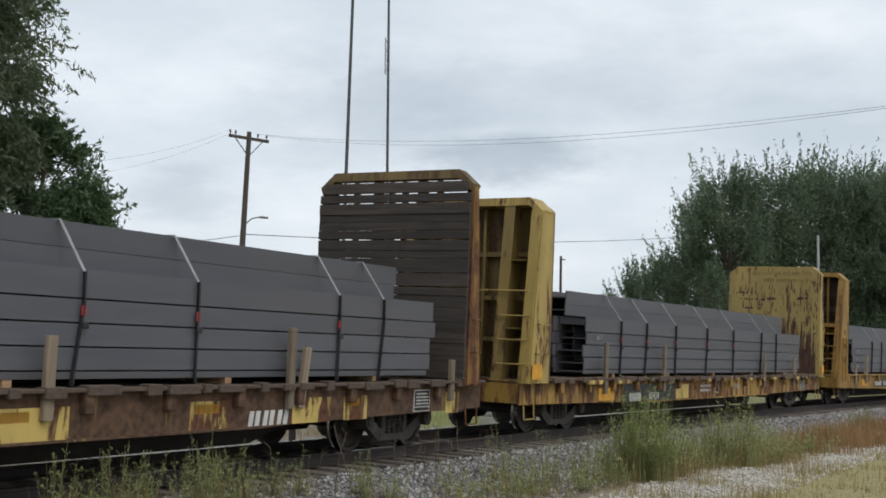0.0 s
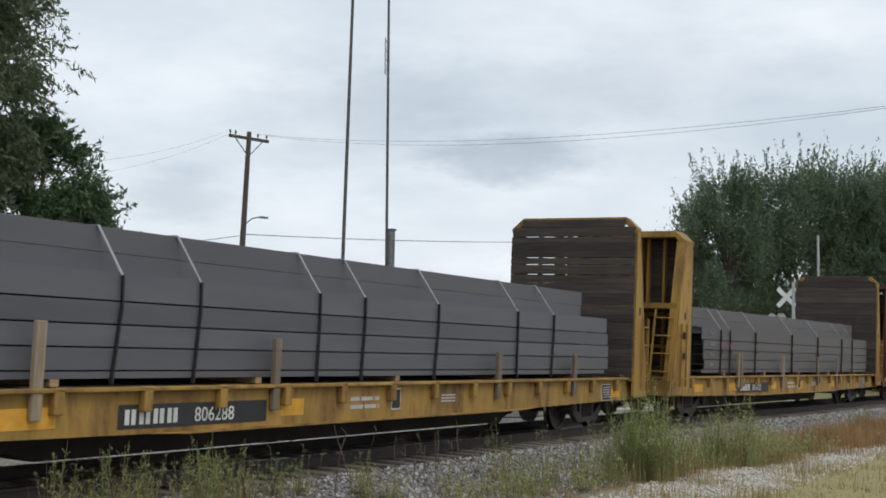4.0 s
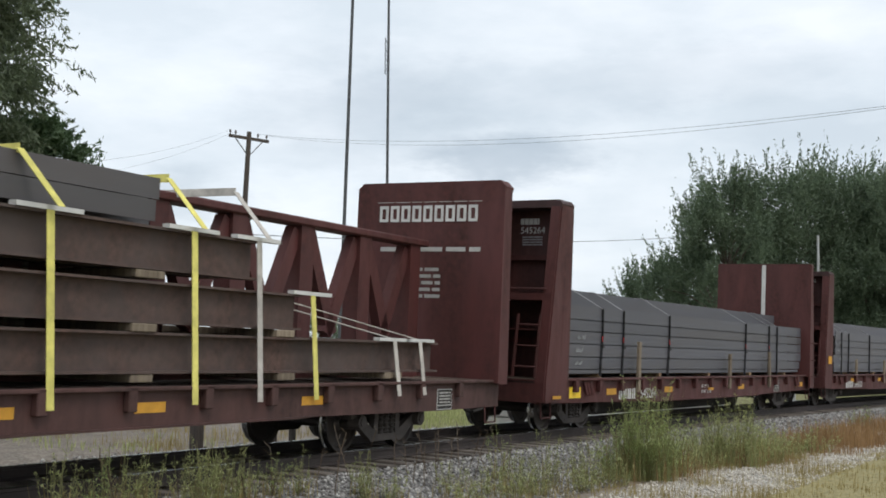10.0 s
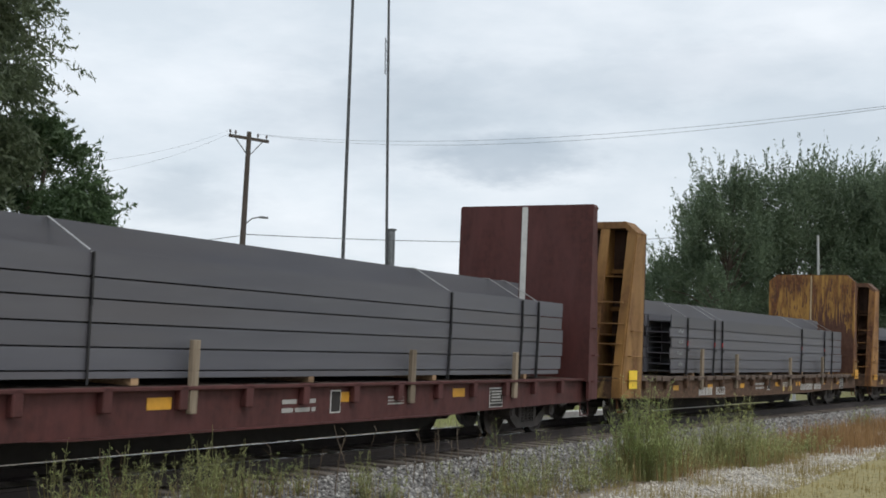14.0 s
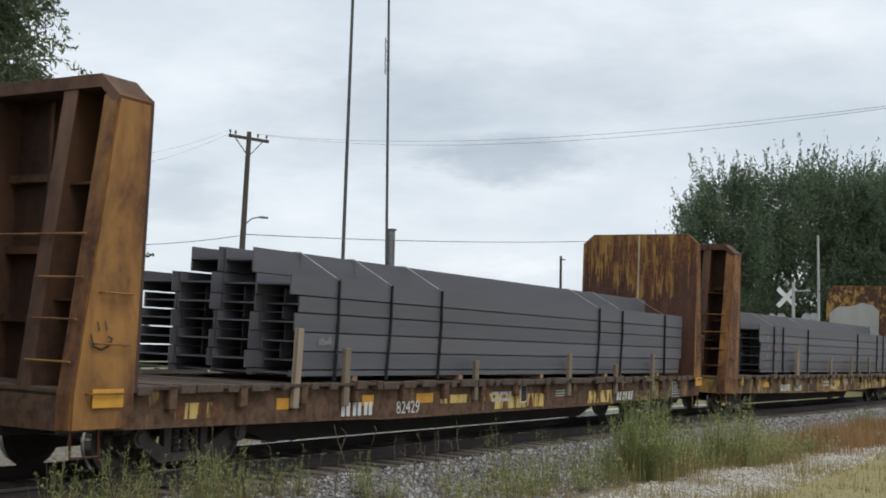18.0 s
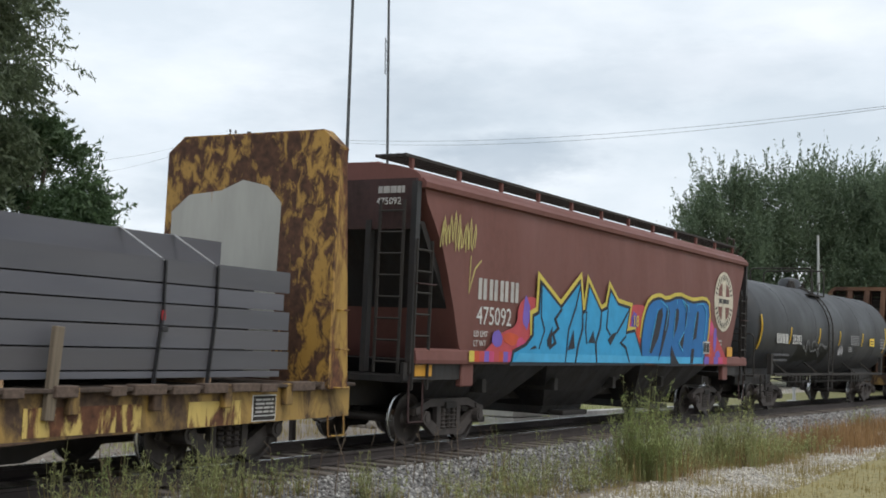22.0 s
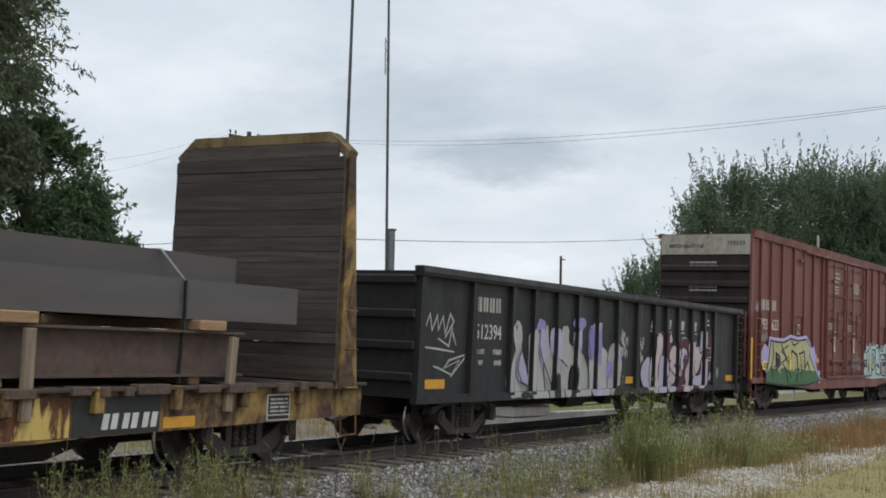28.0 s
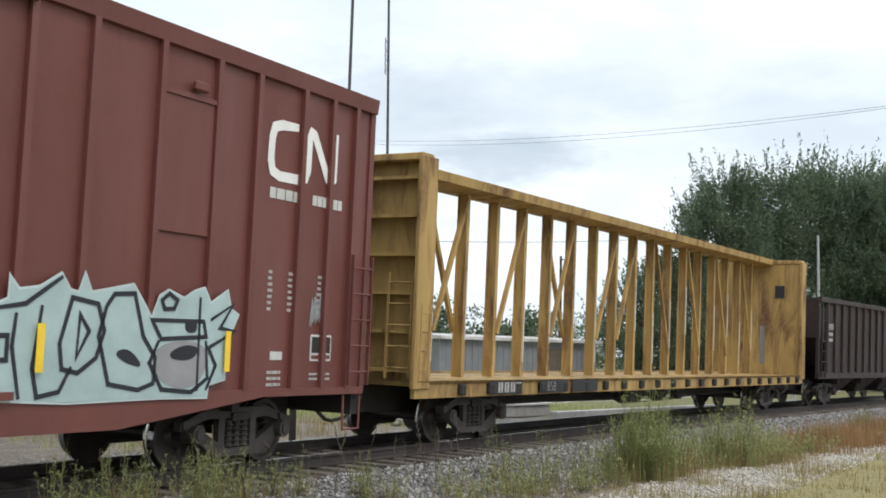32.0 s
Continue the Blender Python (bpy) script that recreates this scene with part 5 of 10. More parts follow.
initials(car_h, 15.62 - 10.49, -1.375, 0.61, 0.82, 0.19, 4, mat=WHITE, slant=0.15, heavy=0.22)


letters(car_f, "LD LMT 184300", 9.0 - 9.575, -1.375, 0.80, 0.08, name="lettering")
letters(car_f, "LT WT   72700", 9.0 - 9.575, -1.375, 0.66, 0.08, name="lettering")
for c, L in ((car_g, 20.05), (car_h, 20.98), (car_i, 20.8), (car_j, 21.01), (car_b, 21.02), (car_c, 21.25), (car_d, 20.85)):
    bars(c, 9.6 - L / 2, -1.375, 0.70, 0.75, 0.17, 2, words=2)
    bars(c, 12.2 - L / 2, -1.375, 0.74, 0.45, 0.12, 3, words=3)
    panel(c, "stencil_frame", 10.7 - L / 2, 10.95 - L / 2, -1.373, 0.66, 0.98, WHITE)
    panel(c, "stencil_field", 10.72 - L / 2, 10.93 - L / 2, -1.379, 0.68, 0.96, UNDER)


def children_named(car, name):
    return [o for o in car.children if o.name.split(".")[0] == name]


def end_stripe(car, x, mat, w=0.13, z0=1.1, z1=4.6):
    """A painted stripe down the middle of a rear end wall."""
    part("centre_stripe", bx(x - 0.006, x, -w / 2, w / 2, z0, z1), mat, children_named(car, "bulkhead")[-1])


for c, u0, u1, rin in ((car_f, 101.3, 120.45, 120.0), (car_g, 121.7, 141.75, 141.4)):
    end_stripe(c, rin - 0.2 - (u0 + u1) / 2, WHITE)
    h = (u1 - u0) / 2
    x, z = (-h + 0.922, 3.94) if c is car_f else (-h + 0.772, 4.20)
    letters(c, "545264" if c is car_f else "545610", x, -0.40, z, 0.13, name="car_number", end=True)
    bars(c, x, -0.40, z + 0.18, 0.42, 0.12, 1, end=True, words=4, mat=WHITE if c is car_f else MARK_GREY)
    if c is car_f:
        bars(c, x, -0.45, 3.70, 0.45, 0.18, 4, end=True, words=3, mat=SILVER)
    # slotted racks on the sill
    for x in ((7.75, -7.57) if c is car_f else (-7.92,)):
        rack = part("slotted_rack", bx(x - 0.02, x + 0.36, -1.40, -1.375, 0.99, 1.03), MAROON, c)
        for k in range(3):
            bm = bmesh.new()
            bar(bm, (x + 0.03 + 0.13 * k, -1.40, 1.01), (x + 0.10 + 0.13 * k, -1.44, 0.74), 0.05, 0.05)
            part("rack_finger", bm, MAROON, rack)
    panel(c, "reflector_plate", -h + 0.25, -h + 0.6, -1.585, *((1.45, 1.7) if c is car_g else (0.70, 0.76)), DECAL_ORANGE)
for c, u0, u1, rin in ((car_h, 143.1, 164.08, 163.3), (car_i, 165.66, 186.46, 185.65)):
    end_stripe(c, (rin if c is car_h else 185.75) - 0.2 - (u0 + u1) / 2, plain("faded_white", (0.42, 0.33, 0.2), 0.8), 0.05, 3.0, 4.6)
    h = (u1 - u0) / 2
    panel(c, "placard", -h + 0.30, -h + 0.74, -1.585, 0.84, 1.24, DECAL_YELLOW) if c is car_h else panel(c, "placard", -h + 0.24, -h + 0.68, -1.585, 0.87, 1.07, DECAL_ORANGE)
    panel(c, "placard", h - 0.93, h - 0.44, -1.585, 0.93 if c is car_h else 0.86, 1.25 if c is car_h else 1.06, DECAL_ORANGE)
for c, u0, u1, rin in ((car_b, 5.63, 26.65, 25.9),):
    panel(c, "placard", (u1 - u0) / 2 - 0.6, (u1 - u0) / 2 - 0.3, -1.585, 1.12, 1.4, DECAL_ORANGE)
    panel(c, "placard", -(u1 - u0) / 2 + 0.06, -(u1 - u0) / 2 + 0.46, -1.585, 1.08, 1.36, DECAL_ORANGE)
# rust running down the rear wall of the pale car: slim streaks, thick at the foot
bm, rnd, wall_x = bmesh.new(), random.Random(31), 9.8045


def rust_run(y, w, z0, z1):
    k = rnd.uniform(-0.3, 0.3) * w
    prism(bm, [(y - w / 2, z0), (y + w / 2, z0), (y + w * 0.42, z0 + 0.6 * (z1 - z0)), (y + w * 0.12 + k, z1), (y - w * 0.12 + k, z1), (y - w * 0.45, z0 + 0.55 * (z1 - z0))], 0, wall_x + rnd.uniform(0, 0.002), wall_x + 0.0055)


for i in range(70):
    y = max(-1.42, rnd.gauss(-0.5, 0.42))
    rust_run(y, rnd.uniform(0.04, 0.12), 1.11, 1.11 + rnd.uniform(0.6, 1.9) * math.exp(-0.5 * (y + 0.5) ** 2))
for i in range(64):
    y = rnd.uniform(-1.42, -0.22)
    rust_run(y, rnd.uniform(0.02, 0.08), 1.11, 1.11 + (rnd.uniform(0.5, 1.45) if y > -0.6 or rnd.random() < 0.5 else rnd.uniform(0.3, 1.0)))
for i in range(34):
    rust_run(rnd.uniform(-0.22, 0.55), rnd.uniform(0.02, 0.06), 1.11, 1.11 + rnd.uniform(0.2, 0.85))
for i in range(26):
    z = rnd.uniform(1.8, 3.9)
    rust_run(-0.5 + rnd.gauss(0, 0.045), rnd.uniform(0.015, 0.05), z, z + rnd.uniform(0.1, 0.5))
for cy, sp, za, zb, n in ((0.12, 0.04, 2.7, 4.5, 16), (0.85, 0.22, 2.8, 3.9, 34), (0.3, 0.15, 2.9, 3.6, 16), (-1.2, 0.12, 2.0, 4.2, 30), (-0.9, 0.25, 2.2, 3.8, 26), (0.0, 0.7, 2.2, 4.3, 26), (-1.42, 0.03, 1.5, 4.3, 20)):
    for i in range(n):
        y = min(1.42, max(-1.45, rnd.gauss(cy, sp)))
        z = rnd.uniform(za, zb)
        rust_run(y, rnd.uniform(0.012, 0.035), z, z + rnd.uniform(0.05, 0.28))
for y, z, w in ((1.05, 3.73, 0.6), (0.75, 3.5, 0.9), (0.1, 3.53, 0.3), (-0.85, 3.56, 0.5), (0.8, 3.2, 0.7)):
    for i in range(9):
        a = y + rnd.uniform(-w, w) / 2
        rust_run(a, rnd.uniform(0.05, 0.12), z + rnd.uniform(-0.03, 0.03), z + 0.06)
tagged(part("rust_stain", bm, RUST_THROUGH, children_named(car_b, "bulkhead")[-1], "brown rust streaks"), kind="stuff")
for y, z, w, n in ((0.75, 4.36, 1.9, 5), (0.35, 4.12, 1.45, 3)):
    bars(car_b, 9.803, y, z, w, 0.11, 1, end=True, words=n, mat=plain("faded_brown_paint", (0.24, 0.17, 0.06), 0.8))
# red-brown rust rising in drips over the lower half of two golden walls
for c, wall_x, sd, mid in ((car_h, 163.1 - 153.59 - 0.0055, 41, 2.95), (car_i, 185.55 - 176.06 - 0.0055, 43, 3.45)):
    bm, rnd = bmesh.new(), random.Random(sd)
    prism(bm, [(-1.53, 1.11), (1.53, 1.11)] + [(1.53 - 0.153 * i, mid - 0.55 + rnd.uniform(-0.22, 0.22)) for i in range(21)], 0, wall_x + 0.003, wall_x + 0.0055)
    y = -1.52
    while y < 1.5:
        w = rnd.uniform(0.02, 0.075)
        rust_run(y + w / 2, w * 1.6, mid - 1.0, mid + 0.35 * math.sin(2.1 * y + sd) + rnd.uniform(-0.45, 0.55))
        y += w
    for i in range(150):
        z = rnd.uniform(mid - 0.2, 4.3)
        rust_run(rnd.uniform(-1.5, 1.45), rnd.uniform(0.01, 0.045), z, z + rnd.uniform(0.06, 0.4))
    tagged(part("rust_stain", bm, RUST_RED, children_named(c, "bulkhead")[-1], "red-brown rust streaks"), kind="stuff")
# the primer patch on the rear wall of one car
bm = bmesh.new()
prism(bm, [(-0.55, 1.1), (1.40, 1.1), (1.42, 3.5), (1.1, 3.75), (0.5, 3.8), (0.1, 3.95), (-0.35, 3.85), (-0.6, 3.6)], 0, 208.2 - 198.535 - 0.007, 208.2 - 198.535)
part("primer_patch", bm, PRIMER, children_named(car_j, "bulkhead")[-1], "grey primer patch")
for q in ([(-10.232, 1.642), (-10.194, 1.522), (-10.081, 1.485), (-9.973, 1.532), (-9.932, 1.607), (-9.991, 1.63)], [(-10.152, 1.78), (-10.121, 1.69)], [(-10.046, 1.79), (-10.015, 1.7)]):
    stroke(car_i, q, -1.583, 0.022, UNDER, "chalk_doodle")
for c in (car_c, car_d):
    h = 10.6 if c is car_c else 10.42
    for z in (1.5, 2.0):
        panel(c, "stencil_plate", -h + 0.55, -h + 0.75, -1.585, z, z + 0.16, NAVYPATCH)
    letters(c, "806288" if c is car_c else "806023", -h + 0.64, -0.25, 4.52, 0.11, mat=NAVYPATCH, name="car_number", end=True)


def i_section(L, w, h, t=0.03):
    """An upright girder: flanges above and below, web between."""
    bm = bmesh.new()
    a, m = w / 2, t / 2
    prism(bm, [(-a, 0), (a, 0), (a, t), (m, t), (m, h - t), (a, h - t), (a, h), (-a, h), (-a, h - t), (-m, h - t), (-m, t), (-a, t)], 0, 0, L)
    return bm


CHALK = plain("chalk", (0.26, 0.27, 0.275), 0.9)
for b in [r[0] for r in RIDERS if r[0].name.startswith("steel_beam_bundle")]:
    lo = min(o.matrix_basis.translation.x for o in b.children if o.name.startswith("beam"))
    r = random.Random(b.name)
    for z in (1.40, 1.66, 1.93, 2.2):
        if r.random() < 0.75:
            tag_scrawl(b, lo + 0.75 + r.uniform(0, 0.2), z - 0.07, r.uniform(0.2, 0.4), 0.10, -1.274, CHALK, r.randrange(99), 6, 0.012)


# ---- the long maroon flat car with girders under web straps ----
def truss(car, x0, x1, z0, z1, n):
    """The centre frame that runs the length of the car: posts, V braces and a chord."""
    t = part("centre_frame", bx(x0 - 0.2, x1 + 0.2, -0.16, 0.16, z0 - 0.05, z0 + 0.12), MAROON, car)
    part("top_chord", bx(x0 - 0.4, x1 + 0.4, -0.20, 0.20, z1, z1 + 0.12, bev=0.02), MAROON, t)
    step = (x1 - x0) / n
    for i in range(n + 1):
        x = x0 + step * i
        part("frame_post", bx(x - 0.17, x + 0.17, -0.15, 0.15, z0 + 0.12, z1), MAROON, t)
        if i < n:
            for a, b in ((x + 0.17, x + 0.54 * step), (x + step - 0.17, x + 0.46 * step)):
                bm = bmesh.new()
                bar(bm, (a, 0, z1 - 0.08), (b, 0, 1.75), 0.17, 0.24)
                part("frame_brace", bm, MAROON, t)
    return t


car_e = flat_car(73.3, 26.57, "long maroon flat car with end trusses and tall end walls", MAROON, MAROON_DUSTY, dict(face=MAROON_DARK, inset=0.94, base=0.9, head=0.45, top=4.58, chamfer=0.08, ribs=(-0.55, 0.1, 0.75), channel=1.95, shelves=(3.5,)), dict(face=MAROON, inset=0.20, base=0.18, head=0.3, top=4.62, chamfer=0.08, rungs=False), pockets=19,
                 mark=(6.97, 0.765, 1.4, 0.19, 4), number=(9.42, 0.755, 0.185, "564"), decals=plates([0.3, 0.9, 1.2, 1.9, 3.7, 4.2, 5.85, 6.42, 8.49, 9.0, 11.2, 11.65, 13.2, 13.8, 15.0, 15.6, 17.3, 17.8, 20.5, 21.0], 0.78, 0.12, DECAL_ORANGE), low=0.62, tc=20.0, belly=False)
hE = 26.57 / 2
truss(car_e, 2.26 - hE, 25.5 - hE, 1.1, 3.40, 14)
letters(car_e, "104", 10.3 - hE, -1.375, 0.755, 0.185, name="car_number")
for t_, x_, z_ in (("LD LMT", 12.1, 0.90), ("215700", 12.95, 0.90), ("LT WT", 12.1, 0.76), ("70300", 12.95, 0.76)):
    letters(car_e, t_, x_ - hE, -1.375, z_, 0.08, name="lettering")
letters(car_e, "564104", -hE + 0.48, -0.55, 4.2, 0.15, name="car_number", end=True)
for k in range(9):
    bm = bmesh.new()
    y1, t = 1.05 - 0.235 * k, 0.055
    y0 = y1 - 0.19
    prism(bm, [(y0, 3.9), (y1, 3.9), (y1, 4.2), (y0, 4.2), (y0, 3.904), (y0 + t, 3.9 + t), (y0 + t, 4.2 - t), (y1 - t, 4.2 - t), (y1 - t, 3.9 + t), (y0 + t, 3.9 + t - 0.004)], 0, hE - 0.409, hE - 0.405)
    part("builder_mark", bm, WHITE, car_e)
bars(car_e, hE - 0.405, 1.1, 4.26, 2.2, 0.012, 1, end=True, words=6, name="stripe")
bars(car_e, hE - 0.405, 1.0, 3.35, 2.1, 0.08, 1, end=True, words=3, name="stripe")
bars(car_e, hE - 0.405, 0.4, 2.5, 0.7, 0.55, 5, end=True, words=2)
g = thing("girder_stack", 73.3 + hE, "three layers of brown steel girders with grey beams strapped on top", "steel girders", "loads on the flat cars")
rnd = random.Random(5)
LAYERS = [(1.22, 0.47, [(1.0, 13.55), (14.3, 24.25)], 0), (1.79, 0.48, [(4.7, 20.4)], 1), (2.40, 0.50, [(3.9, 19.4)], 2)]
for z, hh, spans, k in LAYERS:
    for c in range(6):
        for a, b in spans:
            if c in (2, 3):
                continue
            o = rnd.uniform(-0.25, 0.3) if c else 0.0
            part("girder", i_section(b - a, 0.30, hh), BEAM_BROWN, g).matrix_basis = pose(a - hE + o, -1.22 + 0.49 * c, z)
    for i in range(-2, 7):
        x = 6.72 + 2.66 * i + rnd.uniform(-0.12, 0.12)
        if spans[0][0] < x - 0.2 and x + 0.2 < spans[-1][1]:
            part("dunnage_block", bx(x - 0.17 - hE, x + 0.17 + rnd.uniform(0.0, 0.18) - hE, -1.36 - rnd.uniform(0.0, 0.06), 1.3, z - 0.10, z - 0.005, bev=0.01), TIMBER, g)
for c in (0, 1, 3, 4):
    for r in range(2):
        part("beam", h_section(11.2 + rnd.uniform(-0.3, 0.3), 0.44, 0.25), BEAM_WARM, g).matrix_basis = pose(6.6 - hE + 0.15 * c + rnd.uniform(0, 0.2), -0.92 + 0.455 * c, 2.98 + 0.26 * r)


def webbing(bm, p0, p1, w=0.10):
    """A flat strap whose width lies along the car."""
    rows_ = [[bm.verts.new((p[0] + a, p[1] + b, p[2])) for a, b in ((-w / 2, -0.006), (w / 2, -0.006), (w / 2, 0.006), (-w / 2, 0.006))] for p in (p0, p1)]
    for i in range(4):
        j = (i + 1) % 4
        bm.faces.new((rows_[0][i], rows_[0][j], rows_[1][j], rows_[1][i]))
    bm.faces.new(rows_[0][::-1])
    bm.faces.new(rows_[1])


SX = [(2.53, 1.70, 0), (4.91, 2.93, 0), (7.60, 2.93, 1), (8.70, 2.93, 1), (9.87, 2.93, 1), (10.94, 2.93, 1), (12.17, 2.93, 1), (14.52, 2.93, 1), (15.87, 2.93, 1), (18.1, 2.93, 1), (19.35, 2.93, 1), (20.6, 2.30, 0), (22.82, 1.72, 0), (23.6, 1.72, 0)]
for i, (x, zt, over) in enumerate(SX):
    m = STRAP_YELLOW if i in (0, 1, 4, 6, 8, 9, 11) else STRAP_WHITE
    bm = bmesh.new()
    X = x - hE
    webbing(bm, (X + 0.10, -1.475, 0.86), (X, -1.40, zt))
    if over:
        webbing(bm, (X, -1.556, zt), (X - 0.25, -1.17, 3.51))
        bar(bm, (X - 0.25, -1.17, 3.51), (X - 0.25, 1.17, 3.51), 0.012, 0.10)
    elif i == 0:
        webbing(bm, (X, -1.39, zt), (X - 1.0, -0.45, 2.25))
    elif i > 11:
        bar(bm, (X, -1.39, zt), (X - 2.6, -0.45, 2.25), 0.06, 0.012)
    part("web_strap", bm, m, g, "yellow web strap" if m is STRAP_YELLOW else "white web strap")
    part("edge_protector", bx(X - 0.45, X + 0.45, -1.41, -1.30, zt - 0.03, zt + 0.02), WHITE, g, "white edge protector")
for x, z in ((1.05, 1.45), (14.6, 1.48), (4.3, 2.6), (4.9, 1.95)):
    part("paper_tag", bx(x - hE, x + 0.14 - hE, -1.245, -1.24, z, z + 0.16), WHITE, g, "white paper tag")

# ---- the flat car with wide girders, planked at both ends ----
hM = (266.34 - 245.65) / 2
flat_car(245.65, 2 * hM, "worn yellow bulkhead flat car with dark planked end walls", YELLOW_OLD, OLD_GOLD, dict(face="planks", coat=OLD_GOLD, inner=BROWN_RIB, cap=BROWN_RIB, inset=1.1, base=1.06, head=0.45, top=4.58, ribs=(-0.75, -0.1, 0.6), gaps="wide", shelves=(2.4, 3.6)), dict(face="planks", coat=OLD_GOLD, inset=0.72, base=0.68, head=0.2, top=4.62, chamfer=0.24, cap=DULL_SHADED_PLATE, gaps=False), mark=(15.46, 0.62, 0.94, 0.17, 3),
                 decals=plates([15.05, 16.38], 0.56, 0.42, NAVYPATCH) + plates([16.44, 17.0, 12.6, 13.3], 0.59, 0.13, DECAL_ORANGE) + plates([13.7, 15.0], 0.56, 0.42, PATCH), edge=DECKWOOD, stakes=[(4.04, DECK, 0.62, 0), (7.25, DECK, 0.6, 0), (14.35, DECK, 0.62, 0), (17.56, DECK, 0.6, 4)])
m1 = thing("girder_stack", 245.65 + 10.33, "row of weathered brown girders on the flat car deck", "steel girders", "loads on the flat cars")
for c in range(6):
    part("girder", i_section(15.2, 0.32, 0.55), BEAM_BROWN, m1).matrix_basis = pose(2.75 - 10.33 + 0.2 * (c % 3), -1.15 + 0.46 * c, 1.18)
for x in (3.2, 8.5, 14.0, 17.0):
    part("dunnage_block", bx(x - 10.33, x + 0.5 - 10.33, -1.38, 1.3, 1.735, 1.86, bev=0.012), TIMBER_RAW, m1)
    part("dunnage_block", bx(x - 10.33, x + 0.2 - 10.33, -1.25, 1.25, DECK + 0.012, 1.175, bev=0.012), TIMBER_RAW, m1)
bundle(245.65 + 1.35, 245.65 + 19.4, kind=3, straps=fr([4.13, 5.01, 7.79, 13.29, 16.81], 1.35, 19.4), seed=31, label="strapped wide steel beams resting on brown girders", cols=3, z0=1.865, mat=rolled("brown_scale_steel", (0.070, 0.064, 0.066), (0.098, 0.088, 0.088), (0.090, 0.072, 0.066)))

# ---- covered hopper ----
def loft(bm, levels, mi=0):
    """Rectangular rings, one above the other: (z, x0, x1, half width)."""
    rings = []
    for z, x0, x1, hw in levels:
        rings.append([bm.verts.new(p) for p in ((x0, -hw, z), (x1, -hw, z), (x1, hw, z), (x0, hw, z))])
    fs = [bm.faces.new(rings[0][::-1]), bm.faces.new(rings[-1])]
    for A, B in zip(rings, rings[1:]):
        for i in range(4):
            j = (i + 1) % 4
            fs.append(bm.faces.new((A[i], A[j], B[j], B[i])))
    for f in fs:
        f.material_index = mi
    return fs


def covered_hopper():
    u0, L = 210.4, 17.3
    h = L / 2
    c = thing("covered_hopper_car", u0 + h, "oxide-red covered hopper car with blue graffiti along its side", "hopper car", "cars of the train")
    bm = bmesh.new()
    lv = [(1.40, 1.75, L - 1.75, 1.46), (1.7, 1.5, L - 1.5, 1.50), (2.2, 1.3, L - 1.3, 1.52), (2.7, 1.08, L - 1.08, 1.525), (3.2, 0.86, L - 0.86, 1.52), (3.6, 0.6, L - 0.6, 1.505), (3.9, 0.38, L - 0.38, 1.49), (4.2, 0.3, L - 0.3, 1.47)]
    loft(bm, [(z, a - h, b - h, w) for z, a, b, w in lv])
    part("body", bm, HOPPER_RED, c, smooth=True)
    bm = bmesh.new()
    pts = [(1.49 * math.cos(math.pi * i / 14), 4.2 + 0.36 * math.sin(math.pi * i / 14) ** 0.8) for i in range(15)]
    prism(bm, pts, 0, -h + 0.2, h - 0.2)
    part("roof", bm, HOPPER_RED, c, smooth=True)
    for s in (-1, 1):
        bm = bmesh.new()
        prism(bm, [(s * 1.47, 4.10), (s * 1.56, 4.12), (s * 1.57, 4.20), (s * 1.50, 4.27), (s * 1.44, 4.27)], 0, -h + 0.22, h - 0.22)
        part("eave_rail", bm, HOPPER_RED, c)
        bm = bmesh.new()
        prism(bm, [(s * 1.44, 1.38), (s * 1.55, 1.36), (s * 1.56, 1.42), (s * 1.53, 1.56), (s * 1.46, 1.60)], 0, -h + 0.15, h - 0.15)
        part("side_sill", bm, HOPPER_RED, c)
        for x in (-h + 0.9, h - 0.9):
            part("sill_web", bx(x - 0.95, x + 0.95, *sorted((s * 1.40, s * 1.46)), 1.10, 1.37), BLACK, c)
            part("jacking_pad", bx(x + math.copysign(0.95, -x) - 0.2, x + math.copysign(0.95, -x) + 0.2, *sorted((s * 1.38, s * 1.5)), 0.98, 1.37, bev=0.02), HOPPER_RED, c)
    for w in (-1, 1):
        x = w * (h - 0.12)
        # the deep shade under the hopper's ends is put into these dark colours
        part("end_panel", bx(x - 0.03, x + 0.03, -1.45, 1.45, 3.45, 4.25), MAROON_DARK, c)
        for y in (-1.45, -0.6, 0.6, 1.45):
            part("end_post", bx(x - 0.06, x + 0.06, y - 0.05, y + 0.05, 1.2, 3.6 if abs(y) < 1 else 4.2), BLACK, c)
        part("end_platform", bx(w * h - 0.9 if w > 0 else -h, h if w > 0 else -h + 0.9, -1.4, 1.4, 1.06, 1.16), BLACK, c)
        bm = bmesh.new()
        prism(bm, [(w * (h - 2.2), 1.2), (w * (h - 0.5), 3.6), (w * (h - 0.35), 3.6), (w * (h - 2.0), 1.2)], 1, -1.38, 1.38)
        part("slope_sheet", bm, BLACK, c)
        ladder(c, x, x + w * -0.45, -1.50, -1.50, 0.95, 3.3, 7, UNDER)
        ladder(c, x + w * 0.1, x + w * 0.1, -1.3, -0.85, 1.2, 3.9, 8, UNDER)
        grab(c, min(x, x - w * 0.5), max(x, x - w * 0.5), -1.5, 2.6, MAROON_DARK)
        bm = bmesh.new()
        tube(bm, [(x, -1.45, 1.2), (x, -1.47, 0.45), (x - w * 0.4, -1.47, 0.45), (x - w * 0.4, -1.45, 1.2)], 0.016)
        part("sill_step", bm, MAROON_DARK, c)
    for xc, k in ((2.9, 0.95), (7.35, 0.95), (12.1, 0.95)):
        bm = bmesh.new()
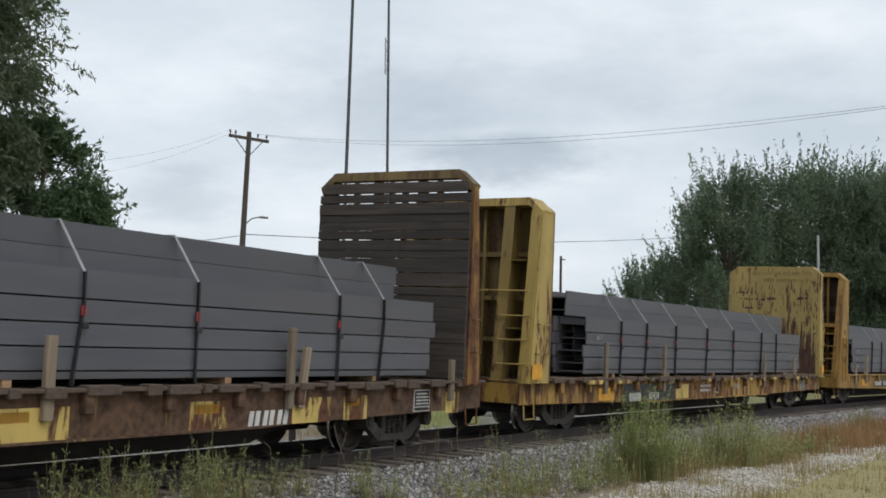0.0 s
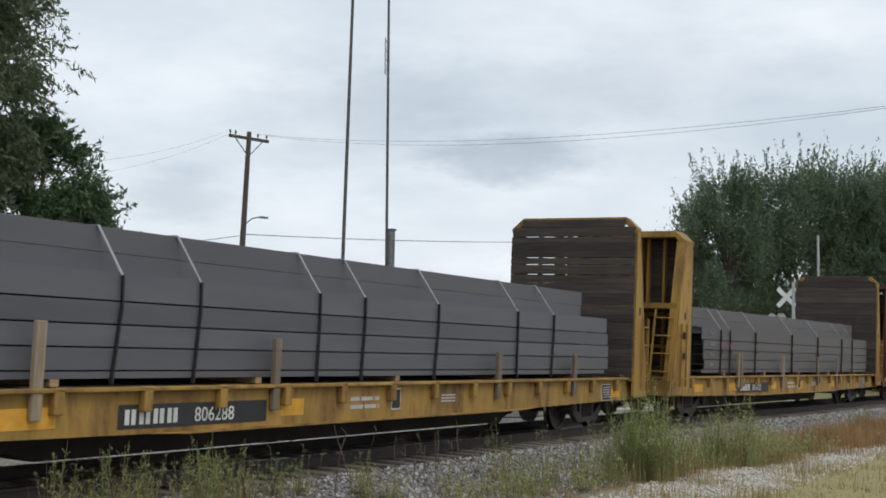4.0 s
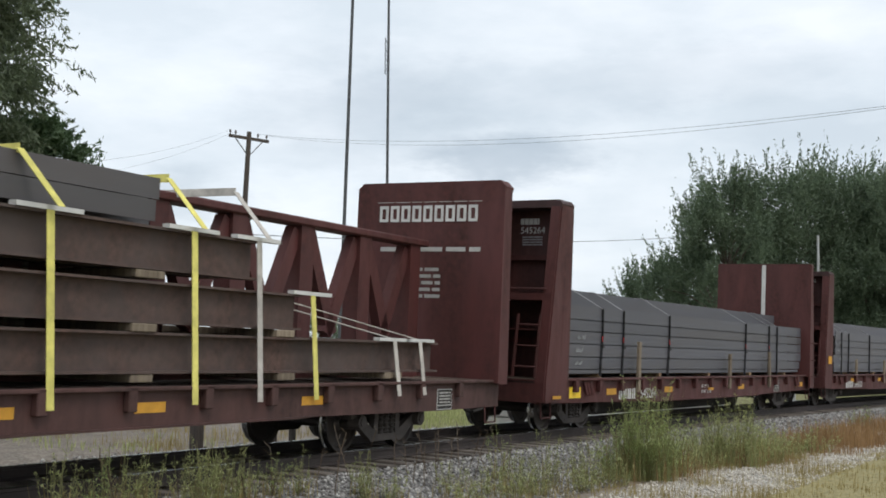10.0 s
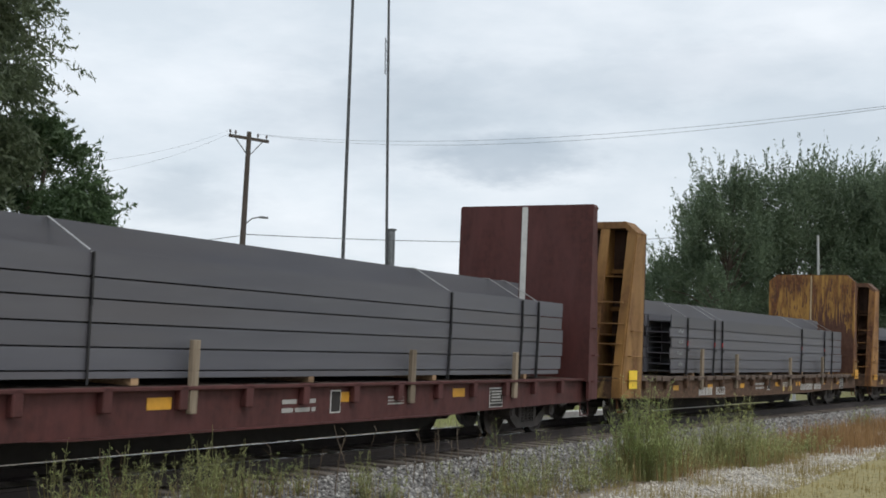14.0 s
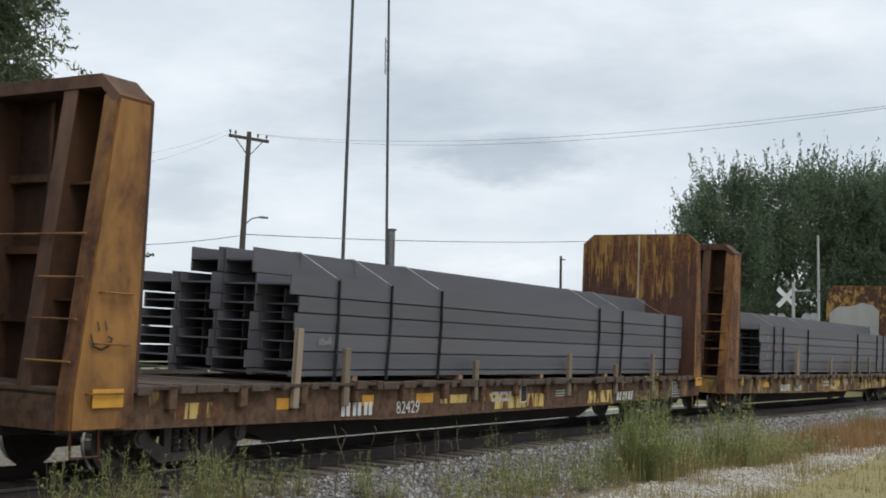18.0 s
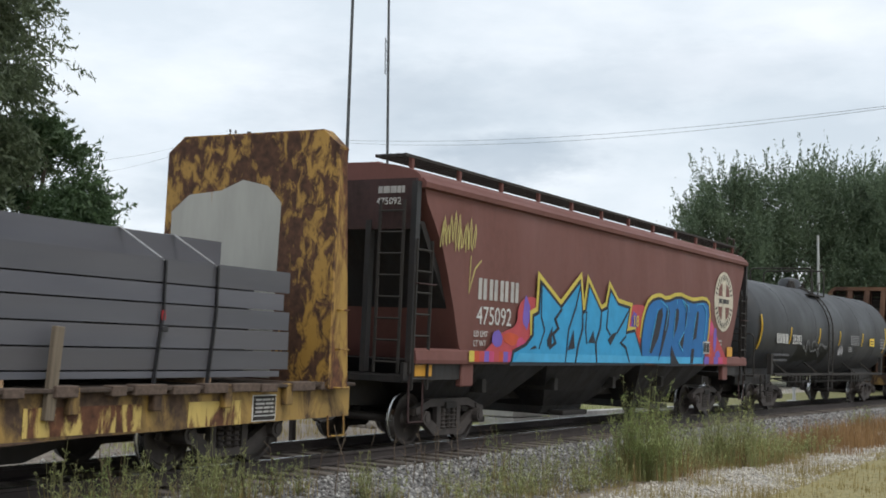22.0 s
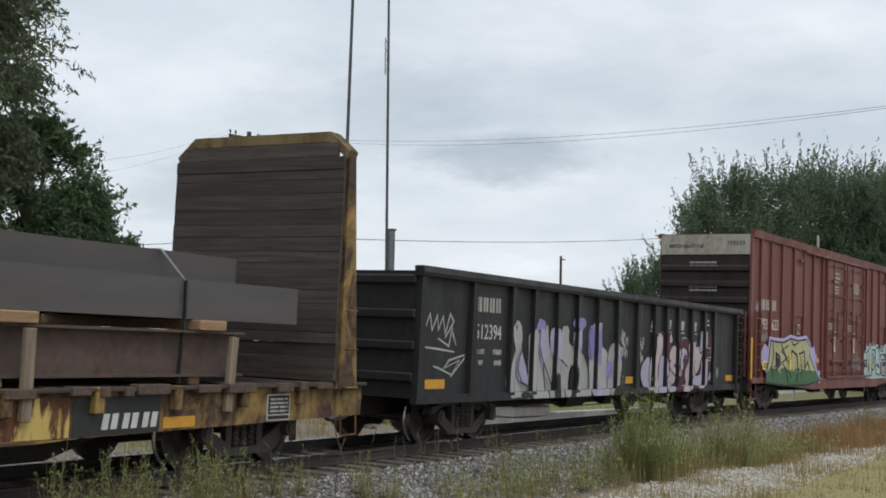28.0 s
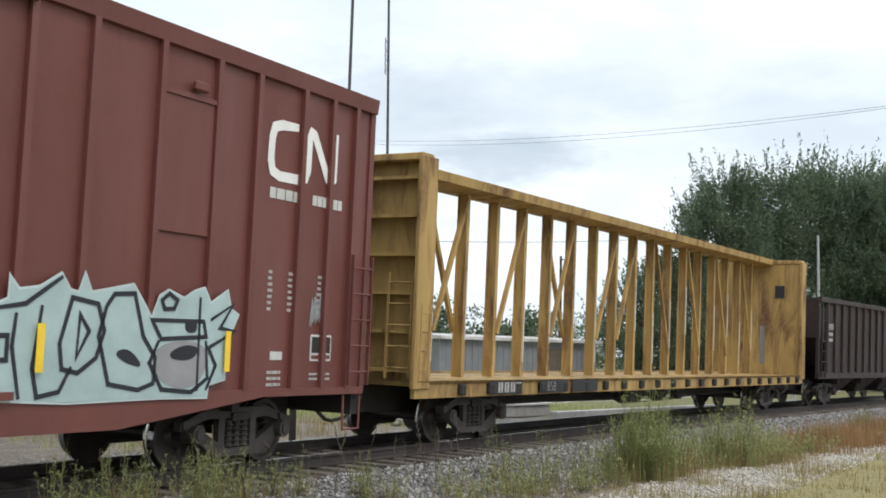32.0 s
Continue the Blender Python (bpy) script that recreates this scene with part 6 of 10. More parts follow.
        loft(bm, [(0.34, xc - h - k, xc - h + k, 0.6), (0.48, xc - h - k, xc - h + k, 0.66), (0.80, xc - h - k - 0.55, xc - h + k + 0.55, 0.95), (1.40, xc - h - k - 1.35, xc - h + k + 1.35, 1.40)])
        part("hopper_bay", bm, BLACK, c)
        part("outlet_gate", bx(xc - h - 0.6, xc - h + 0.6, -0.95, 0.95, 0.30, 0.40, bev=0.02), UNDER, c)
    # roof walk with its brackets
    for y0, y1 in ((-1.18, -0.62), (0.62, 1.18)):
        bm = bmesh.new()
        n = int(L / 0.12)
        for i in range(n):
            x = -h + 0.15 + (L - 0.3) * i / n
            box(bm, x, x + 0.02, y0, y1, 4.62, 4.66)
        for k in range(5):
            y = y0 + (y1 - y0) * k / 4
            box(bm, -h + 0.15, h - 0.15, y - 0.012, y + 0.012, 4.615, 4.665)
        tagged(part("roof_walk", bm, UNDER, c), kind="stuff")
    for i in range(12):
        x = -h + 0.4 + (L - 0.8) * i / 11
        for y in (-1.15, 1.15):
            part("walk_bracket", bx(x - 0.035, x + 0.035, y - 0.03, y + 0.03, 4.30, 4.64), HOPPER_RED, c)
    for i in range(8):
        x = -h + 1.4 + (L - 2.8) * i / 7
        part("hatch_cover", bx(x - 0.85, x + 0.85, -0.42, 0.42, 4.53, 4.62, bev=0.03), HOPPER_RED, c)
    for w in (1,):
        bm = bmesh.new()
        x = w * (h - 0.25)
        tube(bm, [(x, -1.15, 4.3), (x, -1.15, 4.85), (x - w * 0.6, -1.15, 4.85), (x - w * 0.6, -1.15, 4.64)], 0.018)
        part("end_handrail", bm, MAROON_DARK, c)
    underframe(c, L, top=1.1, tc=13.2, gear=False)
    Y = -1.53
    initials(c, 2.05 - h, Y, 2.45, 1.55, 0.36, 4)
    letters(c, "475092", 2.02 - h, Y, 2.03, 0.31, name="car_number", squash=0.95)
    letters(c, "LD LMT", 1.95 - h, Y, 1.82, 0.10)
    letters(c, "224700", 2.75 - h, Y, 1.82, 0.09)
    letters(c, "LT WT", 1.95 - h, Y, 1.66, 0.10)
    letters(c, "61300", 2.75 - h, Y, 1.66, 0.09)
    bars(c, -h + 0.085, -0.75, 4.02, 0.5, 0.11, 1, end=True, words=4)
    letters(c, "475092", -h + 0.085, -0.72, 3.84, 0.11, name="car_number", end=True)
    # the round emblem: a cream disc with four dark quarters and a ring of small bars
    ex, ez, er = 15.11, 3.03, 0.78
    disc = paint_shape(c, [(ex - h + er * 0.98 * math.cos(2 * math.pi * i / 40), ez + er * math.sin(2 * math.pi * i / 40)) for i in range(40)], Y - 0.002, plain("emblem_cream", (0.60, 0.55, 0.44), 0.7), "round_emblem")
    tagged(disc, "cream round emblem with a cross")
    for sx in (-1, 1):
        for sz in (-1, 1):
            arc = [(0.13, 0.14), (0.46, 0.14)] + [(0.50 * math.cos(radians(t)), 0.50 * math.sin(radians(t))) for t in (30, 45, 60)] + [(0.13, 0.48)]
            paint_shape(disc, [(ex - h + sx * (p + 0.04 * (q > 0.3)), ez + sz * q) for p, q in arc], Y - 0.006, HOPPER_RED, "emblem_quarter")
    bm = bmesh.new()
    for k in range(30):
        t = radians(12 * k + 6)
        if k in (14, 15, 29, 0):
            continue
        p, q = Vector((ex - h + 0.56 * math.cos(t), Y - 0.007, ez + 0.56 * math.sin(t))), Vector((ex - h + 0.70 * math.cos(t), Y - 0.007, ez + 0.70 * math.sin(t)))
        bar(bm, p, q, 0.004, 0.05)
    tagged(part("emblem_ring", bm, NAVYPATCH, disc), kind="stuff")
    bars(disc, ex - h - 0.4, Y - 0.006, ez - 0.05, 0.8, 0.12, 1, mat=NAVYPATCH, words=2)
    panel(c, "reflector_plate", 15.45 - h, 15.9 - h, -1.535, 1.6, 1.85, DECAL_ORANGE)
    panel(c, "reflector_plate", 0.25 - h, 0.75 - h, -1.47, 1.16, 1.34, DECAL_ORANGE)
    # graffiti: red and violet ground, two words in blue
    X = lambda a: a - h
    P = lambda pts: [(a - h, b) for a, b in pts]
    HOT, VIOLET, ROSE = spray("hot_orange_red", (0.50, 0.075, 0.03)), spray("violet", (0.16, 0.10, 0.42)), spray("rose", (0.46, 0.06, 0.16))
    y0 = Y - 0.03
    paint_shape(c, rounded(P([(2.0, 1.42), (2.35, 1.60), (2.85, 1.92), (3.45, 2.02), (3.45, 2.45), (3.95, 2.62), (4.4, 2.5), (4.4, 1.42)])), y0, REDP, "spray_patch")
    paint_shape(c, rounded(P([(8.1, 1.9), (8.4, 2.62), (9.3, 2.70), (9.8, 2.6), (9.6, 1.6)])), y0, REDP, "spray_patch")
    paint_shape(c, rounded(P([(13.3, 1.42), (13.6, 2.5), (14.0, 2.62), (14.5, 2.1), (15.2, 1.65), (15.4, 1.42)])), y0, REDP, "spray_patch")
    PATCHES = [(3.78, 2.28, 0.14, 0.30, VIOLET), (2.72, 1.80, 0.20, 0.14, VIOLET), (3.25, 1.80, 0.34, 0.12, HOT), (3.62, 1.70, 0.2, 0.14, ROSE), (14.35, 2.05, 0.14, 0.32, VIOLET), (14.05, 2.3, 0.18, 0.2, ROSE), (14.6, 1.62, 0.2, 0.13, VIOLET), (13.95, 1.75, 0.2, 0.2, HOT), (8.9, 2.3, 0.18, 0.22, VIOLET), (9.2, 2.05, 0.16, 0.2, HOT), (8.6, 2.1, 0.16, 0.18, ROSE)]
    for k, (x, z, rx, rz, m) in enumerate(PATCHES):
        blob(c, X(x), z, rx, rz, y0 - 0.004 - 0.0003 * k, m, 40 + k)
    for k in range(10):
        panel(c, "spray_stripe", X(1.75 + 0.17 * k), X(1.92 + 0.17 * k), y0 - 0.012, 1.40, 1.58, (LIME, HOT, REDP, VIOLET, ROSE, REDP, HOT, VIOLET, ROSE, REDP)[k])
    for k in range(5):
        panel(c, "spray_stripe", X(13.55 + 0.36 * k), X(13.91 + 0.36 * k), y0 - 0.012, 1.40, 1.58, (VIOLET, REDP, VIOLET, ROSE, REDP)[k])
    w1 = P([(3.26, 1.40), (3.32, 1.56), (3.79, 1.69), (4.06, 1.88), (4.05, 2.22), (4.27, 2.29), (4.31, 2.84), (5.18, 2.42), (5.99, 2.95), (6.14, 2.35), (6.33, 2.40), (6.46, 2.90), (7.06, 2.42), (7.40, 2.51), (7.54, 2.87), (7.93, 2.61), (8.55, 2.56), (8.38, 2.01), (8.89, 2.07), (9.46, 1.41)])
    w2 = rounded(P([(9.42, 1.41), (9.30, 1.88), (9.49, 2.46), (9.79, 2.76), (10.38, 2.87), (10.78, 2.78), (11.58, 2.96), (12.25, 2.88), (12.68, 2.86), (13.50, 2.95), (13.81, 2.82), (13.69, 2.0), (13.40, 1.41)]), 1)
    outlined(c, w1, y0 - 0.016, CYAN, NAVY, 0.13, LIME, 0.30)
    outlined(c, w2, y0 - 0.016, BLUE, NAVY, 0.13, LIME, 0.30)
    paint_shape(c, P([(3.35, 1.405), (13.4, 1.405), (13.4, 1.56), (3.5, 1.56)]), y0 - 0.030, spray("light_blue", (0.06, 0.35, 0.60)), "spray_stripe")
    for q in ([(4.59, 1.81), (4.81, 2.08), (4.78, 1.67), (4.63, 1.70)], [(5.50, 1.64), (5.74, 2.04), (5.82, 1.68)], [(6.46, 1.80), (6.68, 2.05), (6.78, 1.80)], [(7.57, 1.77), (7.92, 2.05), (7.68, 2.02), (7.42, 1.88)], [(4.19, 1.66), (3.88, 1.62), (4.09, 1.71)], [(11.4, 2.68), (11.52, 2.71), (11.59, 2.62), (11.58, 2.46), (11.45, 2.21), (11.27, 2.01), (11.24, 2.03)], [(12.0, 2.16), (11.98, 1.99), (11.86, 1.72), (11.6, 1.88)], [(11.15, 1.82), (11.38, 1.59), (11.69, 1.4), (11.12, 1.39), (11.1, 1.66)], [(12.81, 2.66), (12.97, 2.7), (12.99, 2.58), (12.84, 2.03), (12.59, 1.98)], [(12.52, 1.76), (12.72, 1.77), (12.7, 1.64), (12.66, 1.42), (12.47, 1.41), (12.48, 1.57)], [(11.92, 2.91), (12.18, 2.85), (12.16, 2.75), (12.14, 2.53), (12.09, 2.29), (12.03, 2.26), (12.05, 2.46), (12.07, 2.68)], [(10.23, 2.59), (10.49, 2.68), (10.54, 2.5), (10.31, 2.01), (9.89, 1.62), (9.72, 1.65), (9.96, 2.06)], [(10.83, 2.75), (10.97, 2.6), (10.9, 2.27), (10.52, 1.67), (10.32, 1.46), (10.58, 2.09)]):
        paint_shape(c, P(q), y0 - 0.036, NAVY, "graffiti_outline")
    for w, q in ((0.07, [(5.18, 2.41), (4.91, 2.22), (5.06, 2.05), (4.84, 1.93), (4.95, 1.77), (4.72, 1.67)]), (0.05, [(6.0, 2.9), (5.81, 2.47), (5.52, 2.04), (5.42, 1.42)]), (0.07, [(6.14, 2.35), (6.16, 2.07), (5.98, 1.75), (5.88, 1.42)]), (0.05, [(6.33, 2.4), (6.30, 2.08), (6.38, 1.78)]), (0.07, [(7.06, 2.42), (7.02, 2.11), (6.82, 1.81), (6.89, 1.43)]), (0.05, [(7.4, 2.51), (7.34, 2.12), (7.55, 1.98)]), (0.06, [(8.55, 2.56), (8.21, 2.28), (7.92, 2.05)]), (0.06, [(8.38, 1.97), (8.11, 1.83), (8.40, 1.73), (8.60, 1.44)]), (0.04, [(4.31, 2.82), (4.32, 2.24), (4.48, 2.0), (4.28, 1.66)])):
        stroke(c, P(q), y0 - 0.037, w, NAVY, "graffiti_outline")
    for q in ([(11.36, 2.64), (11.3, 2.37), (11.24, 2.02)], [(11.97, 2.16), (11.61, 1.88), (11.9, 1.71)], [(12.8, 2.65), (12.68, 2.31), (12.59, 2.0)], [(12.94, 2.87), (13.27, 2.89), (13.51, 2.76), (13.57, 2.55), (13.47, 2.17), (13.35, 1.68), (13.31, 1.42)], [(11.86, 2.86), (12.05, 2.75), (12.08, 2.65)], [(12.14, 2.53), (12.12, 2.39), (12.04, 2.25)], [(11.46, 2.91), (11.42, 2.81)], [(12.86, 2.89), (12.84, 2.81)], [(10.37, 2.84), (10.82, 2.7), (10.88, 2.56), (10.72, 2.16)], [(10.22, 2.63), (9.95, 2.1), (9.75, 1.65)], [(11.8, 2.91), (12.23, 2.79), (12.28, 2.64)]):
        stroke(c, P(q), y0 - 0.040, 0.035, spray("light_blue", (0, 0, 0)), "spray_line")
    letters(c, "18", X(8.75), y0 - 0.040, 2.2, 0.24, mat=LIME, name="graffiti_tag")
    panel(c, "stencil_frame", X(13.36), X(13.86), y0 - 0.036, 1.66, 1.96, WHITE)
    panel(c, "stencil_field", X(13.39), X(13.60), y0 - 0.042, 1.69, 1.93, NAVYPATCH)
    panel(c, "stencil_field", X(13.63), X(13.83), y0 - 0.042, 1.69, 1.93, NAVYPATCH)
    bars(c, X(14.5), Y - 0.002, 1.80, 0.5, 0.22, 3, words=3)
    tag_scrawl(c, X(0.75), 3.2, 1.2, 0.6, -1.53, spray("faded_yellow", (0.45, 0.38, 0.14)), 7, 11)
    stroke(c, [(X(1.75), 3.15), (X(1.72), 2.55), (X(1.9), 2.95), (X(2.1), 3.1)], -1.535, 0.04, spray("faded_yellow", (0, 0, 0)), "graffiti_tag")
    return c


# ---- tank car ----
def tank_car():
    u0, L = 228.9, 15.7
    h = L / 2
    c = thing("tank_car", u0 + h, "black tank car with yellow reflector strips and a top platform", "tank car", "cars of the train")
    R, ZC = 1.47, 2.52
    prof = []
    n = 8
    for i in range(n + 1):
        a = math.pi / 2 * i / n
        prof.append((-7.5 - 0.55 * math.cos(a), max(0.03, R * math.sin(a))))
    prof += [(x, R) for x in (-5, -2.5, -0.01, 0.01, 2.5, 5)]
    for i in range(n, -1, -1):
        a = math.pi / 2 * i / n
        prof.append((7.3 + 0.55 * math.cos(a), max(0.03, R * math.sin(a))))
    bm = bmesh.new()
    revolve(bm, prof, "x", 56)
    bmesh.ops.translate(bm, verts=bm.verts[:], vec=(0, 0, ZC))
    part("tank", bm, TANK_BLACK, c, smooth=True)
    for x in (-5.2, -2.3, 3.0, 5.4):
        bm = bmesh.new()
        for i in range(40):
            a, b = 2 * math.pi * i / 40, 2 * math.pi * (i + 1) / 40
            prism(bm, [((R - 0.01) * math.cos(t), ZC + (R - 0.01) * math.sin(t)) if k else ((R + 0.006) * math.cos(t), ZC + (R + 0.006) * math.sin(t)) for k, t in ((0, a), (0, b), (1, b), (1, a))], 0, x - 0.02, x + 0.02)
        part("weld_seam", bm, TANK_BLACK, c)

    def strip(x, z0, z1, w, mat, name="reflector_strip", label="yellow reflector strip"):
        bm = bmesh.new()
        k = 8
        rows_ = []
        for i in range(k + 1):
            z = z0 + (z1 - z0) * i / k
            y = -math.sqrt(max(0, (R + 0.004) ** 2 - (z - ZC) ** 2))
            rows_.append((bm.verts.new((x, y, z)), bm.verts.new((x + w, y, z))))
        for (a0, a1), (b0, b1) in zip(rows_, rows_[1:]):
            bm.faces.new((a0, a1, b1, b0))
        bmesh.ops.solidify(bm, geom=bm.faces[:], thickness=0.003)
        part(name, bm, mat, c, label)
    for x, z0, z1 in ((-7.66, 1.84, 2.84), (-4.93, 2.04, 2.55), (-1.9, 2.1, 2.6), (0.48, 2.07, 2.57), (3.45, 2.08, 2.57), (6.8, 1.9, 2.84)):
        strip(x, z0, z1, 0.12, DECAL_YELLOW)
    # platform, rails and valve housing over the middle
    part("platform", bx(-1.55, -0.05, -1.07, 1.07, ZC + 1.18, ZC + 1.22), UNDER, c)
    for x, k in ((-1.5, 1), (-0.1, -1)):
        bm = bmesh.new()
        z = ZC + 1.2
        tube(bm, [(x, 1.05, z), (x, 1.05, z + 0.78), (x, 0.97, z + 0.88), (x, -0.97, z + 0.88), (x, -1.05, z + 0.78), (x, -1.05, z)], 0.025, 8)
        part("handrail", bm, UNDER, c)
        for y in (-0.97, 0.97):
            bm = bmesh.new()
            tube(bm, [(x, y, z + 0.45), (x + 0.32 * k, y, z + 0.45), (x + 0.38 * k, y, z + 0.38), (x + 0.38 * k, y, z)], 0.02, 8)
            part("handrail", bm, UNDER, c)
    bm = bmesh.new()
    revolve(bm, [(ZC + 1.35, 0.38), (ZC + 1.72, 0.38), (ZC + 1.84, 0.3), (ZC + 1.9, 0.05)], "z", 20)
    bmesh.ops.translate(bm, verts=bm.verts[:], vec=(-0.25, 0.1, -0.05))
    part("manway", bm, TANK_BLACK, c, smooth=True)
    for x, r in ((-1.2, 0.1), (-0.95, 0.13), (-0.75, 0.07), (0.25, 0.06)):
        bm = bmesh.new()
        cyl(bm, (x, -0.2, ZC + 1.36), (x, -0.2, ZC + 1.58), r, 10)
        cyl(bm, (x, -0.2, ZC + 1.58), (x, -0.2, ZC + 1.68), r * 0.5, 8)
        part("valve", bm, UNDER, c)
    # the curved side ladder
    lad = None
    for x in (-1.08, -0.62):
        bm = bmesh.new()
        pts = [(x, -(R + 0.07) * math.cos(a), ZC + (R + 0.07) * math.sin(a)) for a in [radians(d) for d in range(0, 76, 8)]]
        tube(bm, [(x - 0.25, -1.60, 0.55), (x - 0.12, -1.57, 1.2), (x, -1.54, 2.0)] + pts, 0.022, 6)
        if lad is None:
            lad = part("side_ladder", bm, UNDER, c)
        else:
            part("stile", bm, UNDER, lad)
    steps = [(-1.58, 0.65 + 0.26 * k, 0.12 * max(0, 2.0 - (0.65 + 0.26 * k))) for k in range(8)]
    steps += [(-(R + 0.07) * math.cos(radians(d)), ZC + (R + 0.07) * math.sin(radians(d)), 0) for d in range(8, 76, 9)]
    for y, z, dx in steps:
        bm = bmesh.new()
        cyl(bm, (-1.08 - dx, y, z), (-0.62 - dx, y, z), 0.014, 6)
        part("rung", bm, UNDER, lad)
    for s in (-1, 1):
        part("side_sill", bx(-6.2, 6.6, *sorted((s * 1.42, s * 1.30)), 1.06, 1.14), UNDER, c)
        for x in (-5.2, -2.0, 2.6, 5.0):
            bm = bmesh.new()
            bar(bm, (x + 0.3, s * 1.36, 1.12), (x - 0.15, s * 1.0, 1.5), 0.05, 0.05)
            part("sill_strut", bm, UNDER, c)
    for w in (-1, 1):
        bm = bmesh.new()
        prism(bm, [(w * 7.75, 0.78), (w * 7.75, 1.12), (w * 6.9, 1.25), (w * 6.2, 1.65), (w * 5.0, 1.65), (w * 4.6, 1.02), (w * 4.6, 0.78)], 1, -0.75, 0.75)
        part("tank_saddle", bm, BLACK, c)
        part("end_platform", bx(*sorted((w * 8.16, w * 7.3)), -1.44, 1.44, 1.04, 1.10), UNDER, c)
        ladder(c, w * 7.6, w * 7.2, -1.45, -1.45, 0.5, 1.1, 2, UNDER, "sill_step")
        bm = bmesh.new()
        tube(bm, [(w * 8.12, 1.42, 1.04), (w * 8.12, 1.42, 2.16), (w * 8.12, 1.34, 2.26), (w * 8.12, -1.34, 2.26), (w * 8.12, -1.42, 2.16), (w * 8.12, -1.42, 1.04)], 0.02, 6)
        part("end_handrail", bm, UNDER, c)
        part("jacking_post", bx(w * 6.5 - 0.09, w * 6.5 + 0.09, -1.42, -1.30, 1.1, 1.72), UNDER, c)
    for k in range(24):
        x = -4.3 + 0.36 * k
        bm = bmesh.new()
        cyl(bm, (x, -1.2, 0.80 if k % 4 else 0.72), (x, -1.2, 1.06), 0.022 if k % 3 else 0.035, 6)
        part("pipe_hanger", bm, UNDER, c)
    for y, z in ((-1.2, 0.86), (-0.5, 0.92)):
        bm = bmesh.new()
        tube(bm, [(-5.6, y, z + 0.1), (-4.4, y, z), (4.2, y, z), (5.6, y, z + 0.1)], 0.024)
        part("train_pipe", bm, UNDER, c)
    bm = bmesh.new()
    cyl(bm, (-0.35, -0.1, 0.62), (-0.35, -0.1, 1.12), 0.13, 12)
    cyl(bm, (-0.35, -0.1, 0.60), (-0.35, -0.1, 0.66), 0.19, 12)
    part("bottom_outlet", bm, UNDER, c)
    part("outlet_skid", bx(-2.9, -1.9, -0.95, -0.55, 0.82, 1.0, bev=0.03), UNDER, c)
    underframe(c, L, top=1.02, tc=11.3, gear=False, stub=True)
    Y = -1.475
    initials(c, -6.25, Y, 2.04, 1.1, 0.29, 4, mat=WHITE)
    letters(c, "28392", -4.78, Y, 2.04, 0.29, name="car_number", squash=0.9)
    for k in range(2):
        bars(c, -6.3, -1.32 + 0.08 * k, 1.66 - 0.16 * k, 1.7, 0.07, 1, mat=spray("worn_stencil", (0.085, 0.085, 0.09)), words=9, seed=k)
    bars(c, 1.85, Y, 2.12, 1.1, 0.33, 6, mat=SILVER, words=4)
    bars(c, 1.72, -1.42, 1.88, 0.5, 0.16, 3, mat=SILVER, words=2)
    panel(c, "placard", 4.45, 5.1, Y, 2.12, 2.4, DECAL_YELLOW)
    bars(c, 4.55, Y - 0.008, 2.18, 0.42, 0.14, 2, mat=NAVYPATCH, words=3)
    bars(c, 6.1, -1.46, 2.05, 0.65, 0.38, 4, mat=SILVER, words=3)
    for q in ([(-3.69, 2.07), (-3.61, 1.86), (-3.55, 2.05), (-3.38, 1.75), (-3.21, 2.2), (-3.03, 2.18), (-2.94, 1.81), (-2.69, 1.85), (-2.69, 2.08), (-2.45, 2.2), (-2.23, 2.09), (-2.1, 1.87), (-1.74, 2.15), (-1.19, 1.98), (-0.96, 2.03)], [(-3.36, 1.72), (-3.3, 2.06), (-3.16, 2.17), (-3.11, 2.06)], [(-2.09, 1.68), (-1.98, 2.0), (-1.74, 2.17), (-1.71, 1.84)], [(-2.63, 1.8), (-2.38, 1.93), (-2.19, 1.78)], [(-1.63, 2.11), (-1.24, 1.92), (-1.09, 2.02)]):
        for k in range(2):
            q = q[:1] + [(0.75 * a[0] + 0.25 * b[0], 0.75 * a[1] + 0.25 * b[1]) if f else (0.25 * a[0] + 0.75 * b[0], 0.25 * a[1] + 0.75 * b[1]) for a, b in zip(q, q[1:]) for f in (1, 0)] + q[-1:]
        stroke(c, q, -1.462, 0.035, spray("dull_silver", (0.15, 0.15, 0.15)), "graffiti_tag")
    tag_scrawl(c, 0.28, 1.72, 0.65, 0.35, -1.44, SILVER, 4, 7)
    blobm = spray("olive_spray", (0.043, 0.044, 0.038))
    for k in range(7):
        strip(-3.9 + 0.5 * k, 1.45 + 0.05 * (k % 3), 2.0, 0.5, blobm, "spray_patch", "")
    return c


# ---- gondola ----
def clip(pts, axis, lo, hi):
    """A polygon cut to a band along one axis."""
    for lim, sg in ((lo, 1), (hi, -1)):
        out = []
        for p, q in zip(pts, pts[1:] + pts[:1]):
            dp, dq = sg * (p[axis] - lim), sg * (q[axis] - lim)
            if dp >= 0:
                out.append(p)
            if dp * dq < 0:
                f = dp / (dp - dq)
                out.append((p[0] + f * (q[0] - p[0]), p[1] + f * (q[1] - p[1])))
        pts = out
        if len(pts) < 3:
            return []
    return pts


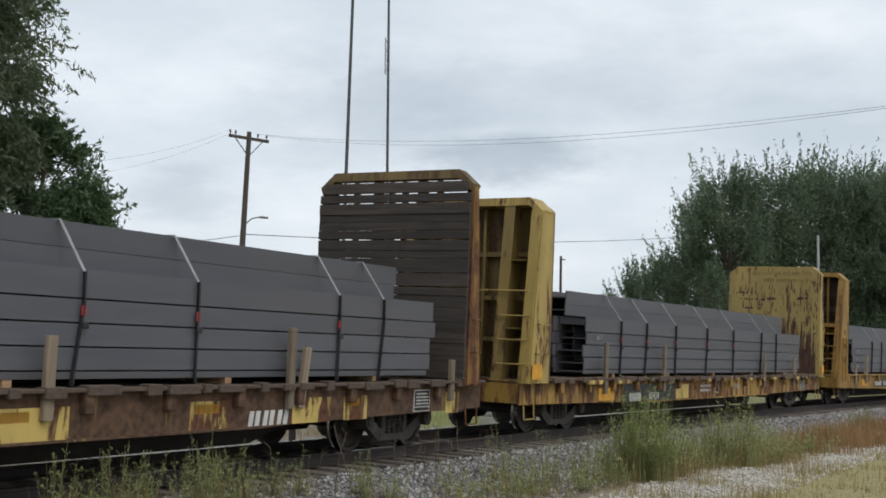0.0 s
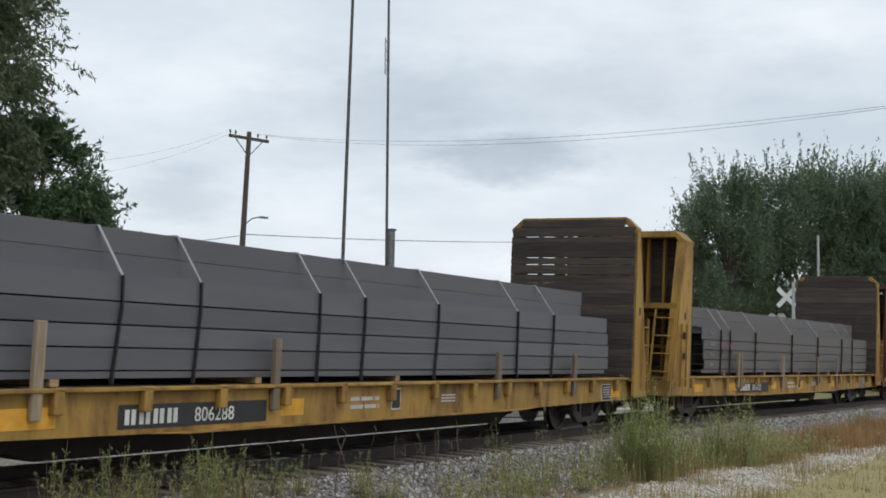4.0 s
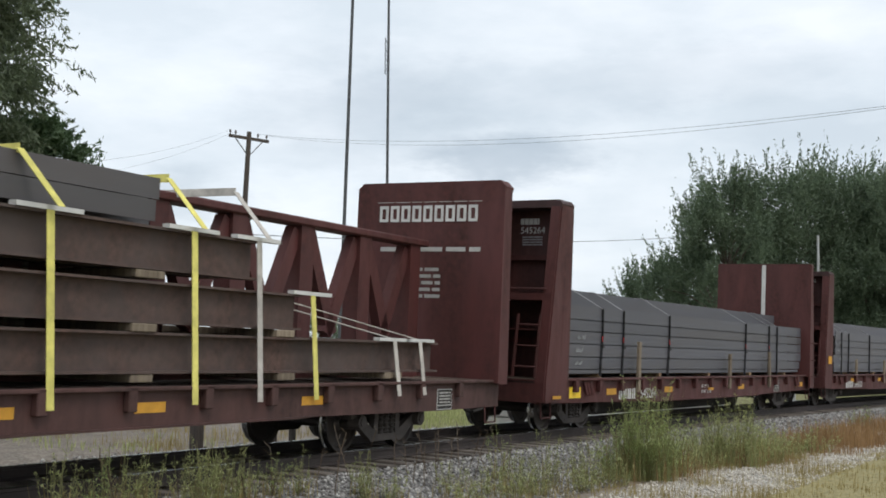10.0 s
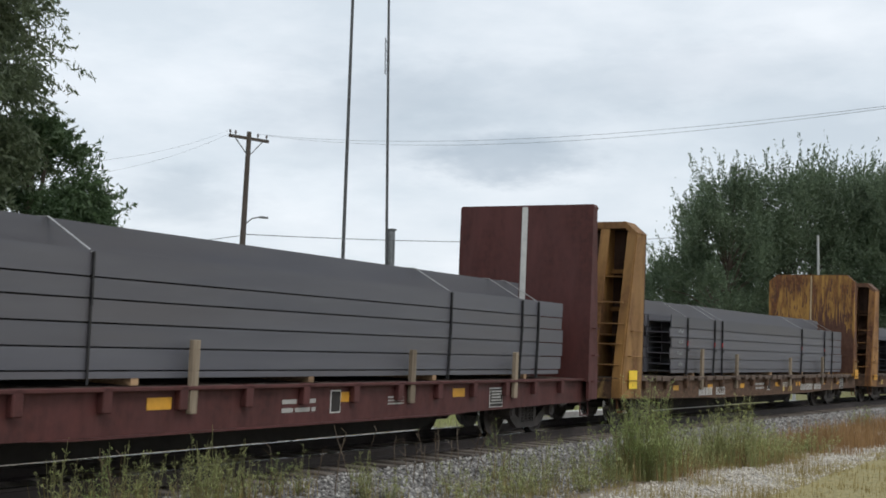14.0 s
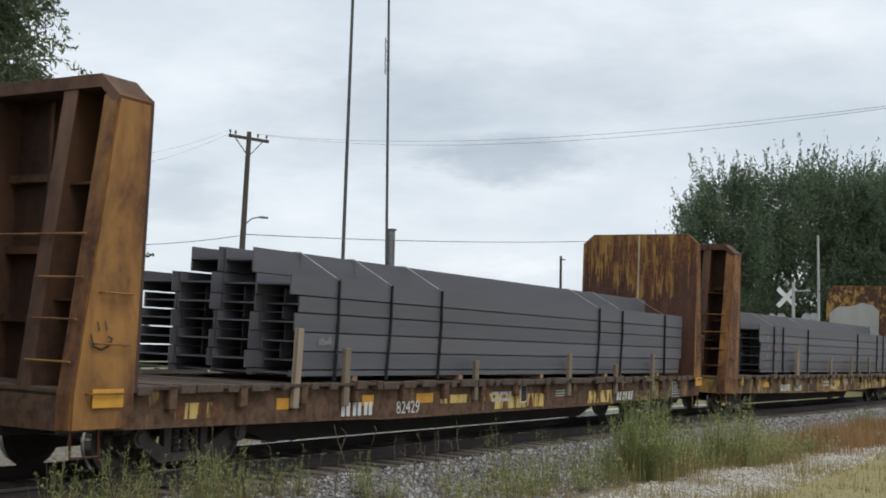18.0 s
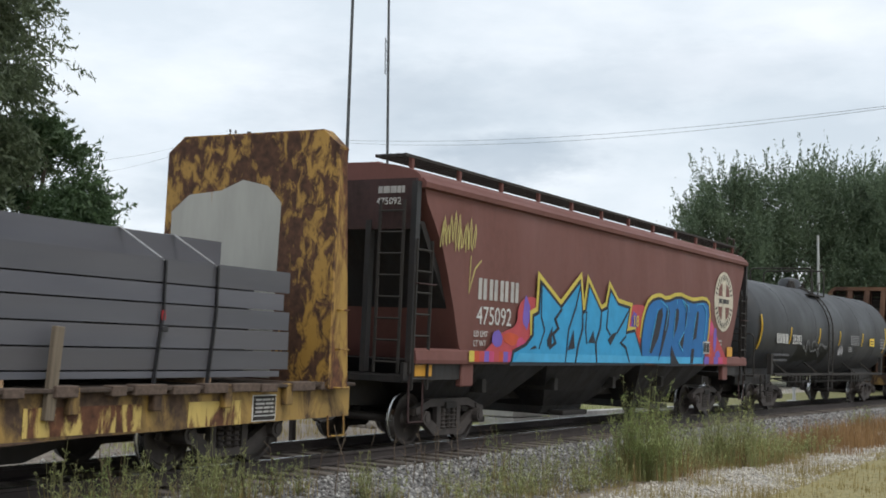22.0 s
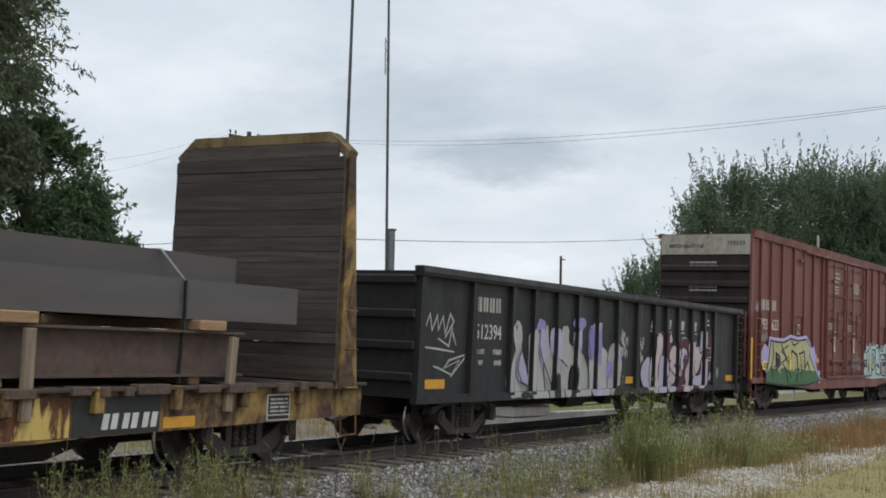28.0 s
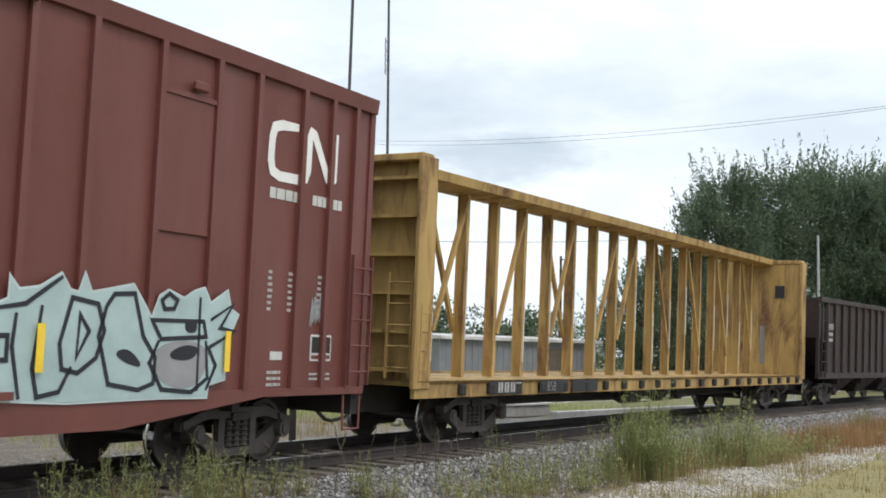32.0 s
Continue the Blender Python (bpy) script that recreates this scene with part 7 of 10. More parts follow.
def gondola():
    u0, L = 267.75, 16.55
    h = L / 2
    c = thing("gondola_car", u0 + h, "black ribbed gondola car with grey and violet graffiti", "gondola car", "cars of the train")
    for s in (-1, 1):
        part("side_wall", bx(-h + 0.1, h - 0.1, *sorted((s * 1.38, s * 1.35)), 0.80, 2.80), GONDOLA, c)
        bm = bmesh.new()
        prism(bm, [(s * 1.33, 2.74), (s * 1.50, 2.74), (s * 1.52, 2.80), (s * 1.50, 2.90), (s * 1.33, 2.90)], 0, -h, h)
        part("top_rail", bm, GONDOLA, c)
        part("bottom_rail", bx(-h, h, *sorted((s * 1.34, s * 1.46)), 0.72, 0.86), GONDOLA, c)
    post = bmesh.new()
    prism(post, [(-0.10, 0.80), (0.10, 0.80), (0.07, 2.76), (-0.07, 2.76)], 1, -1.47, -1.37)
    p0 = None
    POSTS = (0.1, 1.75, 3.17, 4.05, 5.04, 5.97, 6.96, 8.0, 9.1, 10.15, 10.9, 11.7, 12.65, 13.58, 14.36, 16.2)
    for x in POSTS:
        if p0 is None:
            p0 = part("side_post", post, GONDOLA, c)
            p0.matrix_basis = pose(x - h, 0, 0)
        else:
            again(p0, x - h)
        again(p0, x - h, rz=180)
    for w in (-1, 1):
        part("end_wall", bx(*sorted((w * (h - 0.06), w * (h - 0.12))), -1.38, 1.38, 0.80, 2.82), GONDOLA, c)
        for z in (1.05, 1.55, 2.05, 2.6):
            part("end_rib", bx(*sorted((w * h, w * (h - 0.07))), -1.36, 1.36, z, z + 0.16, bev=0.03), GONDOLA, c)
        if w > 0:
            ladder(c, h - 0.12, h - 0.55, -1.51, -1.51, 0.5, 2.7, 6, UNDER)
    part("floor", bx(-h + 0.1, h - 0.1, -1.36, 1.36, 0.95, 1.02), UNDER, c)
    underframe(c, L, top=0.94, tc=12.2)
    Y = -1.385
    initials(c, 1.93 - h, Y, 2.25, 0.9, 0.25, 4)
    letters(c, "512394", 1.9 - h, Y, 1.78, 0.26, name="car_number", squash=0.85)
    letters(c, "LD LMT", 1.9 - h, Y, 1.52, 0.09, squash=0.8)
    letters(c, "193600", 2.55 - h, Y, 1.52, 0.09, squash=0.8)
    letters(c, "LT WT", 1.9 - h, Y, 1.33, 0.09, squash=0.8)
    letters(c, "69400", 2.6 - h, Y, 1.33, 0.09, squash=0.8)
    for x in (0.35, 15.5, 8.6):
        panel(c, "reflector_plate", x - h, x + 0.6 - h, Y, 0.95, 1.1, DECAL_ORANGE)
    for k in range(4):
        bm = bmesh.new()
        x = 10.0 + 0.9 * k - h
        prism(bm, [(x, 2.2), (x + 0.34, 2.2), (x + 0.43, 2.42), (x + 0.09, 2.42)], 1, Y - 0.006, Y)
        prism(bm, [(x - 0.02, 2.12), (x + 0.42, 2.12), (x + 0.44, 2.15), (x, 2.15)], 1, Y - 0.006, Y)
        part("marking", bm, MARK_GREY, c)
    G = lambda pts: [(a_ - h, b_) for a_, b_ in pts]
    # sprayed shapes follow the wall, the posts and the bottom rail
    layer = itertools.count(1)

    def ribbed(pts, mat, name="graffiti_letter"):
        k = next(layer) * 0.0008
        P = G(pts)
        top = clip(P, 1, 0.86, 9)
        if len(top) > 2:
            paint_shape(c, top, -1.379 - k, mat, name)
        low = clip(P, 1, 0.725, 0.86)
        if len(low) > 2:
            paint_shape(c, low, -1.459 - k, mat, name)
        for x in POSTS:
            strip_ = clip(top, 0, x - h - 0.075, x - h + 0.075) if len(top) > 2 else []
            if len(strip_) > 2:
                paint_shape(c, strip_, -1.469 - k, mat, name)
    silver, grey_ = spray("pale_silver", (0.38, 0.38, 0.375)), spray("warm_grey", (0.33, 0.33, 0.325))
    violet, lav = spray("dull_violet", (0.235, 0.21, 0.44)), spray("grey_lavender", (0.38, 0.36, 0.51))

    def glyph(pts, mat):
        q = rounded(grow(pts, 0.05), 1)
        ribbed(grow(q, 0.045), NAVY, "graffiti_outline")
        ribbed(q, mat)
    glyph([(3.1, 0.78), (3.1, 1.19), (3.21, 1.45), (3.3, 1.59), (3.19, 1.76), (3.16, 2.02), (3.39, 2.11), (3.58, 2.07), (3.65, 1.82), (3.59, 1.6), (3.76, 1.38), (3.92, 1.03), (3.96, 0.74), (3.53, 0.82)], silver)
    glyph([(3.93, 1.95), (4.29, 1.99), (4.25, 1.74), (4.38, 1.46), (4.6, 1.2), (4.76, 0.96), (4.76, 0.71), (4.0, 0.74), (3.94, 1.03), (3.99, 1.38)], silver)
    glyph([(4.58, 2.02), (4.73, 2.07), (4.77, 1.65), (4.97, 1.55), (5.28, 1.39), (5.5, 1.22), (5.57, 0.71), (5.21, 0.7), (5.17, 1.01), (5.0, 1.22), (4.89, 1.01), (4.96, 0.75), (4.74, 0.74), (4.61, 1.33)], grey_)
    glyph([(5.31, 2.05), (5.66, 2.07), (5.65, 1.73), (5.83, 1.67), (6.21, 1.59), (6.47, 1.37), (6.6, 0.99), (6.56, 0.67), (5.87, 0.69), (5.96, 1.0), (5.84, 1.38), (5.69, 1.17), (5.7, 0.72), (5.43, 0.72), (5.32, 1.39)], silver)
    glyph([(6.68, 0.69), (6.67, 1.34), (6.75, 2.14), (7.11, 2.19), (7.2, 1.7), (7.42, 1.65), (7.61, 1.49), (7.62, 0.63)], silver)
    glyph([(7.6, 1.59), (7.85, 1.81), (8.15, 1.63), (8.36, 1.34), (8.15, 1.02), (7.82, 0.9), (7.69, 0.66), (7.62, 1.09)], grey_)
    for q in [[(4.06, 1.99), (4.1, 2.12), (4.28, 2.18), (4.52, 2.17), (4.56, 2.08), (4.34, 1.99)], [(5.84, 2.13), (5.87, 2.24), (6.15, 2.29), (6.4, 2.24), (6.38, 2.12), (6.08, 2.03)], [(6.56, 2.09), (6.9, 2.16), (6.86, 1.49), (6.59, 1.48)], [(6.96, 2.14), (7.17, 2.16), (7.26, 1.64), (6.98, 1.34), (6.9, 1.58)], [(7.5, 1.37), (7.77, 1.43), (7.85, 1.15), (7.58, 1.06)]]:
        ribbed(rounded(grow(q, 0.04), 1), violet)
    for q in [[(3.46, 1.23), (3.5, 1.45), (3.59, 1.57), (3.77, 1.33), (3.88, 1.08), (3.87, 0.99), (3.59, 1.06)], [(4.33, 1.96), (4.58, 2.02), (4.63, 1.54), (4.52, 1.36), (4.4, 1.54), (4.31, 1.74)], [(4.79, 1.96), (5.01, 2.05), (5.16, 1.82), (5.25, 1.43), (4.87, 1.57)], [(5.87, 2.02), (6.17, 2.03), (6.15, 1.67), (5.85, 1.71)], [(6.87, 0.8), (7.01, 0.92), (7.18, 0.8), (7.19, 0.68), (6.88, 0.69)], [(7.92, 1.62), (8.12, 1.56), (8.09, 1.44), (7.92, 1.47)]]:
        ribbed(rounded(grow(q, 0.04), 1), lav)
    for q in [[(4.92, 1.18), (5.07, 1.2), (5.17, 1.01), (5.03, 0.88), (4.9, 1.01)], [(5.86, 1.4), (5.98, 1.22), (5.94, 0.94), (5.82, 0.75), (5.71, 0.75), (5.74, 1.22)], [(3.17, 2.05), (3.36, 2.09), (3.38, 1.95), (3.27, 1.92)], [(3.68, 1.7), (3.82, 1.58), (3.93, 1.13), (3.82, 1.33)], [(3.5, 0.82), (3.7, 0.89), (4.11, 0.74), (3.54, 0.75)]]:
        ribbed(rounded(q, 1), NAVY, "graffiti_outline")
    for q in [[(3.64, 1.8), (3.47, 1.5), (3.41, 1.26), (3.58, 1.03), (3.87, 0.94), (3.95, 0.83)], [(3.93, 1.95), (4.27, 1.99), (4.25, 1.74), (4.38, 1.48), (4.6, 1.22), (4.8, 0.96), (4.8, 0.74)], [(5.84, 2.01), (5.78, 1.76), (6.11, 1.68), (6.41, 1.48), (6.54, 1.16), (6.56, 0.87), (6.5, 0.69)], [(4.83, 1.57), (5.24, 1.43), (5.5, 1.31)], [(6.59, 1.48), (6.48, 1.86), (6.56, 2.09)]]:
        stroke(c, G(q), -1.44, 0.032, NAVY, "graffiti_outline")
    oxblood = spray("oxblood", (0.085, 0.022, 0.026))
    pale_pink, pale_lav = spray("dusty_pink", (0.46, 0.39, 0.41)), spray("dusty_lavender", (0.40, 0.375, 0.49))
    ribbed(rounded([(10.13, 2.13), (10.69, 2.16), (11.13, 2.1), (11.11, 1.89), (11.45, 1.87), (12.41, 2.02), (12.61, 1.94), (13.73, 1.86), (13.86, 2.24), (14.23, 2.24), (14.24, 1.87), (14.1, 0.93), (13.49, 0.81), (11.28, 0.74), (9.77, 0.72), (9.47, 0.96), (9.41, 1.2), (9.76, 1.52), (10.14, 1.59)], 1), oxblood, "graffiti_outline")
    glyph([(9.45, 1.2), (9.55, 1.36), (9.82, 1.51), (9.91, 1.44), (10.0, 1.07), (9.94, 0.81), (9.76, 0.84), (9.51, 1.0)], pale_lav)
    glyph([(10.14, 2.04), (10.7, 2.06), (10.7, 1.66), (10.44, 1.38), (10.3, 1.19), (10.54, 1.01), (10.69, 0.72), (10.04, 0.72), (9.96, 1.2), (10.04, 1.44), (10.17, 1.62)], pale_pink)
    glyph([(10.56, 1.44), (10.77, 1.59), (10.92, 1.22), (10.81, 1.0), (10.83, 0.72), (10.42, 0.72), (10.37, 0.89), (10.54, 1.01)], pale_lav)
    glyph([(11.0, 1.29), (11.26, 1.36), (11.62, 1.16), (11.5, 0.93), (11.16, 0.98)], pale_pink)
    glyph([(11.14, 0.93), (11.55, 0.77), (10.96, 0.75), (10.86, 1.11)], pale_lav)
    glyph([(11.18, 1.54), (11.39, 1.8), (11.68, 1.71), (11.74, 1.38), (11.44, 1.42), (11.72, 1.22), (11.73, 1.1), (11.24, 1.32)], pale_pink)
    glyph([(11.75, 1.68), (12.21, 1.75), (12.37, 1.62), (12.24, 1.45), (11.99, 1.39), (11.98, 1.12), (11.76, 1.1)], pale_lav)
    glyph([(12.46, 1.89), (12.96, 1.88), (13.05, 1.25), (12.69, 1.01), (12.48, 0.75), (12.02, 0.72), (12.06, 0.92), (12.39, 0.92), (12.26, 1.19), (12.57, 1.46)], pale_pink)
    glyph([(12.83, 1.83), (12.98, 1.75), (13.22, 1.78), (13.42, 1.75), (13.48, 1.66), (13.3, 1.45), (13.22, 1.29), (12.99, 1.16), (12.74, 1.19), (12.7, 1.38), (12.82, 1.51), (12.9, 1.61)], pale_pink)
    glyph([(12.71, 1.12), (13.28, 1.08), (13.39, 1.22), (13.38, 1.35), (13.54, 1.53), (13.68, 1.45), (13.7, 1.22), (13.6, 0.91), (13.4, 0.82), (13.11, 0.84), (12.78, 0.94), (12.62, 0.79), (12.53, 0.76), (12.63, 1.0)], pale_lav)
    glyph([(13.38, 2.16), (13.59, 2.17), (13.58, 1.9), (13.42, 1.73), (13.31, 1.75), (13.38, 1.93)], pale_lav)
    ribbed([(11.88, 1.38), (12.12, 1.39), (12.09, 1.26), (11.87, 1.24)], AQUA)
    ribbed([(10.96, 1.39), (11.14, 1.47), (11.3, 1.49), (11.15, 1.35), (11.26, 1.24), (11.08, 1.29)], oxblood, "graffiti_outline")
    ribbed([(13.6, 2.17), (13.84, 2.18), (13.87, 1.85), (13.62, 1.9)], oxblood, "graffiti_outline")
    ribbed([(12.7, 0.81), (12.74, 0.88), (12.92, 0.92), (13.08, 0.83), (13.02, 0.79)], oxblood, "graffiti_outline")
    ribbed([(12.07, 1.49), (12.25, 1.65), (12.32, 1.6), (12.25, 1.44), (12.15, 1.32)], oxblood, "graffiti_outline")
    stroke(c, G([(11.02, 1.6), (11.03, 1.83), (11.29, 1.86), (11.38, 1.73), (11.59, 1.73)]), Y - 0.008, 0.03, silver, "spray_line")
    stroke(c, G([(12.09, 1.72), (12.09, 2.02), (12.35, 2.03), (12.4, 1.92), (12.64, 1.9), (13.06, 1.93), (13.29, 1.83), (13.38, 2.19), (13.9, 2.22), (13.86, 2.0)]), Y - 0.008, 0.03, silver, "spray_line")
    stroke(c, G([(13.91, 1.48), (14.0, 1.36), (14.0, 1.04), (13.91, 0.83)]), Y - 0.008, 0.03, silver, "spray_line")
    stroke(c, G([(11.13, 2.1), (11.1, 1.6), (11.48, 1.61)]), Y - 0.008, 0.03, silver, "spray_line")
    stroke(c, G([(9.41, 1.2), (9.54, 1.38), (9.82, 1.53)]), Y - 0.008, 0.03, silver, "spray_line")
    plate = panel(c, "stencil_frame", 13.71 - h, 14.14 - h, Y - 0.03, 1.48, 1.81, WHITE)
    xm = (13.71 + 14.14) / 2 - h
    panel(plate, "stencil_field", 13.71 + 0.03 - h, xm - 0.01, Y - 0.036, 1.48 + 0.09, 1.81 - 0.02, UNDER)
    panel(plate, "stencil_field", xm + 0.01, 14.14 - 0.03 - h, Y - 0.036, 1.48 + 0.09, 1.81 - 0.02, UNDER)
    panel(plate, "stencil_field", 13.71 + 0.03 - h, 14.14 - 0.03 - h, Y - 0.036, 1.48 + 0.02, 1.48 + 0.07, UNDER)
    tag_scrawl(c, 14.02 - h, 0.94, 0.41, 0.23, Y - 0.004, WHITE, 33, 5, 0.022)
    bars(c, 13.7 - h, Y - 0.002, 2.36, 0.36, 0.16, 2, words=3)
    tag_scrawl(c, 10.89 - h, 1.88, 0.53, 0.19, Y - 0.004, WHITE, 35, 6, 0.03)
    for q in ([(0.14, 1.82), (0.18, 2.11), (0.26, 1.87), (0.42, 2.15), (0.5, 1.89), (0.64, 2.13), (0.69, 1.9), (0.83, 2.12), (0.91, 1.84), (1.05, 2.17), (1.17, 2.05), (0.92, 1.78)], [(0.2, 1.62), (0.72, 1.59), (1.21, 1.55)], [(0.7, 1.76), (1.04, 1.64), (1.12, 1.95), (1.28, 1.65), (1.13, 1.85)], [(1.55, 1.5), (1.06, 1.41), (0.91, 1.28), (1.39, 1.41), (1.13, 1.14), (1.56, 1.45)], [(0.59, 1.31), (0.75, 1.28), (1.13, 1.18)]):
        stroke(c, G(q), Y - 0.002, 0.035, silver, "graffiti_tag")
    tag_scrawl(c, 7.96 - h, 1.72, 0.74, 0.42, Y - 0.002, WHITE, 8, 5, 0.022)
    tag_scrawl(c, 8.11 - h, 1.47, 0.64, 0.38, Y - 0.002, WHITE, 28, 4, 0.022)
    tag_scrawl(c, 9.13 - h, 1.64, 0.45, 0.35, Y - 0.002, WHITE, 9, 4, 0.02)
    tag_scrawl(c, 9.23 - h, 1.34, 0.35, 0.32, Y - 0.002, WHITE, 19, 3, 0.02)
    tag_scrawl(c, 14.4 - h, 1.0, 0.5, 0.3, Y - 0.002, SILVER, 10, 6)
    return c


# ---- boxcar ----
def boxcar():
    u0, L = 285.4, 18.85
    h = L / 2
    c = thing("boxcar", u0 + h, "oxide-red high boxcar with double plug doors and graffiti", "boxcar", "cars of the train")
    X = lambda a: a + 0.15 - h
    for s in (-1, 1):
        part("side_wall", bx(-h + 0.04, h - 0.04, *sorted((s * 1.36, s * 1.40)), 0.98, 5.12), BOX_RED, c)
        bm = bmesh.new()
        prism(bm, [(-h + 0.05, 0.86), (-h + 1.1, 0.86), (-h + 5.8, 0.62), (h - 5.0, 0.62), (h - 2.4, 0.92), (h - 0.05, 0.92), (h - 0.05, 1.02), (-h + 0.05, 1.02)], 1, *sorted((s * 1.37, s * 1.46)))
        part("side_sill", bm, BOX_RED, c)
        bm = bmesh.new()
        up = 0.0 if s < 0 else 0.12
        prism(bm, [(s * 1.36, 5.0), (s * 1.47, 5.02), (s * 1.50, 5.23 - up), (s * 1.36, 5.27 - up)], 0, -h, h)
        part("eave", bm, BOX_RED, c)
    p0 = None
    for x in (0.55, 1.46, 2.48, 3.6, 4.62, 5.62, 6.64, 12.2, 13.05, 14.11, 15.11, 15.91, 16.91, 17.6, 18.2):
        if p0 is None:
            p0 = part("side_post", bx(-0.045, 0.045, -1.470, -1.40, 1.0, 5.06), BOX_RED, c)
            p0.matrix_basis = pose(X(x), 0, 0)
        else:
            again(p0, X(x))
        again(p0, -X(x), rz=180)
    for x0, z1 in ((3.6, 4.5), (14.11, 4.45)):
        part("side_hatch", bx(X(x0 + 0.07), X(x0 + 0.95), -1.435, -1.40, z1 - 1.6, z1, bev=0.01), BOX_RED, c)
        part("hatch_latch", bx(X(x0 + 0.5), X(x0 + 0.75), -1.52, -1.44, z1 + 0.1, z1 + 0.22, bev=0.02), BOX_RED, c)
        part("hatch_edge", bx(X(x0 + 0.05), X(x0 + 0.98), -1.455, -1.40, z1, z1 + 0.06), BOX_RED, c)
    bm = bmesh.new()
    prism(bm, [(-1.40, 5.10), (0, 5.13), (1.40, 5.10), (1.40, 5.02), (-1.40, 5.02)], 0, -h, h)
    part("roof", bm, BOX_RED, c)
    for i in range(14):
        x = -h + 0.6 + (L - 1.2) * i / 13
        bm = bmesh.new()
        prism(bm, [(-1.42, 5.12), (0, 5.15), (1.42, 5.12), (0, 5.11)], 0, x - 0.05, x + 0.05)
        part("roof_rib", bm, BOX_RED, c)
    band = steel("grey_white_band", (0.46, 0.44, 0.38), rust=(0.30, 0.27, 0.22), wear=0.4, soft=0.2)
    for w in (-1, 1):
        part("end_wall", bx(*sorted((w * (h - 0.02), w * (h - 0.08))), -1.37, 1.37, 0.95, 5.12), END_SHADED, c)
        part("end_band", bx(*sorted((w * (h - 0.02), w * (h + 0.01))), -1.36, 1.36, 4.52, 5.10), band, c, "dirty white band")
        for k in range(7):
            z = 1.25 + 0.46 * k
            bm = bmesh.new()
            prism(bm, [(w * (h - 0.02), z), (w * (h + 0.07), z + 0.05), (w * (h + 0.07), z + 0.15), (w * (h - 0.02), z + 0.22)], 1, -1.33, 1.33)
            part("end_corrugation", bm, END_SHADED, c)
        part("corner_post", bx(*sorted((w * (h - 0.1), w * (h + 0.02))), -1.43, -1.36, 0.95, 5.1), BOX_RED, c)
        ladder(c, w * (h - 0.05), w * (h - 0.55), -1.52, -1.52, 1.05, 2.9, 5, BOX_RED)
        ladder(c, w * (h + 0.12), w * (h + 0.12), -1.3, -0.85, 1.05, 2.9, 5, BOX_RED)
        bm = bmesh.new()
        tube(bm, [(w * (h - 0.08), -1.42, 0.95), (w * (h - 0.08), -1.43, 0.42), (w * (h - 0.5), -1.43, 0.42), (w * (h - 0.5), -1.42, 0.9)], 0.018)
        part("sill_step", bm, BOX_RED, c)
        part("end_sill", bx(*sorted((w * (h - 0.02), w * (h - 0.2))), -1.36, 1.36, 0.62, 0.98), UNDER, c)
    part("crossover_board", bx(-h - 0.35, -h - 0.02, -1.0, 0.3, 1.05, 1.12), UNDER, c)
    part("brake_box", bx(-h - 0.3, -h - 0.08, -0.75, -0.1, 1.5, 2.0, bev=0.02), DECKWOOD, c)
    panel(c, "reflector_strip", -h + 0.0, -h + 0.11, -1.44, 0.98, 2.15, DECAL_YELLOW)
    # two plug doors with rods and frames
    for d0, d1 in ((7.05, 9.3), (9.42, 11.75)):
        door = part("plug_door", bx(X(d0), X(d1), -1.46, -1.40, 1.08, 4.92, bev=0.012), BOX_RED, c)
        for z in (1.15, 2.42, 3.72, 4.72):
            part("door_rail", bx(X(d0 + 0.03), X(d1 - 0.03), -1.495, -1.458, z, z + 0.09, bev=0.01), BOX_RED, door)
        for x in (d0 + 0.02, d1 - 0.10):
            part("door_stile", bx(X(x), X(x + 0.08), -1.50, -1.458, 1.1, 4.9), BOX_RED, door)
        for x in (d0 + 0.6, d1 - 0.45):
            bm = bmesh.new()
            cyl(bm, (X(x), -1.53, 1.05), (X(x), -1.53, 4.95), 0.025, 8)
            for z in (1.4, 2.2, 3.2, 4.2):
                box(bm, X(x) - 0.06, X(x) + 0.06, -1.55, -1.46, z, z + 0.07)
            part("locking_rod", bm, BOX_RED, door)
        bm = bmesh.new()
        xm = (d0 + d1) / 2
        bar(bm, (X(xm - 0.7), -1.54, 3.0), (X(xm + 0.5), -1.54, 2.98), 0.05, 0.05)
        bar(bm, (X(xm - 0.1), -1.55, 2.3), (X(xm - 0.1), -1.55, 3.2), 0.05, 0.04)
        bar(bm, (X(xm - 0.8), -1.54, 1.55), (X(xm + 0.7), -1.54, 1.55), 0.06, 0.05)
        part("door_gear", bm, BOX_RED, door)
        panel(door, "door_placard", X(xm - 0.32), X(xm - 0.12), -1.50, 1.85, 2.35, WHITE)
        bars(door, X(xm - 0.3), -1.508, 2.1, 0.16, 0.2, 3, mat=NAVYPATCH, words=2)
        panel(door, "door_placard", X(xm - 0.2), X(xm - 0.1), -1.509, 1.9, 2.1, spray("red", (0, 0, 0)))
        bars(door, X(d0 + 0.1), -1.47, 2.6, 0.6, 0.2, 3, words=3)
        bars(door, X(xm - 0.35), -1.47, 2.5, 0.5, 0.05, 1, words=4)
    part("door_track", bx(X(6.95), X(12.2), -1.53, -1.44, 0.98, 1.06), BOX_RED, c)
    part("door_track", bx(X(4.6), X(12.2), -1.52, -1.44, 4.95, 5.02), BOX_RED, c)
    Y = -1.405
    DY = -1.466
    for k, (t, z) in enumerate((("CLOSE AND LOCK", 4.47), ("BOTH DOORS BEFORE", 4.33), ("MOVING CAR", 4.19))):
        letters(c, t, X(7.75 + (0.12 if k == 2 else 0.0)), DY, z, 0.085, squash=0.8 if k != 1 else 0.7)
    bars(c, X(7.8), DY, 3.83, 0.7, 0.26, 3, words=3)
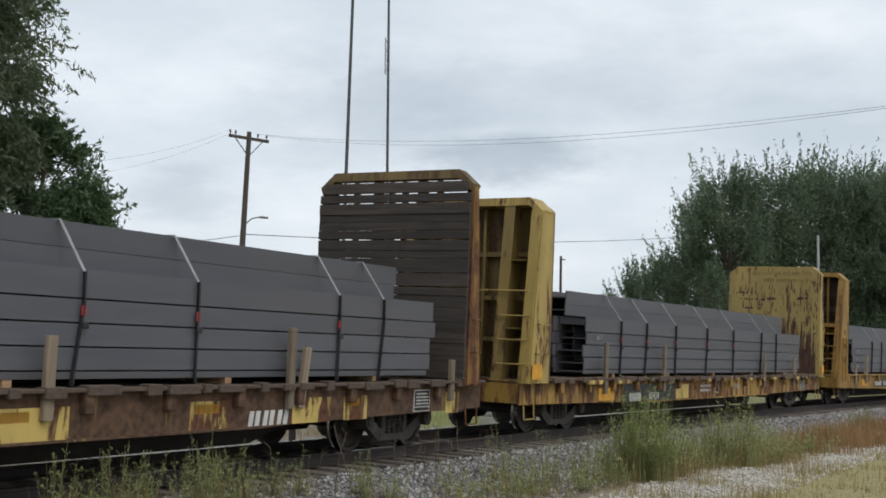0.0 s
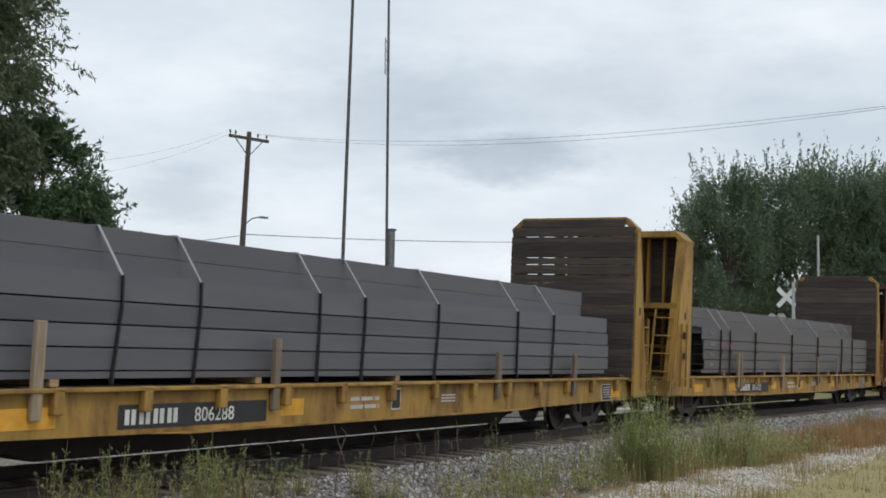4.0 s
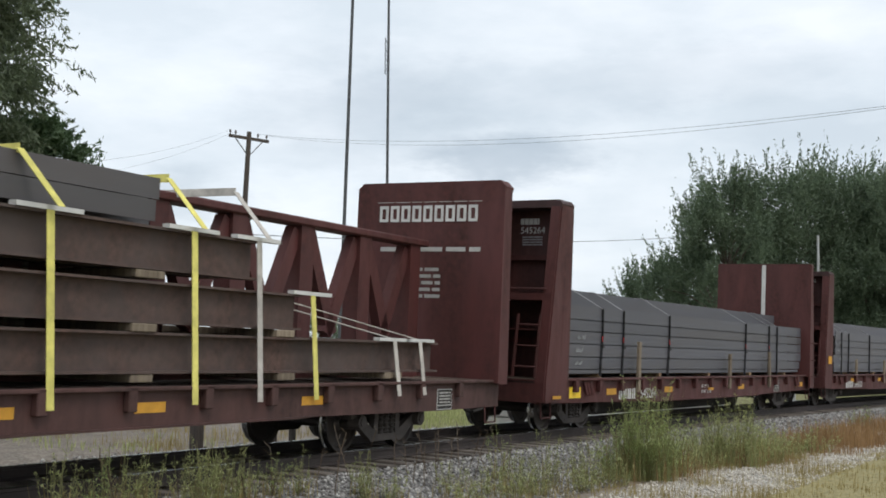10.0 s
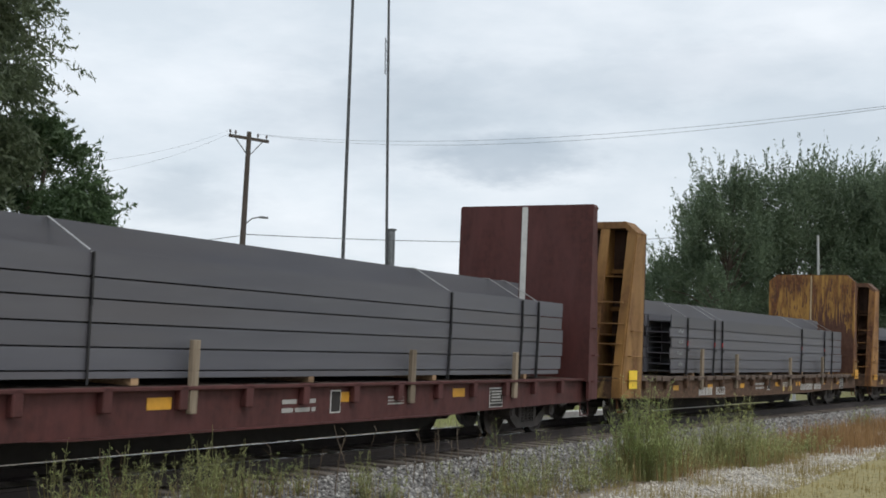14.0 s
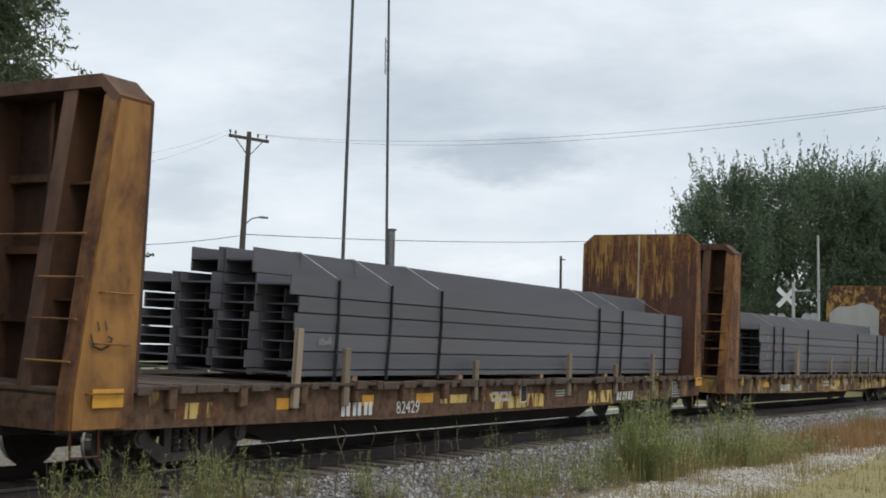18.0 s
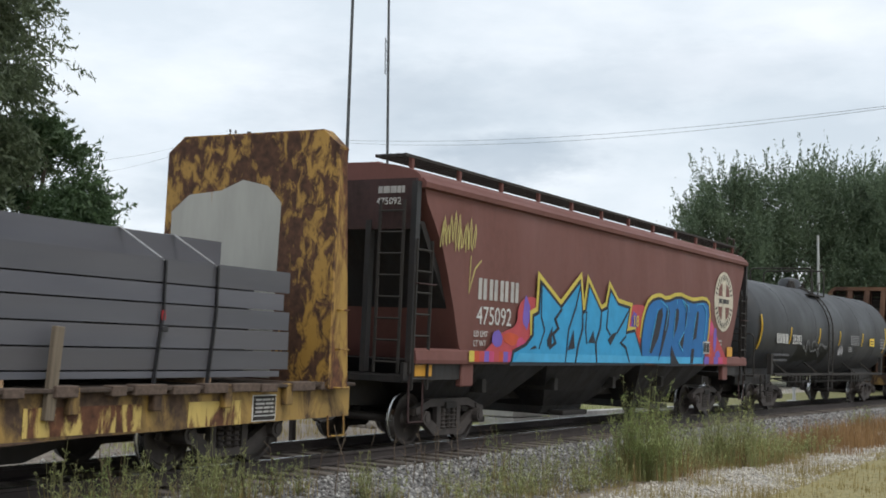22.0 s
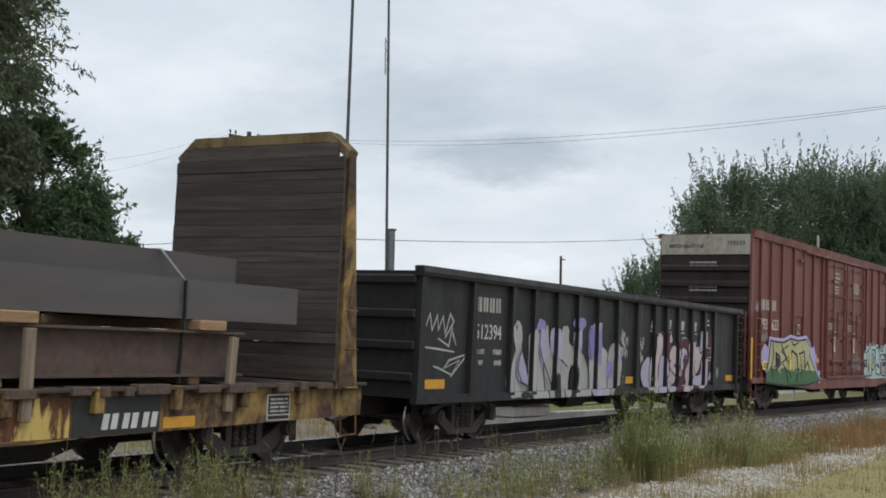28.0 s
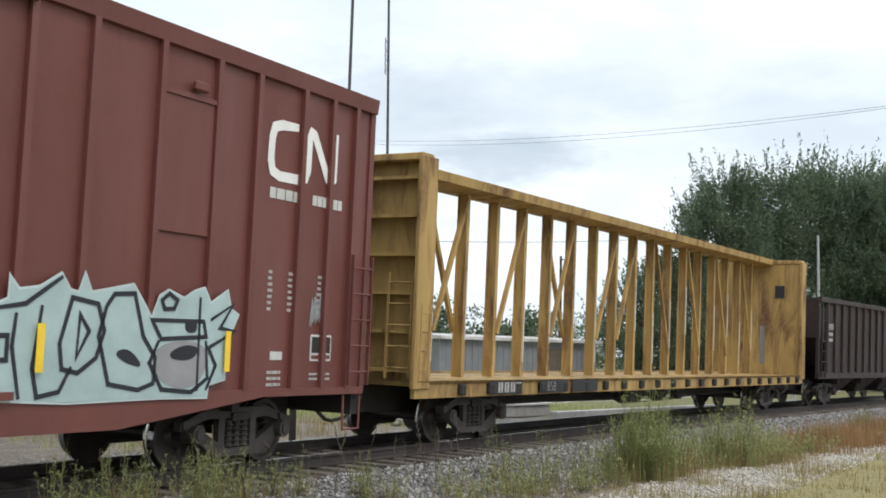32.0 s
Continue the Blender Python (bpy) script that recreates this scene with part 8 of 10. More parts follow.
    bars(c, X(10.35), DY, 3.95, 0.65, 0.36, 5, words=3)
    for x, n in ((0.72, 2), (1.72, 1)):
        initials(c, X(x), Y, 2.98, 0.42 * n, 0.31, n)
    letters(c, "793", X(0.70), Y, 2.42, 0.31, name="car_number", squash=0.95)
    letters(c, "633", X(1.70), Y, 2.42, 0.31, name="car_number", squash=0.95)
    # the owner's long emblem: one bent band
    G = lambda pts: [(a_ - h, b_) for a_, b_ in pts]
    band_ = [(16.94, 4.49), (16.62, 4.47), (16.46, 4.42), (16.41, 4.28), (16.40, 3.98), (16.45, 3.84), (16.60, 3.79), (17.03, 3.80), (17.18, 3.84), (17.24, 3.96), (17.25, 4.40), (17.29, 4.48), (17.36, 4.46), (17.72, 3.90), (17.80, 3.86), (17.87, 3.92), (17.89, 4.52)]
    o = stroke(c, G(band_), Y - 0.002, 0.135, plain("bright_marking", (0.78, 0.78, 0.76), 0.6, vary=0.08), "owner_emblem")
    tagged(o, "white bent-band emblem")
    bars(c, 16.42 - h, Y, 3.49, 0.72, 0.14, 1, mat=WHITE, words=4)
    bars(c, 17.38 - h, Y, 3.50, 0.72, 0.14, 1, mat=WHITE, words=5)
    letters(c, "EXCESS HEIGHT CAR", -h - 0.016, 1.1, 4.72, 0.10, mat=NAVYPATCH, end=True, squash=0.8)
    letters(c, "793633", -h - 0.016, -0.65, 4.78, 0.13, mat=NAVYPATCH, name="car_number", end=True)
    for z, r in ((4.15, 3), (3.55, 3)):
        bars(c, -h - 0.03, 0.45, z - 0.1, 0.85, 0.26, r, end=True, words=4, mat=SILVER)
    bm = bmesh.new()
    for k in (-1, 1):
        bar(bm, (-h - 0.09, -0.75, 1.35 - 0.11 * k), (-h - 0.09, -0.95, 1.35 + 0.11 * k), 0.03, 0.01)
    part("marking", bm, WHITE, c)
    panel(c, "placard", X(0.75), X(1.3), -1.475, 1.25, 1.5, DECAL_YELLOW)
    bars(c, X(0.82), -1.482, 1.31, 0.4, 0.12, 2, mat=NAVYPATCH, words=2)
    panel(c, "stencil_frame", X(4.0), X(4.28), Y - 0.035, 2.35, 2.65, WHITE)
    panel(c, "stencil_field", X(4.03), X(4.25), Y - 0.041, 2.38, 2.62, BOX_RED)
    panel(c, "consolidated_stencil", 17.5 - h, 18.0 - h, Y, 1.38, 1.74, WHITE)
    for k in range(2):
        panel(c, "stencil_field", 17.53 + 0.24 * k - h, 17.73 + 0.24 * k - h, Y - 0.006, 1.49, 1.71, UNDER)
    panel(c, "stencil_field", 17.53 - h, 17.97 - h, Y - 0.006, 1.41, 1.46, BOX_RED)
    panel(c, "stencil_plate", 16.6 - h, 16.86 - h, Y, 1.39, 1.50, WHITE)
    bars(c, 16.55 - h, Y, 1.05, 0.3, 0.2, 3, words=2)
    bars(c, 17.5 - h, Y, 1.12, 0.5, 0.1, 2, words=4)
    tag_scrawl(c, 17.45 - h, 1.85, 0.45, 0.4, Y - 0.004, SILVER, 15, 9, 0.02)
    letters(c, "60K", X(6.3), Y, 1.5, 0.1)
    for x in (16.48, 16.92, 17.6):
        bars(c, x - h, Y, 2.03, 0.10, 0.52, 7, words=2)
    panel(c, "reflector_strip", X(6.1), X(6.22), Y, 1.25, 1.75, DECAL_ORANGE)
    for x in (3.18, 12.58, 15.52):
        panel(c, "reflector_strip", x - h, x + 0.10 - h, -1.54, 1.25, 1.74, DECAL_YELLOW)
    # graffiti
    Yg = -1.478
    blob(c, X(0.95), 1.65, 0.36, 0.35, Yg + 0.004, LILAC, 81)
    blob(c, X(5.6), 1.45, 0.34, 0.5, Yg + 0.004, LILAC, 82)
    for k, (x, z) in enumerate([(2.1, 2.1), (2.9, 2.15), (4.9, 2.05), (5.35, 1.9), (6.1, 1.55), (6.3, 1.15)]):
        blob(c, X(x), z, 0.10, 0.09, Yg + 0.003, LILAC, 90 + k)
    body = G([(1.15, 0.90), (1.27, 1.22), (1.47, 1.71), (1.55, 2.07), (1.92, 2.05), (2.76, 2.04), (3.41, 2.17), (4.12, 2.11), (4.96, 2.18), (5.32, 1.98), (5.30, 1.69), (5.96, 1.21), (6.45, 0.92), (5.18, 0.80), (2.87, 0.80)])
    stroke(c, body[1:13], Yg, 0.30, LILAC, "graffiti_halo")
    outlined(c, body, Yg - 0.004, CREAM, NAVY, 0.11)
    paint_shape(c, G([(1.15, 0.90), (1.26, 1.18), (1.61, 1.34), (2.21, 1.22), (2.82, 1.32), (3.50, 1.17), (4.19, 1.30), (5.14, 1.21), (5.96, 1.21), (6.45, 0.92), (5.18, 0.80), (2.87, 0.80)]), Yg - 0.018, LEAFG, "graffiti_letter")
    r = random.Random(5)
    for k in range(26):
        blob(c, 1.4 + 0.165 * k - h, 1.24 + r.uniform(-0.06, 0.12), 0.06, 0.05, Yg - 0.0225, LEAFG if k % 2 else CREAM, 300 + k, 7)
    for w, pts in ((0.05, [(1.7, 2.02), (1.76, 1.63), (1.62, 1.3), (1.75, 1.02)]), (0.07, [(1.99, 1.74), (2.33, 1.64), (2.41, 1.43), (2.03, 1.22), (1.99, 1.74)]), (0.05, [(3.13, 1.99), (2.47, 1.8), (3.06, 1.61), (2.57, 1.47), (2.96, 1.22), (3.19, 0.83)]), (0.07, [(3.48, 1.84), (3.34, 1.44), (3.42, 1.02)]), (0.07, [(3.48, 1.84), (3.98, 1.7), (4.1, 1.3), (4.01, 0.9)]), (0.06, [(4.19, 1.74), (4.74, 1.82), (4.79, 1.29), (5.08, 1.5), (5.38, 1.19)]), (0.05, [(3.41, 2.14), (3.63, 2.0), (4.12, 2.08)]), (0.05, [(2.45, 2.02), (2.7, 1.82), (3.1, 1.48)]), (0.05, [(4.38, 1.66), (4.47, 1.03)])):
        stroke(c, G(pts), Yg - 0.027, w, NAVY, "graffiti_outline")
    paint_shape(c, G([(2.03, 1.66), (2.28, 1.58), (2.33, 1.45), (2.07, 1.32)]), Yg - 0.026, NAVY, "graffiti_outline")
    # the pale piece further back
    aqua = G([(11.98, 1.73), (12.08, 1.89), (12.25, 1.97), (12.25, 2.18), (12.36, 2.06), (12.63, 2.10), (12.90, 2.25), (13.03, 2.09), (13.16, 2.07), (13.23, 2.27), (13.33, 2.08), (13.95, 2.20), (14.16, 1.97), (14.27, 1.83), (14.39, 2.10), (14.53, 2.17), (14.79, 2.09), (14.99, 2.19), (15.15, 2.23), (15.27, 2.05), (15.58, 2.22), (15.66, 2.0), (15.80, 1.94), (15.59, 1.55), (15.60, 1.16), (15.30, 1.10), (15.28, 0.95), (14.49, 0.96), (13.06, 0.94), (12.27, 0.98), (12.04, 1.01), (12.08, 1.40)])
    outlined(c, aqua, Yg, AQUA, spray("pale_edge", (0.50, 0.58, 0.58)), 0.05)
    paint_shape(c, rounded(G([(14.40, 1.58), (15.17, 1.62), (15.28, 1.32), (15.04, 1.04), (14.53, 1.08), (14.31, 1.32)])), Yg - 0.014, SILVER, "graffiti_letter")
    for q in ([(13.69, 1.46), (13.92, 1.52), (14.19, 1.29), (13.89, 1.34)], [(14.56, 1.46), (14.84, 1.57), (15.12, 1.53), (14.98, 1.38), (14.65, 1.38)], [(14.81, 1.83), (15.04, 1.85), (15.03, 1.70), (14.85, 1.70)]):
        paint_shape(c, rounded(G(q)), Yg - 0.018, NAVY, "graffiti_outline")
    for q in ([(12.08, 1.87), (12.45, 1.93), (12.65, 2.06), (12.9, 2.22)], [(12.03, 1.6), (12.25, 1.61), (12.25, 1.37), (12.07, 1.37), (12.03, 1.6)], [(12.34, 1.82), (12.31, 1.5), (12.43, 1.0)], [(12.66, 1.91), (12.58, 1.29), (12.66, 1.0), (12.95, 1.05), (13.09, 1.29)], [(13.06, 2.02), (13.43, 1.97), (13.54, 1.69), (13.44, 1.4), (13.19, 1.24), (12.97, 1.28), (12.92, 1.54), (13.06, 2.02)], [(13.18, 1.85), (13.32, 1.68), (13.16, 1.4), (13.18, 1.85)], [(13.55, 1.95), (13.46, 1.63), (13.64, 1.12), (14.1, 1.05), (14.34, 1.12), (14.35, 1.41), (14.14, 1.64), (13.97, 2.11), (13.66, 2.09), (13.55, 1.95)], [(14.27, 1.83), (14.43, 1.62), (15.21, 1.66), (15.15, 1.84), (14.27, 1.83)], [(15.07, 2.11), (15.09, 1.04)], [(15.29, 1.87), (15.68, 2.06), (15.46, 1.77), (15.75, 1.74), (15.26, 1.53), (15.41, 1.32), (15.26, 1.04)], [(14.39, 1.59), (14.26, 1.35), (14.48, 1.05), (14.99, 1.01), (15.27, 1.17), (15.21, 1.6)], [(14.53, 2.14), (14.67, 2.07), (14.62, 1.97), (14.46, 1.96), (14.41, 2.06), (14.53, 2.14)]):
        stroke(c, G(q), Yg - 0.019, 0.05, NAVY, "graffiti_outline")
    tag_scrawl(c, X(9.9), 1.2, 1.6, 0.6, -1.51, SILVER, 12, 14)
    tag_scrawl(c, X(0.25), 2.9, 0.4, 0.35, Y, SILVER, 13, 5)
    tag_scrawl(c, X(0.75), 2.05, 0.6, 0.3, Y, SILVER, 14, 7)
    underframe(c, L, top=0.98, tc=14.1)
    return c


# ---- centre-beam car and the open hopper behind it ----
def centre_beam():
    u0, L = 305.85, 22.75
    h = L / 2
    c = thing("centre_beam_flat_car", u0 + h, "empty yellow centre-beam flat car with open braced frame", "flat car", "cars of the train")
    CB = steel("lumber_car_yellow", (0.46, 0.30, 0.100), rust=(0.17, 0.09, 0.042), wear=0.33, size=3.0, soft=0.12, grime=0.4)
    part("deck", bx(-h + 0.2, h - 0.2, -1.35, 1.35, 0.98, 1.05), CB, c)
    for s in (-1, 1):
        bm = bmesh.new()
        prism(bm, [(s * 1.36, 0.80), (s * 1.44, 0.80), (s * 1.44, 1.02), (s * 1.50, 1.08), (s * 1.36, 1.08)], 0, -h, h)
        part("side_sill", bm, CB, c)
    wn_ = part("winch", bx(-0.09, 0.09, -1.52, -1.42, 0.84, 1.02, bev=0.02), UNDER, c)
    wn_.matrix_basis = pose(-h + 1.4, 0, 0)
    for i in range(1, 22):
        again(wn_, -h + 1.4 + 0.98 * i)
    for w in (-1, 1):
        b = part("bulkhead", bx(*sorted((w * (h - 0.25), w * (h - 0.31))), -1.46, 1.46, 1.0, 4.66), CB, c)
        for y in (-1.44, 1.44):
            part("bulkhead_post", bx(*sorted((w * (h + 0.1), w * (h - 0.38))), y - 0.04, y + 0.04, 0.95, 4.66, bev=0.012), CB, b)
        for k in range(6):
            z = 1.2 + 0.62 * k
            part("bulkhead_rib", bx(*sorted((w * (h - 0.02), w * (h - 0.25))), -1.39, 1.39, z, z + 0.05), CB, b)
        part("bulkhead_cap", bx(*sorted((w * h, w * (h - 0.34))), -1.42, 1.42, 4.60, 4.72, bev=0.015), CB, b)
        ladder(c, w * (h - 0.02), w * (h - 0.02), -1.3, -0.85, 1.1, 2.8, 5, CB)
        ladder(c, w * (h - 0.05), w * (h - 0.3), -1.47, -1.47, 1.1, 2.3, 4, CB)
    bm = bmesh.new()
    prism(bm, [(-0.52, 4.74), (-0.50, 4.57), (-0.12, 4.52), (0.12, 4.52), (0.50, 4.57), (0.52, 4.74), (0, 4.78)], 0, -h + 0.3, h - 0.3)
    part("top_chord", bm, CB, c)
    n = 17
    xs = [2.5 + 1.19 * i - h for i in range(n)]
    post = None
    for i, x in enumerate(xs):
        if post is None:
            bm = bmesh.new()
            prism(bm, [(-0.09, 1.05), (-0.09, 4.54), (0.09, 4.54), (0.09, 1.05)], 0, -0.012, 0.012)
            for y in (-0.11, 0.09):
                box(bm, -0.055, 0.055, y, y + 0.02, 1.05, 4.54)
            post = part("beam_post", bm, CB, c)
            post.matrix_basis = pose(x, 0, 0)
        else:
            again(post, x)
        if i not in (2, 7, 12):
            z = 1.35 + 0.4 * (i % 3)
            part("reflector_strip", bx(x + 0.015, x + 0.05, -0.118, -0.111, z, z + 1.3), WHITE, c, "white edge strip")
    for i in range(n - 1):
        a, b = xs[i], xs[i + 1]
        if i in (0, 2, 4, 6, 7, 9, 11, 13, 15):
            bm = bmesh.new()
            lo, hi = (1.9, 4.45) if i < 8 else (4.45, 1.6)
            bar(bm, (a + 0.05, -0.11, lo), (b - 0.05, -0.11, hi), 0.08, 0.08)
            part("diagonal_brace", bm, CB, c)
            if i % 4 == 0:
                bm = bmesh.new()
                bar(bm, (a + 0.05, 0.11, hi), (b - 0.05, 0.11, lo), 0.08, 0.08)
                part("diagonal_brace", bm, CB, c)
        part("stencil_plate", bx(h - 0.325, h - 0.312, -0.30, -0.14, 1.4, 2.6), WHITE, c)
    part("stencil_plate", bx(h - 0.325, h - 0.312, -0.9, -0.6, 3.5, 3.9), NAVYPATCH, c)
    initials(c, 2.6 - h, -1.505, 0.86, 0.9, 0.18, 4)
    letters(c, "858", 4.5 - h, -1.505, 0.86, 0.18, name="car_number")
    for x in (2.3, 4.2, 5.6):
        panel(c, "number_panel", x - h, x + 1.2 - h, -1.502, 0.83, 1.06, NAVYPATCH)
    underframe(c, L, top=0.98, tc=17.6)
    return c


def open_hopper():
    u0, L = 330.1, 14.6
    h = L / 2
    c = thing("open_hopper_car", u0 + h, "dark brown open hopper car with ribbed sides", "hopper car", "cars of the train")
    DK = steel("black_brown_paint", (0.030, 0.022, 0.022), rust=(0.05, 0.03, 0.025), wear=0.4, soft=0.2)
    for s in (-1, 1):
        part("side_wall", bx(-h + 0.9, h - 0.9, *sorted((s * 1.38, s * 1.34)), 1.1, 3.6), DK, c)
        part("top_rail", bx(-h + 0.1, h - 0.1, *sorted((s * 1.48, s * 1.33)), 3.5, 3.66, bev=0.01), DK, c)
        part("side_sill", bx(-h, h, *sorted((s * 1.46, s * 1.33)), 0.95, 1.15), DK, c)
    p = part("side_post", bx(-0.06, 0.06, -1.47, -1.38, 1.1, 3.55, bev=0.015), DK, c)
    p.matrix_basis = pose(-h + 0.95, 0, 0)
    for i in range(1, 15):
        again(p, -h + 0.95 + 0.9 * i)
    for w in (-1, 1):
        part("end_wall", bx(*sorted((w * (h - 0.1), w * (h - 0.16))), -1.38, 1.38, 2.3, 3.62), DK, c)
        bm = bmesh.new()
        prism(bm, [(w * (h - 3.0), 1.1), (w * (h - 0.12), 2.5), (w * (h - 0.12), 2.62), (w * (h - 3.0), 1.25)], 1, -1.33, 1.33)
        part("slope_sheet", bm, DK, c)
        for y in (-1.36, 1.36):
            part("end_post", bx(*sorted((w * (h - 0.08), w * (h - 0.2))), y - 0.05, y + 0.05, 1.0, 3.6), DK, c)
        ladder(c, w * (h - 0.1), w * (h - 0.55), -1.5, -1.5, 1.0, 3.4, 7, DK)
    for xc in (-3.2, 0.0, 3.2):
        bm = bmesh.new()
        loft(bm, [(0.4, xc - 0.5, xc + 0.5, 0.7), (1.15, xc - 1.55, xc + 1.55, 1.33)])
        part("hopper_bay", bm, DK, c)
    initials(c, -h + 1.2, -1.39, 2.6, 0.6, 0.2, 4)
    bars(c, -h + 1.2, -1.39, 2.2, 0.5, 0.3, 2, words=2)
    underframe(c, L, top=0.98, tc=10.6, gear=False)
    return c


covered_hopper()
tank_car()
gondola()
boxcar()
centre_beam()
open_hopper()

# ---- poles, masts and wires ----
POLEWOOD = wood("pole_timber", (0.035, 0.028, 0.024), (0.08, 0.066, 0.056), axis=2)
PALE_STEEL = plain("pale_painted_steel", (0.40, 0.41, 0.41), 0.6, vary=0.12)
SIGN_WHITE = plain("sign_white", (0.80, 0.80, 0.79), 0.6, vary=0.06)
GALV = plain("galvanised_steel", (0.20, 0.21, 0.22), 0.5, metal=0.5)
DARKSTEEL = plain("dark_mast_steel", (0.06, 0.065, 0.07), 0.6)
GLASSY = plain("insulator_glaze", (0.16, 0.15, 0.15), 0.3)


def utility_pole():
    p = tagged(new("utility_pole"), "weathered timber utility pole with a braced crossarm", "utility pole")
    bx0, by0 = 47.72, 39.55
    p.matrix_basis = pose(bx0, by0, lift(bx0, by0) - 0.22)
    top = Vector((0.22, -0.28, 13.35))
    bm = bmesh.new()
    cyl(bm, (0, 0, -0.3), top, 0.19, 12, 0.12)
    part("pole", bm, POLEWOOD, p)
    c = top - Vector((0, 0, 0.35))
    d = Vector((0.72, 0.69, 0.0)) * 0.0 + Vector((1.20, -0.36, 0.0)).normalized() * 1.22
    bm = bmesh.new()
    bar(bm, c - d, c + d, 0.12, 0.15)
    part("crossarm", bm, POLEWOOD, p)
    for k in (-0.75, 0.75):
        bm = bmesh.new()
        bar(bm, c + d * k, c - Vector((0, 0, 0.95)), 0.05, 0.04)
        part("arm_brace", bm, GALV, p)
    for k in (-0.95, -0.68, 0.45, 0.9):
        bm = bmesh.new()
        q = c + d * k
        cyl(bm, q + Vector((0, 0, 0.06)), q + Vector((0, 0, 0.2)), 0.03, 8)
        cyl(bm, q + Vector((0, 0, 0.18)), q + Vector((0, 0, 0.32)), 0.065, 10, 0.05)
        part("insulator", bm, GLASSY, p)
    bm = bmesh.new()
    a = Vector((0.12, -0.15, 8.4))
    tube(bm, [a, a + Vector((0.3, -0.35, 0.42)), a + Vector((0.55, -0.62, 0.5))], 0.035, 8)
    part("lamp_arm", bm, GALV, p)
    bm = bmesh.new()
    q = a + Vector((0.55, -0.62, 0.5))
    bar(bm, q, q + Vector((0.3, -0.34, -0.02)), 0.18, 0.10)
    part("lamp_head", bm, GALV, p)
    return Vector((bx0, by0, lift(bx0, by0) - 0.22)) + c, d


arm_at, arm_d = utility_pole()


def sagging(name, a, b, sag, r, label, n=28):
    """A wire between two points that hangs by sag metres."""
    a, b = Vector(a), Vector(b)
    bm = bmesh.new()
    pts = []
    for i in range(n + 1):
        t = i / n
        pts.append(a.lerp(b, t) - Vector((0, 0, 4 * sag * t * (1 - t))))
    rings = []
    for p in pts:
        rings.append([bm.verts.new(p + Vector(o)) for o in ((0, 0, r), (r * 0.7, r * 0.7, -r * 0.5), (-r * 0.7, -r * 0.7, -r * 0.5))])
    for A, B in zip(rings, rings[1:]):
        for i in range(3):
            j = (i + 1) % 3
            bm.faces.new((A[i], A[j], B[j], B[i]))
    return tagged(part(name, bm, DARKSTEEL), label, "wire", "overhead wires")


up = Vector((0, 0, 0.3))
sagging("power_line", arm_at + arm_d * 0.9 + up, (33.8, 3.5, 8.55), 0.85, 0.007, "thin sagging overhead power line from the pole")
sagging("power_line", arm_at + arm_d * 0.45 + up, (33.3, 3.0, 8.50), 0.75, 0.007, "thin sagging overhead power line from the pole")
sagging("power_line", arm_at - arm_d * 0.95 + up, (18.0, 28.0, 6.2), 0.9, 0.005, "thin overhead wire running into the tree")
sagging("power_line", arm_at - arm_d * 0.68 + up, (18.5, 28.5, 5.4), 0.9, 0.005, "thin overhead wire running into the tree")
sagging("telephone_cable", (47.9, 39.3, 7.45), (98.7, 33.0, 11.95), 0.42, 0.026, "dark telephone cable strung past the masts")
sagging("telephone_cable", (47.8, 39.3, 7.4), (30.0, 42.0, 6.0), 0.6, 0.02, "dark telephone cable strung past the masts")


def mast(px, py, top, lean, r, label, stub=False, elements=False):
    m = tagged(new("radio_mast"), label, "mast", "radio masts")
    z = lift(px, py)
    m.matrix_basis = pose(px, py, z)
    bm = bmesh.new()
    cyl(bm, (0, 0, -0.2), (lean[0], lean[1], top), r, 10, r * 0.75)
    part("mast_tube", bm, DARKSTEEL, m)
    if elements:
        f = Vector((lean[0], lean[1], top))
        for k in range(4):
            q = f * (0.726 + 0.022 * k)
            bm = bmesh.new()
            tube(bm, [q + Vector((-0.22, 0.1, 0)), q, q + Vector((-0.22, 0.1, 0.52))], 0.022, 6)
            tube(bm, [q + Vector((-0.22, 0.1, 0)), q + Vector((-0.22, 0.1, 0.56))], 0.028, 6)
            part("dipole", bm, DARKSTEEL, m)
    else:
        f = Vector((lean[0], lean[1], top))
        bm = bmesh.new()
        q = f * 0.965
        tube(bm, [q + Vector((-0.1, 0.1, 0)), q + Vector((-0.24, 0.2, -0.2)), q + Vector((-0.24, 0.2, -0.55)), q + Vector((-0.05, 0.05, -0.8))], 0.02, 6)
        part("cable_loop", bm, DARKSTEEL, m)
        for k in (0.97, 0.985):
            bm = bmesh.new()
            q = f * k
            tube(bm, [q + Vector((-0.22, 0.25, 0)), q + Vector((0.22, -0.25, 0))], 0.02, 6)
            part("antenna_bar", bm, DARKSTEEL, m)
    if stub:
        part("base_cabinet", bx(-0.02, 0.36, -0.26, 0.1, -0.2, 9.55, bev=0.03), GALV, m)
        part("cabinet_cap", bx(-0.06, 0.42, -0.32, 0.15, 9.55, 9.66, bev=0.02), GALV, m)
    return m


mast(57.50, 39.86, 24.6, (0.17, -0.22, 0.0), 0.12, "tall slender steel radio mast against the sky")
mast(63.25, 40.25, 27.0, (-0.27, 0.30, 0.0), 0.10, "tall thin radio mast with folded dipoles and a grey base post", stub=True, elements=True)

